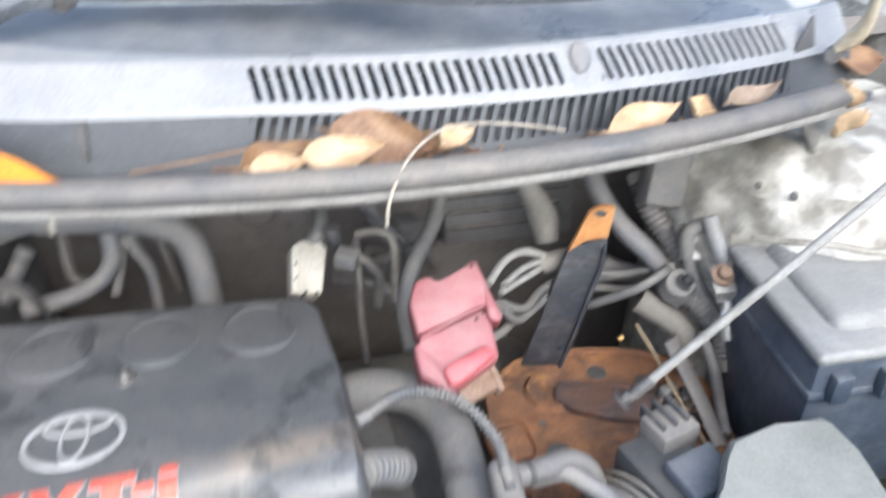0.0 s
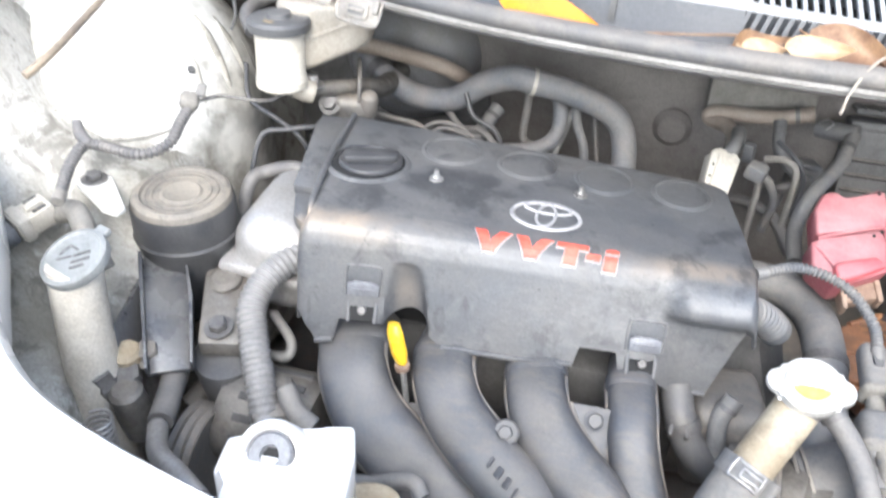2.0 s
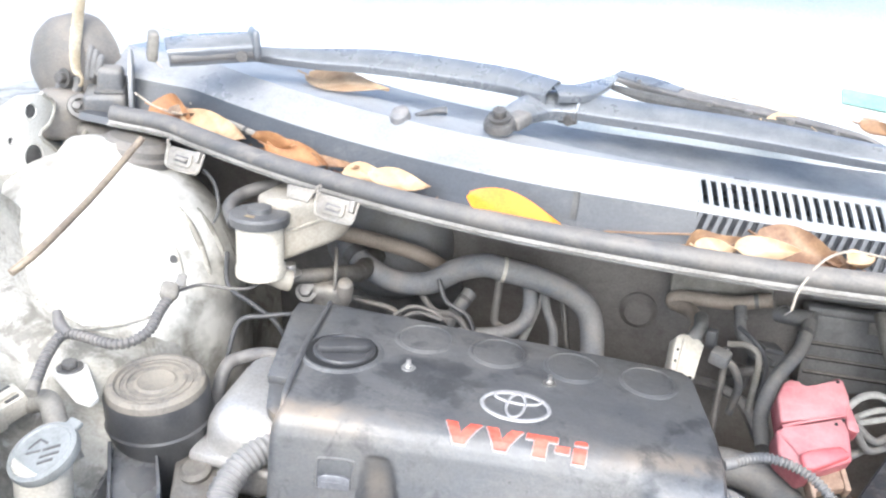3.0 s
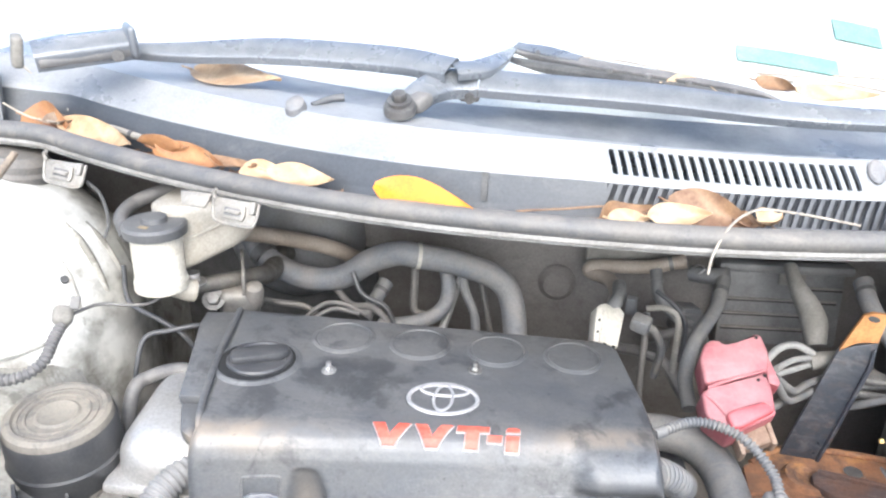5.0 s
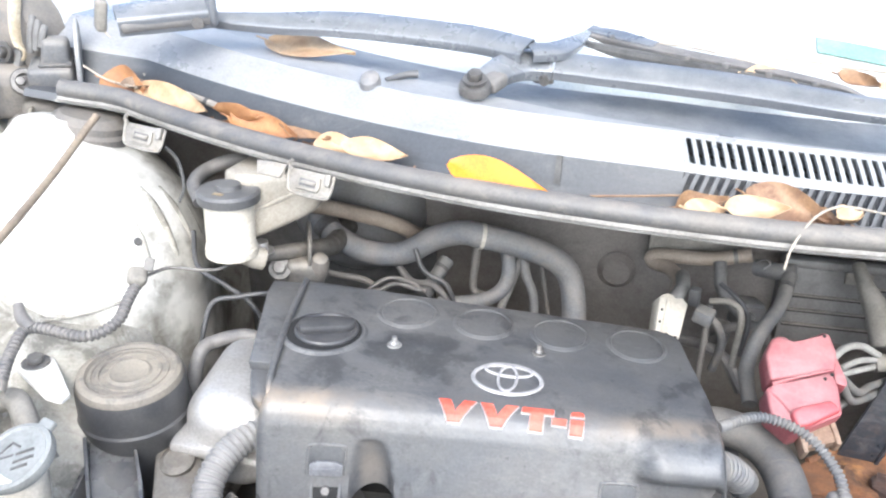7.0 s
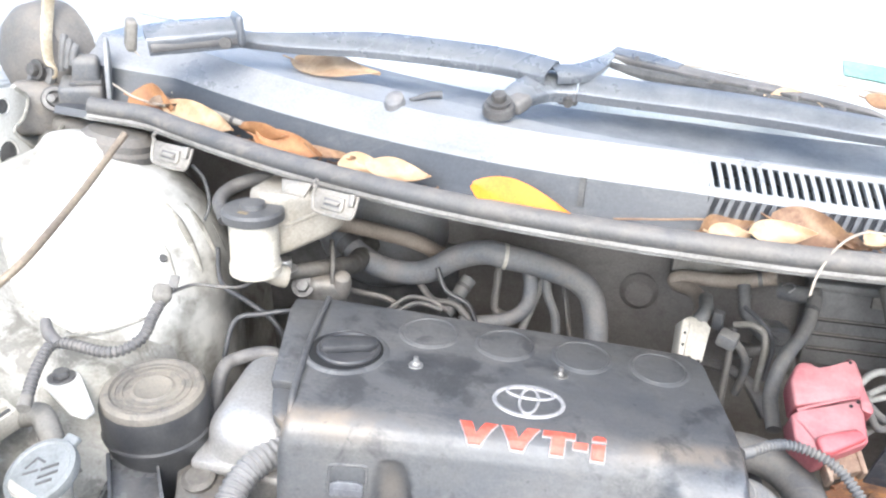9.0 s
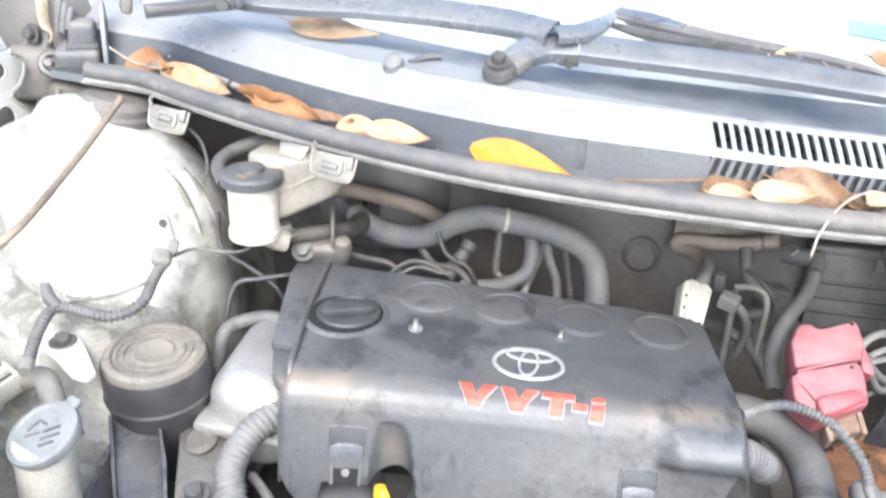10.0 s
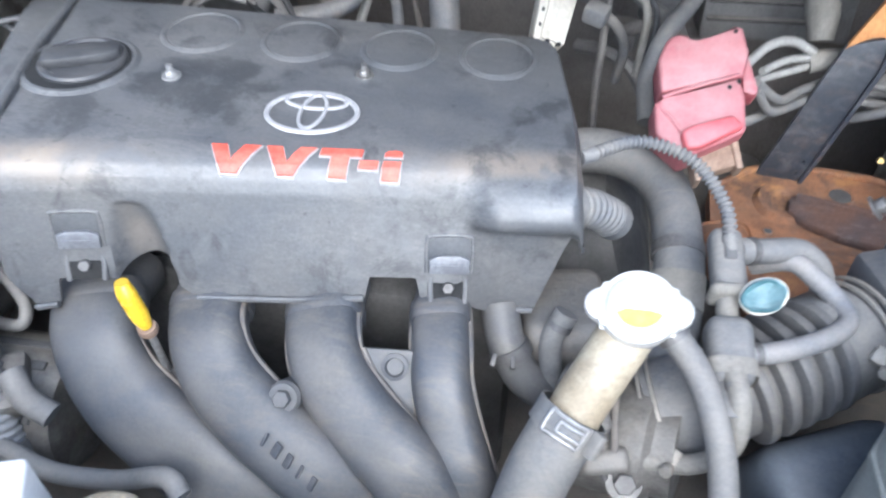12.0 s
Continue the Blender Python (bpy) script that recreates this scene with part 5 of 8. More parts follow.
piece(con, "tail", tube([conm @ Vector((0.002, 0.024, -0.010)), (0.178, 0.165, 0.790), (0.180, 0.195, 0.792)], 0.0085, 14, 6), M_EVAP)

# ---- radiator filler ----
rad = thing("radiator_filler", (0.22, -0.24, 0.66), "tan filler neck with a silver pressure cap", "radiator cap")
piece(rad, "neck", tube([(0.242, -0.212, 0.752), (0.232, -0.228, 0.735), (0.21, -0.26, 0.705), (0.19, -0.29, 0.665), (0.18, -0.31, 0.60)], [0.019, 0.0185, 0.018, 0.020, 0.021], 20, 6), M_TANK)
piece(rad, "hose", tube([(0.206, -0.266, 0.700), (0.190, -0.290, 0.668), (0.178, -0.312, 0.62), (0.17, -0.32, 0.55)], 0.0222, 20, 6), M_HOSE)
cla = Vector((0.201, -0.272, 0.692)) - Vector((0.211, -0.258, 0.708))
clq = Vector((0.2055, -0.2655, 0.6995))
clm = Matrix.Translation(clq) @ cla.to_track_quat("Z", "Y").to_matrix().to_4x4()
piece(rad, "clamp", turned([(0.0222, -0.0085), (0.0238, -0.0085), (0.0238, 0.0085), (0.0222, 0.0085)], clm, 36), M_HOSE, "dark spring clamp with a bright wire frame")
for z0, z1 in ((-0.007, 0.007), (-0.003, 0.003)):
    a0, a1 = (40, 100) if z1 > 0.005 else (40, 80)
    loop = [(w, z0) for w in range(a0, a1 + 1, 10)] + [(w, z1) for w in range(a1, a0 - 1, -10)] + [(a0, z0)]
    piece(rad, "clamp_wire", tube([clm @ Vector((0.0246 * math.cos(radians(w)), 0.0246 * math.sin(radians(w)), z)) for w, z in loop], 0.0013, 8, 3), M_CLAMP)
own = box((0.010, 0.006, 0.018), (0.0265, 0, 0), (0, 0, 0), 0.002)
own.transform(clm @ Matrix.Rotation(radians(20), 4, "Z"))
piece(rad, "clamp_ear", own, M_HOSE)
capo = []
for i in range(48):
    w = 2 * math.pi * i / 48
    e = abs(math.cos(w))
    r = 0.0245 + 0.0095 * max(0.0, (e - 0.90) / 0.10) ** 0.6
    capo.append((r * math.cos(w), r * math.sin(w)))
capm = pose(0.241, -0.219, 0.764, 20, -3, -2)
piece(rad, "pressure_cap", prism(capo, -0.004, 0.004, 0.0025, capm), M_CAP, "pale metal pressure cap with two ears")
piece(rad, "cap_top", turned([(0.0215, 0.003), (0.020, 0.0062), (0.017, 0.0072), (0.0155, 0.0066), (0, 0.0066)], capm, 32), M_CAP)
piece(rad, "cap_skirt", turned([(0.022, -0.016), (0.023, -0.003), (0.0, -0.003)], capm, 32), M_STEEL)
piece(rad, "label_plate", prism([(0.0150 * math.cos(radians(w)), 0.0150 * math.sin(radians(w))) for w in range(205, 341, 9)] + [(0.008, -0.0035), (-0.008, -0.0035)], 0.0064, 0.0072, 0, capm), M_LABEL, "yellow warning label")

# ---- battery side ----
tray = thing("battery_tray", (0.45, 0.05, 0.6), "rusty steel battery tray plate with holes", "battery tray")
piece(tray, "plate", prism([(0.335, 0.085), (0.385, 0.125), (0.50, 0.122), (0.575, 0.085), (0.57, -0.03), (0.50, -0.11), (0.38, -0.10), (0.33, -0.02)], 0.600, 0.62), M_RUST)
piece(tray, "bracket", prism([(0.406, 0.070), (0.414, 0.078), (0.440, 0.072), (0.500, 0.056), (0.556, 0.040), (0.562, 0.014), (0.548, 0.002), (0.500, 0.008), (0.448, 0.022), (0.420, 0.036), (0.404, 0.052)], 0.619, 0.630, 0.004), M_RUSTDARK, "dark scaly bracket")
piece(tray, "bracket_lip", box((0.130, 0.006, 0.012), (0.476, 0.056, 0.630), (0, 0, -13), 0.002), M_RUSTDARK)
bat = thing("car_battery", (0.66, 0.0, 0.6), "dark blue car battery with a grey lid", "battery")
piece(bat, "case", box((0.17, 0.155, 0.17), (0.66, -0.005, 0.695), (0, 0, 2), 0.006), M_BATTERY)
piece(bat, "lid", box((0.180, 0.165, 0.013), (0.66, -0.005, 0.7865), (0, 0, 2), 0.006, 3), M_BATTOP)
strap = thing("battery_bar", (0.42, 0.15, 0.6), "black steel bar with a rusty end", "bar")
sm = pose(0.424, 0.118, 0.664, -6, 9.5, -8) @ pose(0, 0, 0, 90, 0, 0)
piece(strap, "bar", prism([(-0.034, -0.06), (0.009, -0.06), (0.0155, -0.006), (0.0245, 0.090), (0.0205, 0.120), (-0.0160, 0.100)], -0.003, 0.003, 0.001, sm), M_BARPAINT)
piece(strap, "bar_lip", prism([(0.005, -0.06), (0.009, -0.06), (0.0155, -0.006), (0.0242, 0.090), (0.0205, 0.112), (0.0170, 0.108), (0.0205, 0.088), (0.0115, -0.006)], -0.003, 0.007, 0.001, sm), M_BARPAINT)
piece(strap, "rusty_end", prism([(-0.0162, 0.096), (0.000, 0.1145), (0.0205, 0.1185), (0.0195, 0.154), (0.004, 0.152), (-0.005, 0.146)], -0.0034, 0.0034, 0.001, sm), M_RUSTBRIGHT)
piece(strap, "hole", turned([(0, 0.0042), (0.006, 0.0042), (0.0064, 0.003)], sm @ Matrix.Translation((0.006, 0.145, 0)) @ Matrix.Diagonal((1, 0.55, 1, 1)), 20), M_DARK)
piece(strap, "hole", turned([(0, 0.0042), (0.006, 0.0042), (0.0064, 0.003)], sm @ Matrix.Rotation(math.pi, 4, "Y") @ Matrix.Translation((-0.006, 0.145, 0)) @ Matrix.Diagonal((1, 0.55, 1, 1)), 20), M_DARK)
rod = thing("battery_rod", (0.44, -0.045, 0.72), "bare steel hold-down rod across the battery", "rod")
piece(rod, "rod", tube([(0.439, -0.046, 0.728), (0.53, -0.042, 0.822), (0.70, -0.035, 1.0)], 0.0042, 10, 6), M_WIRE)
air = thing("air_filter_box", (0.56, -0.22, 0.5), "grey plastic air filter box", "air filter box")
airo = [(0.486, -0.122), (0.532, -0.113), (0.574, -0.108), (0.582, -0.118), (0.584, -0.150), (0.580, -0.22), (0.565, -0.33), (0.395, -0.335), (0.392, -0.262), (0.425, -0.212), (0.462, -0.168), (0.478, -0.142)]
piece(air, "box", prism(airo, 0.60, 0.742, 0.008, None, None, 3), M_AIRBOX)
piece(air, "lid", prism([(0.49 + (x - 0.49) * 0.97, -0.22 + (y + 0.22) * 0.97) for x, y in airo], 0.738, 0.752, 0.006, None, None, 3), M_AIRBOX)
maf = thing("air_flow_meter", (0.46, -0.1, 0.65), "dark grey plastic air flow meter", "sensor")
piece(maf, "body", box((0.06, 0.08, 0.06), (0.455, -0.11, 0.68), (0, 0, 20), 0.006), M_MANIFOLD)
stalk = thing("sensor_plug", (0.31, -0.16, 0.68), "grey plastic sensor plug on a hose", "connector")
piece(stalk, "plug", box((0.024, 0.056, 0.022), (0.309, -0.135, 0.73), (12, 0, 3), 0.008, 4), M_HOSE)
piece(stalk, "collar", box((0.028, 0.010, 0.026), (0.309, -0.160, 0.725), (12, 0, 3), 0.006, 3), M_TAPE)
piece(stalk, "latch", box((0.009, 0.024, 0.006), (0.309, -0.128, 0.742), (12, 0, 3), 0.002), M_MANIFOLD)
piece(stalk, "neck", tube([(0.309, -0.163, 0.722), (0.309, -0.182, 0.716)], 0.008, 12, 3), M_TAPE)
piece(stalk, "lower_plug", box((0.032, 0.05, 0.028), (0.310, -0.20, 0.71), (15, 0, 3), 0.010, 4), M_HOSE)
piece(stalk, "band", box((0.035, 0.008, 0.031), (0.310, -0.214, 0.706), (15, 0, 3), 0.010, 3), M_TAPE)
piece(stalk, "stub", tube([(0.310, -0.222, 0.703), (0.311, -0.245, 0.695)], 0.011, 14, 3), M_HOSE)
blu = thing("teal_cap", (0.335, -0.165, 0.73), "faded teal plastic cap", "cap")
blm = pose(0.328, -0.172, 0.740, 34, -26, 10) @ Matrix.Diagonal((1.1, 0.85, 0.8, 1))
own = turned([(0.012, -0.010), (0.0125, -0.004), (0.0135, -0.002), (0.0135, 0.005), (0.0120, 0.0065), (0.0100, 0.003), (0.004, 0.001), (0, 0.001)], blm, 24)
for v in own.verts:
    v.co += 0.0022 * noise.noise_vector(v.co * 110)
piece(blu, "cap", own, M_BLUE)
piece(blu, "rim", turned([(0.0130, -0.005), (0.0148, -0.004), (0.0148, -0.001), (0.0130, 0.0)], blm, 24), M_WHITE)
evap = thing("evaporator_box", (0.4, 0.28, 0.68), "ribbed black plastic box on the firewall", "box")
evm = pose(0.397, 0.300, 0.733, -8, 0, 3)
for name, size, at, bv, mt in (("body", (0.158, 0.060, 0.106), (0, 0.004, 0), 0.005, M_EVAP), ("top_ledge", (0.172, 0.030, 0.012), (0, -0.022, 0.056), 0.004, M_EVAP), ("top_deck", (0.165, 0.060, 0.008), (0.004, 0.012, 0.070), 0.003, M_EVAP), ("plate", (0.034, 0.004, 0.016), (0.010, -0.028, 0.041), 0.0015, M_TAPE)):
    own = box(size, at, (0, 0, 0), bv)
    own.transform(evm)
    piece(evap, name, own, mt)
for z, x0, x1 in ((0.030, 0.030, 0.076), (0.012, -0.074, 0.070), (-0.008, -0.074, 0.060), (-0.028, -0.074, 0.050)):
    own = box((x1 - x0, 0.006, 0.0026), ((x0 + x1) / 2, -0.0275, z), (0, 0, 0), 0.0008)
    own.transform(evm)
    piece(evap, "rib", own, M_TAPE)
    own = box((x1 - x0, 0.003, 0.0022), ((x0 + x1) / 2, -0.0265, z - 0.0026), (0, 0, 0), 0)
    own.transform(evm)
    piece(evap, "slot", own, M_GAP)
for k in range(9):
    own = box((0.003, 0.030, 0.004), (-0.07 + 0.0175 * k, -0.012, 0.0745), (0, 0, 8), 0.001)
    own.transform(evm)
    piece(evap, "grille_rib", own, M_HOSE)

# ---- wipers ----
def channel(pts, width, wall, tilt=26, n=8):
    """A pressed steel channel along the points: a crowned top that leans to the front and two side walls."""
    line = spline(pts, n)
    at = np.linspace(0, len(width) - 1, len(line))
    rows = []
    ca, sa = math.cos(radians(tilt)), math.sin(radians(tilt))
    for i, q in enumerate(line):
        d = (line[min(i + 1, len(line) - 1)] - line[max(i - 1, 0)]).normalized()
        back = Vector((-d.y, d.x, 0)).normalized()
        up = d.cross(back).normalized()
        if up.z < 0:
            up = -up
        across, normal = ca * back + sa * up, ca * up - sa * back
        w = float(np.interp(at[i], range(len(width)), width)) / 2
        k = float(np.interp(at[i], range(len(width)), wall))
        rows.append([q + a * w * across + (b * k + c * w) * normal for a, b, c in ((-1.04, -1, 0), (-1.0, -0.25, 0), (-0.95, -0.08, 0), (-0.86, 0, 0), (-0.45, 0, 0.05), (0, 0, 0.06), (0.45, 0, 0.05), (0.86, 0, 0), (0.95, -0.08, 0), (1.0, -0.25, 0), (1.04, -1, 0))])
    return sheet(rows, 0.0016)


wip = thing("wiper_arm", (-0.078, 0.103, 1.0), "grey metal wiper arm with pivot nut", "wiper", "wipers")
piece(wip, "pivot", turned([(0.018, -0.010), (0.018, -0.003), (0.0165, 0.0), (0.012, 0.001), (0.0115, 0.004), (0, 0.004)], pose(-0.080, 0.114, 1.027, 20, 0, 0), 28), M_BOLT)
piece(wip, "nut", bolt((-0.080, 0.112, 1.031), 0.0082, 0.010, (20, 0, 0)), M_BOLT)
piece(wip, "clamp", box((0.034, 0.030, 0.016), (-0.068, 0.138, 1.024), (10, 0, -24), 0.005, 3), M_RUBBER)
piece(wip, "head", channel([(-0.071, 0.136, 1.030), (-0.056, 0.165, 1.037), (-0.036, 0.186, 1.041), (-0.006, 0.193, 1.041)], [0.026, 0.034, 0.040, 0.041], [0.012, 0.013, 0.014, 0.014]), M_ARM)
piece(wip, "head_edge", channel([(-0.0075, 0.1925, 1.0425), (-0.003, 0.1925, 1.0425)], [0.043, 0.043], [0.017, 0.017]), M_ARM)
piece(wip, "hinge_pin", tube([(-0.012, 0.180, 1.024), (-0.010, 0.170, 1.021)], 0.0055, 14, 3), M_BOLT)
piece(wip, "hinge_lug", box((0.024, 0.006, 0.015), (-0.012, 0.181, 1.024), (0, 0, 0), 0.004, 3), M_BOLT)
piece(wip, "arm", channel([(-0.001, 0.193, 1.041), (0.05, 0.192, 1.039), (0.20, 0.178, 1.036), (0.326, 0.146, 1.033), (0.45, 0.148, 1.030), (0.62, 0.19, 1.03)], [0.040, 0.040, 0.038, 0.031, 0.026, 0.022], [0.011, 0.011, 0.011, 0.010, 0.009, 0.008]), M_ARM)
wip2 = thing("wiper_arm", (-0.49, 0.10, 1.0), "grey metal wiper arm with dark pivot cover and blade", "wiper", "wipers")
piece(wip2, "pivot_cover", box((0.012, 0.034, 0.034), (-0.502, 0.096, 1.070), (0, 8, 36), 0.004, 3), M_TAPE)
piece(wip2, "head", channel([(-0.490, 0.104, 1.072), (-0.462, 0.124, 1.076), (-0.408, 0.163, 1.080)], [0.038, 0.044, 0.042], [0.020, 0.021, 0.021], 18), M_ARM)
piece(wip2, "head_floor", box((0.10, 0.034, 0.012), (-0.446, 0.134, 1.060), (0, -4, 36), 0.004, 2), M_RUBBER)
piece(wip2, "head_strap", box((0.010, 0.045, 0.037), (-0.404, 0.164, 1.074), (0, -4, 36), 0.006, 3), M_ARM)
piece(wip2, "hinge_pin", tube([(-0.412, 0.150, 1.062), (-0.408, 0.138, 1.060)], 0.007, 14, 3), M_BOLT)
piece(wip2, "arm", channel([(-0.420, 0.180, 1.062), (-0.337, 0.192, 1.062), (-0.248, 0.215, 1.063), (-0.111, 0.215, 1.059), (-0.034, 0.184, 1.056)], [0.018, 0.032, 0.042, 0.040, 0.034], [0.010, 0.010, 0.010, 0.011, 0.011]), M_ARM)
piece(wip2, "hook", channel([(-0.030, 0.184, 1.0545), (0.0, 0.200, 1.0555), (0.018, 0.240, 1.058), (0.030, 0.300, 1.058)], [0.030, 0.028, 0.020, 0.009], [0.009, 0.009, 0.007, 0.005], 18), M_ARM)
frame_line = [(-0.319, 0.489, 1.060), (-0.153, 0.435, 1.056), (0.014, 0.345, 1.052), (0.114, 0.286, 1.048), (0.217, 0.232, 1.046), (0.295, 0.180, 1.044), (0.322, 0.164, 1.038)]
piece(wip2, "blade_frame", channel(frame_line, [0.010, 0.014, 0.018, 0.018, 0.014, 0.009, 0.005], [0.010, 0.012, 0.014, 0.012, 0.009, 0.006, 0.004], 20), M_RUBBER)
piece(wip2, "joint_cover", channel([(0.030, 0.340, 1.0555), (0.070, 0.316, 1.0545), (0.112, 0.290, 1.051)], [0.016, 0.020, 0.014], [0.007, 0.008, 0.006], 20), M_ARM)
piece(wip2, "joint_pin", turned([(0.003, -0.002), (0.003, 0.001), (0, 0.0014)], pose(0.060, 0.312, 1.051, 70, 0, -28), 12), M_BOLT)
rubber_line = [(-0.30, 0.48, 1.046), (-0.006, 0.335, 1.037), (0.19, 0.236, 1.034), (0.315, 0.168, 1.033)]
piece(wip2, "blade_rubber", tube(rubber_line, 0.0055, 8, 8, flat=1.3), M_DARK)
for cx, cy, cz in ((0.148, 0.263, 1.040), (0.192, 0.240, 1.039), (0.236, 0.216, 1.039), (0.280, 0.190, 1.038), (-0.06, 0.375, 1.046)):
    piece(wip2, "claw", box((0.009, 0.014, 0.013), (cx, cy, cz), (0, 0, -28), 0.002), M_RUBBER)


# ---- leaves in the gutter ----
def leaf(at, length, width, yaw, curl, tilt, roll, mat, label, seed):
    """A curled leaf blade with a midrib fold."""
    rnd = random.Random(seed)
    twist = 0.25 if mat == M_LEAFY else rnd.uniform(-0.7, 0.7)
    rows = []
    n = 14
    for i in range(n + 1):
        s = i / n
        half = width / 2 * 1.16 * math.sin(math.pi * min(1, (s * 0.97 + 0.02) ** 0.8)) ** 0.9 * (1.08 - 0.3 * s)
        row = []
        for k in np.linspace(-1, 1, 9):
            x = (s - 0.5) * length
            y = k * half * math.cos(0.6 * curl * abs(k))
            z = curl * half * k * k * 0.9 + 0.22 * length * curl * (2 * s - 1) ** 2 + (0.0008 if mat == M_LEAFY else 0.0016) * math.sin(7 * s + 3 * k + seed) + 0.0008 * abs(k)
            w = twist * (s - 0.4)
            row.append((x, y * math.cos(w) - z * math.sin(w), y * math.sin(w) + z * math.cos(w)))
        rows.append(row)
    t = thing("leaf", at, label, "leaf", "fallen leaves")
    o = part("blade", sheet(rows, 0.0006), mat, t)
    if mat != M_LEAFY:
        part("stalk", tube([(-length * 0.5, 0, 0.22 * length * curl), (-length * 0.62, 0.002 * rnd.uniform(-1, 1), 0.22 * length * curl + 0.003)], 0.0011, 6, 4), mat, t)
    t.rotation_euler = (radians(roll), radians(tilt), radians(yaw))
    return t


def in_gutter(x, dy=0.022, dz=-0.004):
    return cowl_at(x, dy, dz)


leaf((-0.034, -0.004, 0.9645), 0.106, 0.034, -13, 0.10, 6, 46, M_LEAFY, "bright orange-yellow fallen leaf on the seal", 3)
leaf((0.158, 0.006, 0.953), 0.056, 0.030, 24, 0.7, -5, 30, M_LEAF, "curled dry brown leaf", 4)
leaf((0.160, -0.006, 0.956), 0.040, 0.020, 10, 0.5, 2, 40, M_LEAFPALE, "small pale tan dry leaf", 44)
leaf((0.207, 0.0, 0.960), 0.060, 0.026, 8, 0.45, -4, 42, M_LEAFPALE, "pale tan dry leaf", 5)
leaf((0.238, 0.020, 0.959), 0.080, 0.038, -8, 0.30, 8, 50, M_LEAF, "broad dry brown leaf", 6)
leaf((0.292, 0.012, 0.955), 0.036, 0.024, 40, 0.9, 0, 10, M_LEAFPALE, "small curled tan leaf", 7)
leaf((0.275, 0.014, 0.950), 0.030, 0.018, -30, 0.9, 0, 20, M_LEAF, "small curled brown leaf", 47)
leaf((0.440, 0.024, 0.957), 0.070, 0.027, 20, 0.4, -6, 40, M_LEAFPALE, "pale dry leaf in the gutter", 8)
leaf((0.490, 0.036, 0.955), 0.036, 0.026, 60, 0.8, 0, 20, M_LEAFPALE, "small curled tan leaf", 48)
leaf((0.545, 0.052, 0.955), 0.060, 0.022, 22, 0.6, -6, 15, M_LEAFGREY, "grey-brown dry leaf in the gutter", 9)
for i, (x, ln, wd, yaw, roll, mat) in enumerate(((-0.505, 0.075, 0.040, -18, 48, M_LEAFTAN), (-0.485, 0.045, 0.024, 40, 10, M_LEAFGREY), (-0.428, 0.128, 0.032, -23, 44, M_LEAFPALE), (-0.350, 0.075, 0.034, 156, 48, M_LEAFTAN), (-0.300, 0.100, 0.032, -20, 42, M_LEAFTAN), (-0.248, 0.062, 0.016, -18, 20, M_LEAF), (-0.214, 0.050, 0.030, 28, 40, M_LEAFPALE), (-0.168, 0.075, 0.026, -8, 38, M_LEAFPALE))):
    leaf(in_gutter(x, 0.024, 0.004 + 0.004 * (i % 2)), ln, wd, yaw, 0.45, 0, roll, mat, "curled dry brown leaf in the gutter" if mat in (M_LEAF, M_LEAFTAN, M_LEAFGREY) else "pale curled dry leaf in the gutter", 20 + i)
stick = thing("dry_twig", in_gutter(-0.405, 0.040, 0.012), "grey-brown dry twig among the leaves", "twig")
a, b = in_gutter(-0.435, 0.034, 0.012), in_gutter(-0.360, 0.036, 0.010)
piece(stick, "stem", tube([a, a.lerp(b, 0.3) + Vector((0, 0, 0.002)), a.lerp(b, 0.6), b], [0.0042, 0.0036, 0.0046, 0.0032], 8, 4), M_TAPE)
piece(stick, "node", tube([a.lerp(b, 0.56), a.lerp(b, 0.62)], 0.0054, 8, 3), M_DARK, "dark knot")
leaf((-0.300, 0.212, 1.026), 0.130, 0.050, -16, 0.10, 0, 16, M_LEAFPALE, "large pale leaf under the wiper arm", 60)
leaf((0.238, 0.212, 1.030), 0.06, 0.034, -30, 0.6, 0, 35, M_LEAFPALE, "pale leaf caught under the wiper blade", 61)
leaf((0.325, 0.200, 1.042), 0.05, 0.024, -40, 0.6, 0, 25, M_LEAF, "brown leaf caught under the wiper blade", 62)
leaf((0.40, 0.235, 1.028), 0.09, 0.028, -6, 0.4, 0, 30, M_LEAFPALE, "pale leaf lying on the windscreen edge", 63)
leaf((-0.10, 0.50, 1.09), 0.05, 0.03, 20, 0.5, 0, 30, M_LEAF, "brown leaf on the windscreen", 64)
leaf((0.06, 0.46, 1.10), 0.05, 0.03, -20, 0.5, 0, 30, M_LEAFPALE, "tan leaf on the windscreen", 65)
leaf((0.630, 0.056, 0.945), 0.040, 0.027, 60, 0.5, 55, 20, M_LEAFPALE, "tan leaf stuck at the end of the seal", 66)
leaf((0.645, 0.056, 0.918), 0.040, 0.026, 110, 0.5, 55, 25, M_LEAFPALE, "tan leaf hanging below the seal end", 67)
leaf((0.688, 0.135, 0.945), 0.07, 0.035, 20, 0.4, 10, 35, M_LEAF, "brown leaf behind the hinge plate", 68)


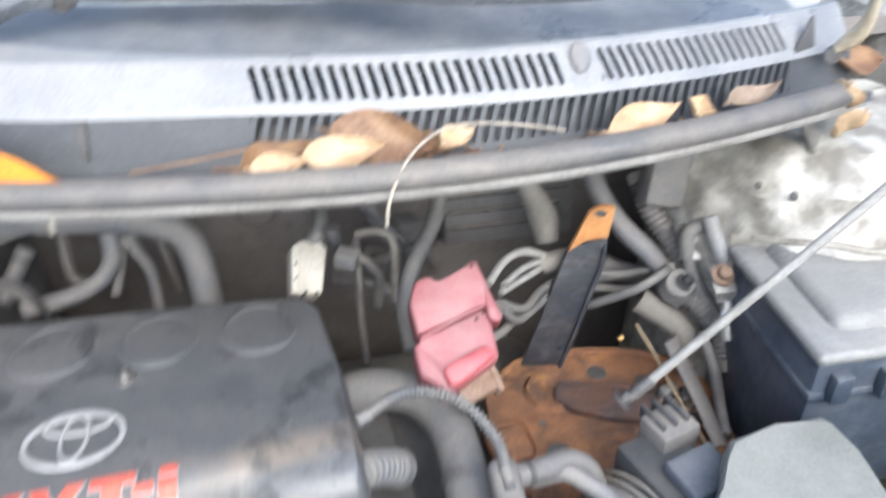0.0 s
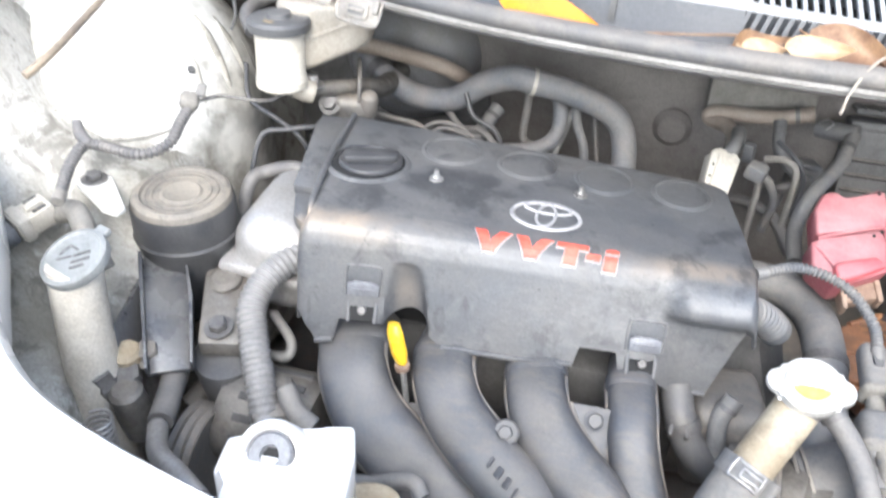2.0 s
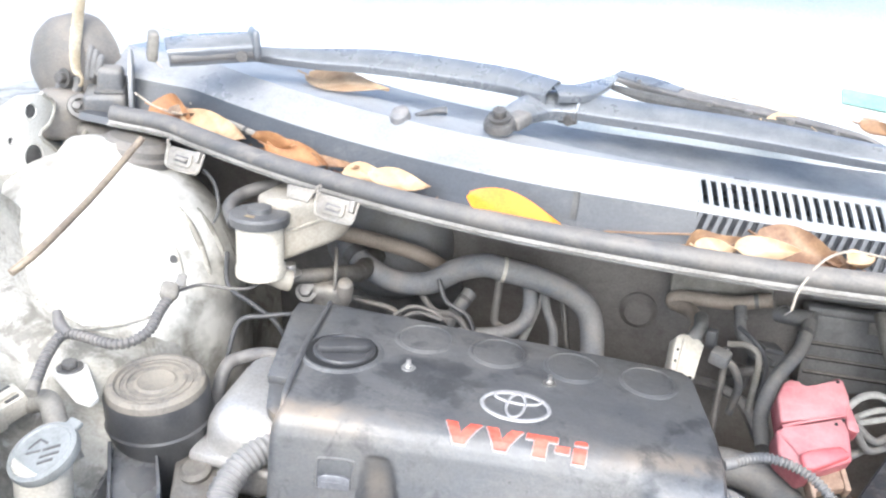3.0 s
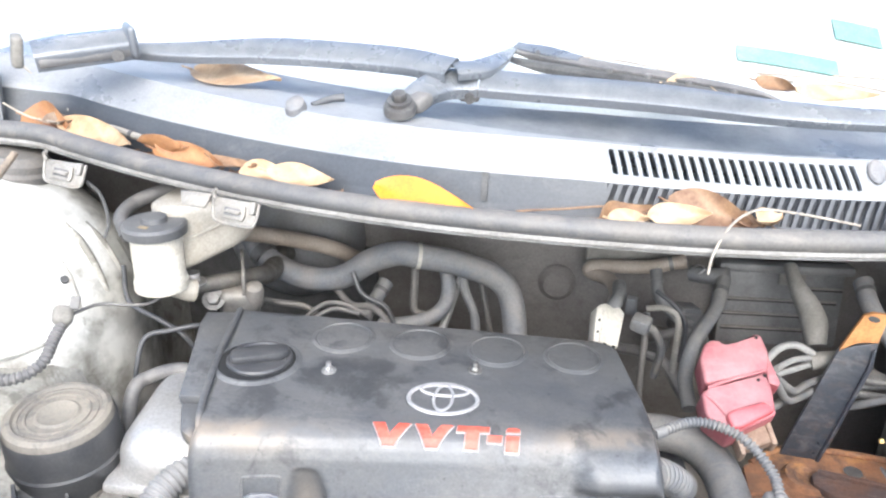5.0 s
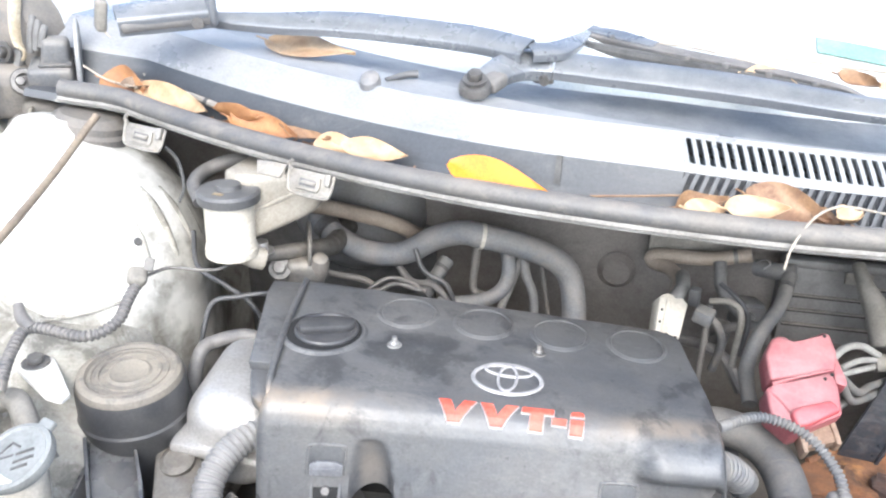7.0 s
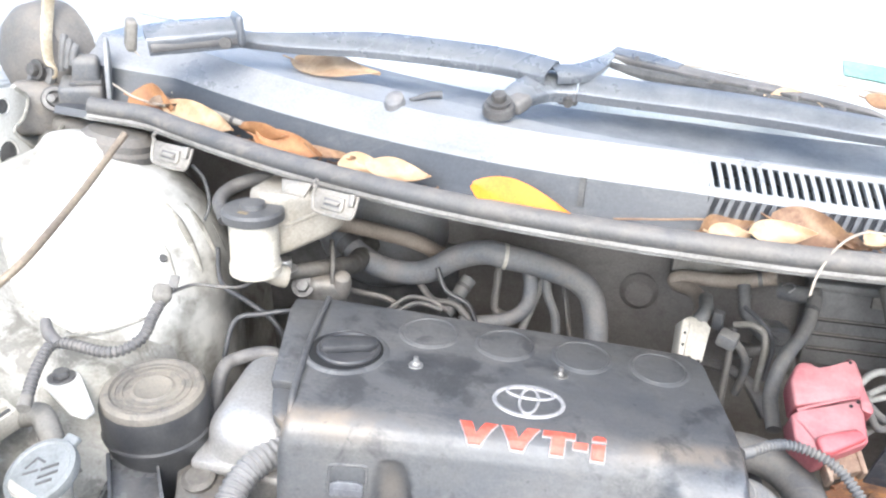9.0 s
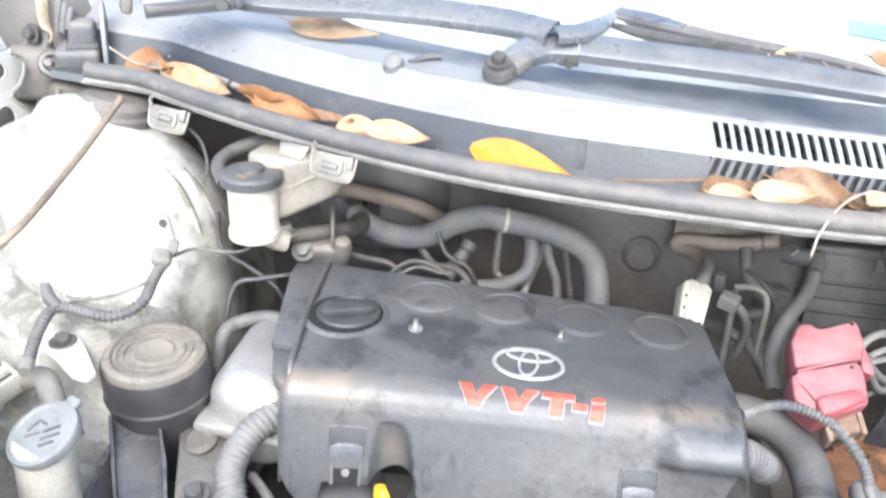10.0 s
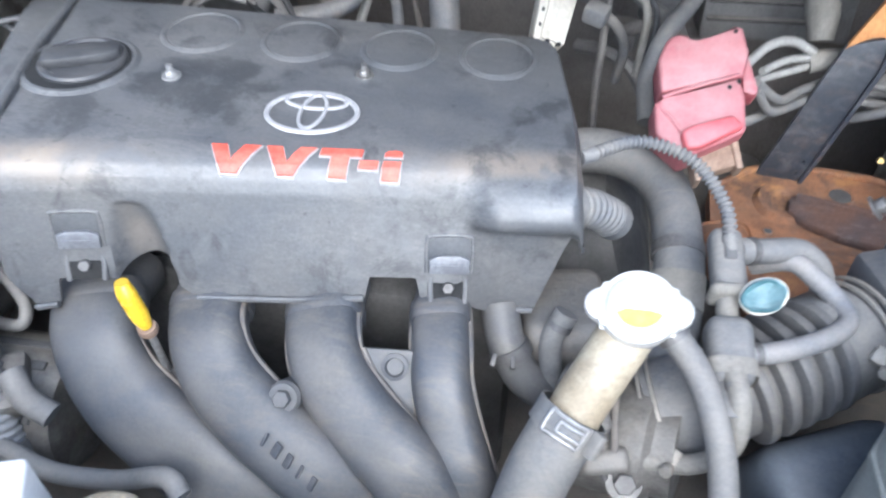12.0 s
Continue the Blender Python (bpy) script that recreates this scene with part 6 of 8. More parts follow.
# name, label, category, material, corrugation pitch, radius, path
RUNS = [
    ("heater_pipe", "slim brown-grey pipe under the cowl", "pipe", M_PIPE, 0, 0.0104, [(-0.307, 0.17, 0.838), (-0.265, 0.19, 0.828), (-0.194, 0.21, 0.809), (-0.161, 0.24, 0.78)]),
    ("metal_pipe", "thin dull metal pipe behind the engine", "pipe", M_GRIME, 0, 0.0051, [(-0.077, 0.2, 0.81), (-0.078, 0.2, 0.773), (-0.078, 0.195, 0.736), (-0.061, 0.19, 0.73)]),
    ("metal_pipe", "pale thin metal pipe behind the engine", "pipe", M_WIRE, 0, 0.0052, [(-0.011, 0.22, 0.79), (-0.023, 0.215, 0.766), (-0.034, 0.21, 0.729), (-0.042, 0.2, 0.704)]),
    ("rubber_hose", "grey rubber hose curling behind the engine", "hose", M_HOSELIGHT, 0, 0.0095, [(-0.05, 0.23, 0.804), (-0.036, 0.21, 0.775), (-0.037, 0.19, 0.748), (-0.062, 0.17, 0.734), (-0.116, 0.15, 0.731)]),
    ("metal_pipe", "thin dull metal pipe by the firewall", "pipe", M_GRIME, 0, 0.0038, [(0.004, 0.23, 0.779), (0.013, 0.22, 0.736), (0.023, 0.21, 0.696)]),
    ("rubber_hose", "short blue-grey rubber stub hose", "hose", M_HOSE, 0, 0.0095, [(-0.117, 0.2, 0.767), (-0.127, 0.18, 0.751), (-0.137, 0.16, 0.735)]),
    ("wiring_loom", "thin black wires behind the engine", "wire", M_RUBBER, 0, 0.0028, [(-0.208, 0.13, 0.743), (-0.181, 0.14, 0.763), (-0.153, 0.145, 0.76), (-0.13, 0.14, 0.751)]),
    ("wiring_loom", "thin black wires behind the engine", "wire", M_RUBBER, 0, 0.0028, [(-0.197, 0.12, 0.746), (-0.168, 0.13, 0.762), (-0.135, 0.13, 0.758)]),
    ("rubber_hose", "dark rubber hose under the reservoir", "hose", M_RUBBER, 0, 0.0081, [(-0.367, 0.03, 0.889), (-0.383, 0.05, 0.9), (-0.38, 0.08, 0.907), (-0.353, 0.1, 0.914), (-0.326, 0.12, 0.903)]),
    ("wiring_loom", "thin black cable beside the engine", "wire", M_BLACK, 0, 0.0029, [(-0.352, -0.04, 0.700), (-0.348, -0.025, 0.755), (-0.341, -0.010, 0.785), (-0.315, 0.0, 0.791), (-0.285, 0.015, 0.792), (-0.262, 0.04, 0.775), (-0.25, 0.06, 0.72)]),
    ("wiring_loom", "thin black cable beside the engine", "wire", M_BLACK, 0, 0.003, [(-0.395, 0.06, 0.835), (-0.377, 0.03, 0.806), (-0.338, 0.02, 0.791), (-0.303, 0.015, 0.770), (-0.285, 0.03, 0.70)]),
    ("rubber_hose", "dusty rubber hose beside the timing cover", "hose", M_RUBBER, 0, 0.0078, [(-0.338, -0.085, 0.665), (-0.342, -0.07, 0.705), (-0.341, -0.05, 0.742), (-0.331, -0.03, 0.748), (-0.294, -0.02, 0.755), (-0.265, -0.02, 0.735)]),
    ("rubber_hose", "thick grey rubber hose on the firewall", "hose", M_PIPE, 0, 0.0092, [(0.263, 0.25, 0.806), (0.218, 0.25, 0.794), (0.154, 0.26, 0.786), (0.148, 0.26, 0.776), (0.169, 0.24, 0.778), (0.178, 0.21, 0.777), (0.175, 0.18, 0.772)]),
    ("rubber_hose", "grey rubber hose curling to the firewall box", "hose", M_EVAP, 0, 0.0075, [(0.229, 0.24, 0.792), (0.233, 0.22, 0.769), (0.253, 0.21, 0.748), (0.274, 0.2, 0.739)]),
    ("rubber_hose", "grey rubber hose behind the red cover", "hose", M_HOSE, 0, 0.0085, [(0.309, 0.22, 0.796), (0.296, 0.18, 0.776), (0.268, 0.13, 0.758), (0.256, 0.1, 0.729), (0.258, 0.06, 0.709)]),
    ("wrapped_loom", "thick tape-wrapped wiring loom", "wire", M_TAPE, 0, [0.008, 0.009, 0.014, 0.0165, 0.012], [(0.393, 0.25, 0.809), (0.399, 0.22, 0.793), (0.416, 0.2, 0.765), (0.42, 0.18, 0.737)]),
    ("wrapped_loom", "tape-wrapped wiring loom joint", "wire", M_TAPE, 0, 0.0105, [(0.448, 0.15, 0.738), (0.423, 0.15, 0.735), (0.407, 0.15, 0.731)]),
    ("battery_cable", "pale grey battery cable", "cable", M_WIRE, 0, 0.0036, [(0.409, 0.15, 0.736), (0.381, 0.13, 0.743), (0.354, 0.1, 0.747)]),
    ("battery_cable", "pale grey battery cable", "cable", M_WIRE, 0, 0.0036, [(0.411, 0.15, 0.729), (0.383, 0.13, 0.73), (0.352, 0.1, 0.738)]),
    ("battery_cable", "pale grey battery cable", "cable", M_WIRE, 0, 0.0043, [(0.408, 0.15, 0.742), (0.383, 0.14, 0.757), (0.359, 0.12, 0.762), (0.337, 0.09, 0.759)]),
    ("battery_cable", "black looped battery cable", "cable", M_HOSE, 0, 0.0043, [(0.341, 0.05, 0.759), (0.363, 0.07, 0.726), (0.393, 0.11, 0.708), (0.425, 0.145, 0.7), (0.473, 0.155, 0.700), (0.515, 0.14, 0.712), (0.540, 0.12, 0.725)]),
    ("battery_cable", "black looped battery cable", "cable", M_HOSE, 0, 0.0043, [(0.339, 0.05, 0.766), (0.371, 0.08, 0.732), (0.401, 0.125, 0.716), (0.443, 0.155, 0.712), (0.490, 0.14, 0.716), (0.530, 0.12, 0.735)]),
    ("battery_cable", "black looped battery cable", "cable", M_HOSE, 0, 0.0047, [(0.305, 0.035, 0.730), (0.343, 0.06, 0.72), (0.374, 0.10, 0.71), (0.421, 0.145, 0.697), (0.47, 0.148, 0.693), (0.505, 0.12, 0.711), (0.528, 0.1, 0.752)]),
    ("battery_cable", "grey battery cable with a frayed red core", "cable", M_HOSE, 0, 0.0049, [(0.444, 0.14, 0.675), (0.464, 0.12, 0.697), (0.496, 0.1, 0.727), (0.523, 0.1, 0.746)]),
    ("wiring_loom", "dark wire hanging below the connector", "wire", M_RUBBER, 0, 0.0042, [(0.214, 0.17, 0.769), (0.214, 0.16, 0.736), (0.213, 0.15, 0.684), (0.216, 0.14, 0.60)]),
    ("coolant_hose", "thick grey rubber hose down from the cowl", "hose", M_HOSELIGHT, 0, 0.011, [(0.473, 0.22, 0.805), (0.475, 0.19, 0.79), (0.493, 0.16, 0.765), (0.52, 0.13, 0.743), (0.532, 0.1, 0.73)]),
    ("coolant_hose", "thick grey rubber hose behind the steel bar", "hose", M_HOSELIGHT, 0, 0.0115, [(0.479, 0.19, 0.7), (0.506, 0.17, 0.696), (0.531, 0.15, 0.701), (0.537, 0.12, 0.711)]),
    ("corrugated_hose", "dark corrugated conduit beside the tower", "hose", M_RUBBER, 0.006, 0.0123, [(0.517, 0.19, 0.807), (0.522, 0.16, 0.783), (0.539, 0.13, 0.759), (0.557, 0.1, 0.728)]),
    ("corrugated_hose", "dark corrugated conduit to the battery", "hose", M_RUBBER, 0.006, 0.0104, [(0.532, 0.1, 0.73), (0.554, 0.08, 0.714), (0.571, 0.06, 0.691), (0.578, 0.04, 0.661)]),
    ("wiring_loom", "bundle of taped cables by the battery", "wire", M_TAPE, 0, 0.0135, [(0.503, 0.11, 0.704), (0.536, 0.09, 0.685), (0.551, 0.06, 0.67)]),
    ("wiring_loom", "dark taped cable by the battery", "wire", M_RUBBER, 0, 0.0078, [(0.542, 0.13, 0.78), (0.545, 0.11, 0.765), (0.551, 0.09, 0.736), (0.57, 0.07, 0.705)]),
    ("wiring_loom", "thin dark cable by the battery tray", "wire", M_RUBBER, 0, 0.006, [(0.547, 0.05, 0.703), (0.557, 0.03, 0.674), (0.563, 0.01, 0.637), (0.557, -0.02, 0.629)]),
    ("earth_cable", "white earth cable end with a bolt", "cable", M_CONDUIT, 0, 0.0088, [(0.557, 0.1, 0.808), (0.563, 0.085, 0.787), (0.572, 0.075, 0.766), (0.581, 0.07, 0.751)]),
    ("earth_cable", "grey cable loop with steel lug", "cable", M_HOSE, 0, 0.0077, [(0.542, 0.1, 0.762), (0.541, 0.105, 0.786), (0.556, 0.105, 0.795), (0.568, 0.1, 0.783)]),
    ("throttle_cable", "thin brass-coloured cable rod", "rod", M_RODTAN, 0, 0.0018, [(0.491, 0.08, 0.696), (0.503, 0.05, 0.678), (0.517, 0.0, 0.654), (0.537, -0.03, 0.623)]),
    ("flat_strip", "flat grey-brown rubber strip", "strip", M_RUBBER, 0, 0.0101, [(0.515, 0.05, 0.699), (0.53, 0.03, 0.67), (0.543, 0.0, 0.642), (0.548, -0.03, 0.626)]),
    ("rubber_hose", "bent rubber breather hose over the rusty tray", "hose", M_HOSE, 0, 0.0096, [(0.319, -0.12, 0.73), (0.342, -0.11, 0.724), (0.367, -0.1, 0.718), (0.385, -0.1, 0.704), (0.393, -0.11, 0.686)]),
    ("rubber_hose", "pale grey rubber hose around the intake duct", "hose", M_HOSELIGHT, 0, 0.0076, [(0.318, -0.2, 0.708), (0.346, -0.19, 0.706), (0.38, -0.17, 0.702), (0.399, -0.15, 0.7), (0.394, -0.13, 0.702), (0.377, -0.12, 0.712), (0.361, -0.11, 0.716), (0.338, -0.1, 0.699)]),
    ("rubber_hose", "tan rubber hose looping under the filler neck", "hose", M_TAPE, 0, 0.0074, [(0.311, -0.22, 0.714), (0.315, -0.24, 0.705), (0.316, -0.25, 0.674), (0.298, -0.25, 0.648), (0.268, -0.25, 0.644), (0.232, -0.25, 0.649)]),
    ("rubber_hose", "short grey hose beside the thermostat", "hose", M_HOSE, 0, 0.0088, [(0.2, -0.16, 0.682), (0.192, -0.17, 0.665), (0.195, -0.18, 0.637), (0.203, -0.19, 0.608)]),
    ("fuel_pipe", "grey plastic pipe in front of the manifold", "pipe", M_HOSE, 0, 0.0075, [(-0.202, -0.3, 0.621), (-0.159, -0.31, 0.614), (-0.105, -0.315, 0.625), (-0.058, -0.32, 0.651), (-0.043, -0.33, 0.646)]),
    ("wiring_loom", "taped wiring loom lying on the strut tower", "wire", M_RUBBER, 0.0052, 0.0060, [(-0.448, -0.222, 0.79), (-0.464, -0.177, 0.805), (-0.463, -0.147, 0.812), (-0.406, -0.148, 0.812), (-0.385, -0.126, 0.818), (-0.387, -0.096, 0.83), (-0.387, -0.071, 0.84)]),
    ("wiring_loom", "thin black wire from the strut tower", "wire", M_RUBBER, 0, 0.0019, [(-0.387, -0.071, 0.84), (-0.381, -0.025, 0.83), (-0.354, -0.012, 0.825), (-0.335, 0.003, 0.822), (-0.322, 0.02, 0.83)]),
    ("prop_rod", "rusty thin steel rod beside the strut tower", "rod", M_RODRUST, 0, 0.0039, [(-0.46, 0.001, 0.985), (-0.464, -0.019, 0.972), (-0.457, -0.087, 0.95), (-0.441, -0.189, 0.93), (-0.45, -0.223, 0.915)]),
    ("ac_pipe", "grimy metal refrigerant pipe", "pipe", M_GRIME, 0, 0.0108, [(-0.298, -0.101, 0.6), (-0.299, -0.16, 0.6), (-0.309, -0.199, 0.6), (-0.325, -0.241, 0.58)]),
    ("ac_hose", "grimy rubber refrigerant hose", "hose", M_RUBBER, 0, 0.0121, [(-0.326, -0.247, 0.64), (-0.31, -0.288, 0.64), (-0.299, -0.32, 0.64)]),
    ("ac_pipe", "bare aluminium refrigerant pipe", "pipe", M_ALU, 0, 0.0094, [(-0.298, -0.326, 0.64), (-0.274, -0.36, 0.65), (-0.241, -0.382, 0.66), (-0.209, -0.4, 0.66)]),
    ("wiring_loom", "small grey wires beside the conduit", "wire", M_HOSE, 0, 0.0052, [(-0.262, -0.202, 0.64), (-0.226, -0.21, 0.65), (-0.226, -0.196, 0.66), (-0.255, -0.174, 0.67)]),
]

# ---- hoses, pipes and cables ----
for name, label, category, mat, ribs, r, pts in RUNS:
    t = thing(name, pts[len(pts) // 2], label, category)
    flat = 0.35 if name == "flat_strip" else 1.0
    thin = min(r) if isinstance(r, list) else r
    piece(t, "run", tube(pts, r, 12 if thin < 0.006 else 16, 10, ribs, 0.0016, flat), mat)
    if ribs:
        for q, d in ((Vector(pts[0]), Vector(pts[1]) - Vector(pts[0])), (Vector(pts[-1]), Vector(pts[-2]) - Vector(pts[-1]))):
            piece(t, "cuff", tube([q - d.normalized() * 0.002, q + d.normalized() * 0.010], thin * 1.06, 16, 2), M_TAPE)
    if category == "hose" and not ribs and thin > 0.006:
        q, d = Vector(pts[0]), Vector(pts[1]) - Vector(pts[0])
        piece(t, "clip", tube([q + d * 0.30, q + d * 0.30 + d.normalized() * 0.005], thin * 1.10, 16, 2), M_BOLT)
        piece(t, "end_sleeve", tube([q - d.normalized() * 0.003, q + d.normalized() * 0.006], thin * 1.06, 16, 2), mat)
knot = thing("loom_clip", (-0.389, -0.074, 0.842), "grey tape knot holding a loom to the strut tower", "clip")
piece(knot, "knot", box((0.020, 0.022, 0.014), (-0.389, -0.074, 0.843), (20, 15, 30), 0.006, 3), M_TAPE)
piece(knot, "tag", box((0.010, 0.016, 0.004), (-0.383, -0.060, 0.850), (30, 10, 20), 0.0015), M_HOSE)
fork = thing("wiring_loom", (-0.475, -0.150, 0.815), "short taped branch of the loom on the inner fender", "wire")
piece(fork, "run", tube([(-0.462, -0.148, 0.812), (-0.476, -0.142, 0.818), (-0.486, -0.132, 0.826)], [0.006, 0.0065, 0.005], 12, 6), M_RUBBER)
made = {o.name: o for o in scene.objects}
piece(made["heater_hose"], "painted_band", tube([(-0.069, 0.1592, 0.8283), (-0.0645, 0.1605, 0.8275)], 0.0162, 20, 3), M_WHITE, "pale painted band")
piece(made["heater_hose"], "clamp", tube([(-0.283, 0.201, 0.799), (-0.272, 0.194, 0.794)], 0.0175, 20, 3), M_BOLT)
piece(made["radiator_hose"], "sleeve", tube([(0.2862, -0.10, 0.678), (0.285, -0.125, 0.664)], 0.0222, 20, 4), M_TAPE, "tan sleeve")
piece(made["radiator_hose"], "clamp", tube([(0.2858, -0.075, 0.6862), (0.2860, -0.085, 0.6832)], 0.0215, 20, 3), M_BOLT)

# ---- behind the engine ----
boost = thing("brake_booster", (-0.24, 0.29, 0.78), "dark round brake booster on the firewall", "brake booster")
piece(boost, "drum", turned([(0.0, 0.07), (0.03, 0.068), (0.07, 0.055), (0.09, 0.035), (0.098, 0.015), (0.10, 0.0), (0.098, -0.03)], pose(-0.265, 0.31, 0.79, 90, 0, 0), 40), M_BOOST)
mc = thing("master_cylinder", (-0.28, 0.06, 0.80), "grimy metal brake master cylinder", "master cylinder")
piece(mc, "body", tube([(-0.318, 0.020, 0.828), (-0.295, 0.045, 0.826), (-0.258, 0.09, 0.818), (-0.255, 0.15, 0.795), (-0.265, 0.25, 0.78)], [0.007, 0.008, 0.010, 0.013, 0.015], 16, 6), M_ALUGRIME)
mcm = Matrix.Translation((-0.262, 0.084, 0.822)) @ Vector((1.0, 0.42, -0.05)).to_track_quat("Z", "Y").to_matrix().to_4x4()
piece(mc, "flange", turned([(0.012, -0.002), (0.030, -0.002), (0.031, 0.0), (0.030, 0.002), (0.012, 0.002)], mcm, 32), M_ALUGRIME)
piece(mc, "pipe", tube([(-0.285, 0.06, 0.812), (-0.30, 0.075, 0.79), (-0.29, 0.10, 0.765), (-0.25, 0.12, 0.745), (-0.21, 0.11, 0.70)], 0.004, 8, 6), M_GRIME)
piece(mc, "pipe", tube([(-0.262, 0.09, 0.806), (-0.27, 0.11, 0.78), (-0.245, 0.14, 0.76), (-0.20, 0.15, 0.745), (-0.17, 0.12, 0.70)], 0.004, 8, 6), M_GRIME)
piece(mc, "mount_block", box((0.046, 0.05, 0.042), (-0.266, 0.080, 0.797), (8, 0, 20), 0.010, 3), M_ALUGRIME)
piece(mc, "clamp_bolt", bolt((-0.285, 0.050, 0.806), 0.008, 0.010, (50, 0, 15)), M_BOLT)
piece(mc, "valve", turned([(0.010, -0.02), (0.011, 0.0), (0.009, 0.008), (0.006, 0.010), (0, 0.011)], pose(-0.242, 0.066, 0.812, 20, 10, 0), 18), M_GRIME)
piece(mc, "union", bolt((-0.30, 0.035, 0.834), 0.009, 0.012), M_ALU)
back = thing("exhaust_shield", (-0.08, 0.13, 0.6), "dark sooty heat shield behind the engine", "heat shield")
piece(back, "plate", sheet([[(x, 0.10 + 0.10 * k + 0.008 * math.sin(40 * x), 0.70 - 0.10 * k) for x in np.linspace(-0.30, 0.14, 30)] for k in (0, 0.3, 0.6, 1.0)], 0.003), M_GRIME)
plate = thing("firewall_plate", (0.20, 0.29, 0.79), "grey dusty plate high on the firewall", "plate")
piece(plate, "plate", box((0.13, 0.02, 0.06), (0.205, 0.285, 0.815), (-8, 0, 2), 0.004), M_TAPE)
clip3 = thing("hose_joint", (0.30, 0.235, 0.80), "grey plastic hose joint with a wire clip", "hose joint")
piece(clip3, "elbow", tube([(0.275, 0.25, 0.79), (0.295, 0.235, 0.795), (0.315, 0.225, 0.80)], 0.011, 14, 6), M_HOSE)
piece(clip3, "wire_clip", tube([(0.272, 0.238, 0.802), (0.280, 0.232, 0.810), (0.287, 0.234, 0.804), (0.280, 0.230, 0.798)], 0.0012, 6, 5), M_STEEL)
plug2 = thing("small_connector", (0.205, 0.135, 0.77), "small grey wiring connector beside the engine", "connector")
piece(plug2, "shell", box((0.022, 0.018, 0.018), (0.203, 0.128, 0.776), (10, 10, -20), 0.003), M_HOSE)
piece(plug2, "ear", box((0.012, 0.010, 0.024), (0.192, 0.15, 0.788), (10, 0, -20), 0.002), M_PLASTIC)
rel = thing("relay_box", (0.26, 0.21, 0.72), "black relay block by the firewall", "relay block")
piece(rel, "block", box((0.034, 0.030, 0.034), (0.270, 0.225, 0.735), (0, 12, 24), 0.005, 3), M_RUBBER)
piece(rel, "lower", box((0.030, 0.030, 0.022), (0.236, 0.205, 0.715), (10, 0, -15), 0.004, 3), M_RUBBER)
piece(rel, "lid", box((0.028, 0.024, 0.006), (0.271, 0.222, 0.754), (0, 12, 24), 0.002), M_HOSE)
for r, mt, pts in (
    (0.0065, M_RUBBER, [(0.222, 0.200, 0.715), (0.240, 0.180, 0.735), (0.262, 0.175, 0.745), (0.285, 0.19, 0.735), (0.300, 0.21, 0.70)]),
    (0.0050, M_HOSE, [(0.205, 0.155, 0.765), (0.222, 0.150, 0.755), (0.235, 0.160, 0.725), (0.232, 0.170, 0.680)]),
    (0.0040, M_TAPE, [(0.214, 0.175, 0.772), (0.238, 0.170, 0.776), (0.252, 0.165, 0.760), (0.250, 0.150, 0.70)]),
    (0.0075, M_RUBBER, [(0.190, 0.20, 0.70), (0.215, 0.185, 0.705), (0.245, 0.175, 0.695), (0.27, 0.16, 0.66)]),
    (0.0030, M_BLACK, [(0.225, 0.19, 0.79), (0.245, 0.175, 0.780), (0.262, 0.17, 0.755), (0.258, 0.16, 0.71)]),
    (0.0060, M_HOSE, [(-0.02, 0.215, 0.80), (-0.012, 0.20, 0.765), (0.002, 0.19, 0.735), (0.006, 0.17, 0.69)]),
    (0.0032, M_BLACK, [(-0.150, 0.16, 0.80), (-0.135, 0.15, 0.775), (-0.105, 0.145, 0.762), (-0.09, 0.14, 0.73)]),
    (0.0045, M_RUBBER, [(-0.180, 0.19, 0.76), (-0.155, 0.17, 0.748), (-0.125, 0.16, 0.752), (-0.10, 0.15, 0.735)]),
):
    t = thing("wiring_loom", pts[1], "dusty dark cable among the clutter at the firewall", "wire")
    piece(t, "run", tube(pts, r, 10, 6), mt)
trans = thing("gearbox", (0.28, 0.08, 0.45), "dark grimy gearbox beside the engine", "gearbox")
own = box((0.30, 0.26, 0.14), (0.28, 0.10, 0.50), (0, 0, 4), 0.03, 4)
piece(trans, "housing", own, M_GRIME)
piece(trans, "bell", turned([(0.10, -0.06), (0.105, 0.0), (0.09, 0.04), (0.05, 0.06), (0, 0.06)], pose(0.22, 0.05, 0.57, 0, 70, 0), 32), M_DARK)
therm = thing("thermostat_housing", (0.175, -0.16, 0.62), "grey thermostat housing with a clip", "thermostat")
piece(therm, "outlet", tube([(0.150, -0.150, 0.674), (0.157, -0.170, 0.660), (0.170, -0.182, 0.638), (0.190, -0.186, 0.620), (0.215, -0.18, 0.60)], 0.0150, 20, 6), M_DUCT)
piece(therm, "clamp", tube([(0.1600, -0.174, 0.656), (0.1650, -0.178, 0.648)], 0.0166, 20, 3), M_BOLT, "dull spring clamp")
for k in (-1, 1):
    piece(therm, "clamp_ear", box((0.004, 0.010, 0.010), (0.158 + 0.007 * k, -0.190, 0.656), (30, 0, 10 * k), 0.001), M_BOLT)
piece(therm, "body", box((0.07, 0.08, 0.10), (0.20, -0.13, 0.62), (0, 0, 10), 0.015, 3), M_GRIME)
thr = thing("throttle_unit", (0.24, -0.22, 0.58), "cast grey throttle body with ribs", "throttle body")
piece(thr, "body", turned([(0.045, -0.04), (0.045, 0.03), (0.038, 0.035), (0.038, 0.05), (0, 0.05)], pose(0.245, -0.215, 0.62, 0, 80, -15), 32), M_ALUGRIME)
for k in range(2):
    piece(thr, "hoop", tube([(0.232 + 0.009 * k, -0.200, 0.672), (0.230 + 0.009 * k, -0.228, 0.676), (0.232 + 0.009 * k, -0.252, 0.660), (0.238 + 0.009 * k, -0.262, 0.632)], 0.0028, 8, 6), M_RIB)
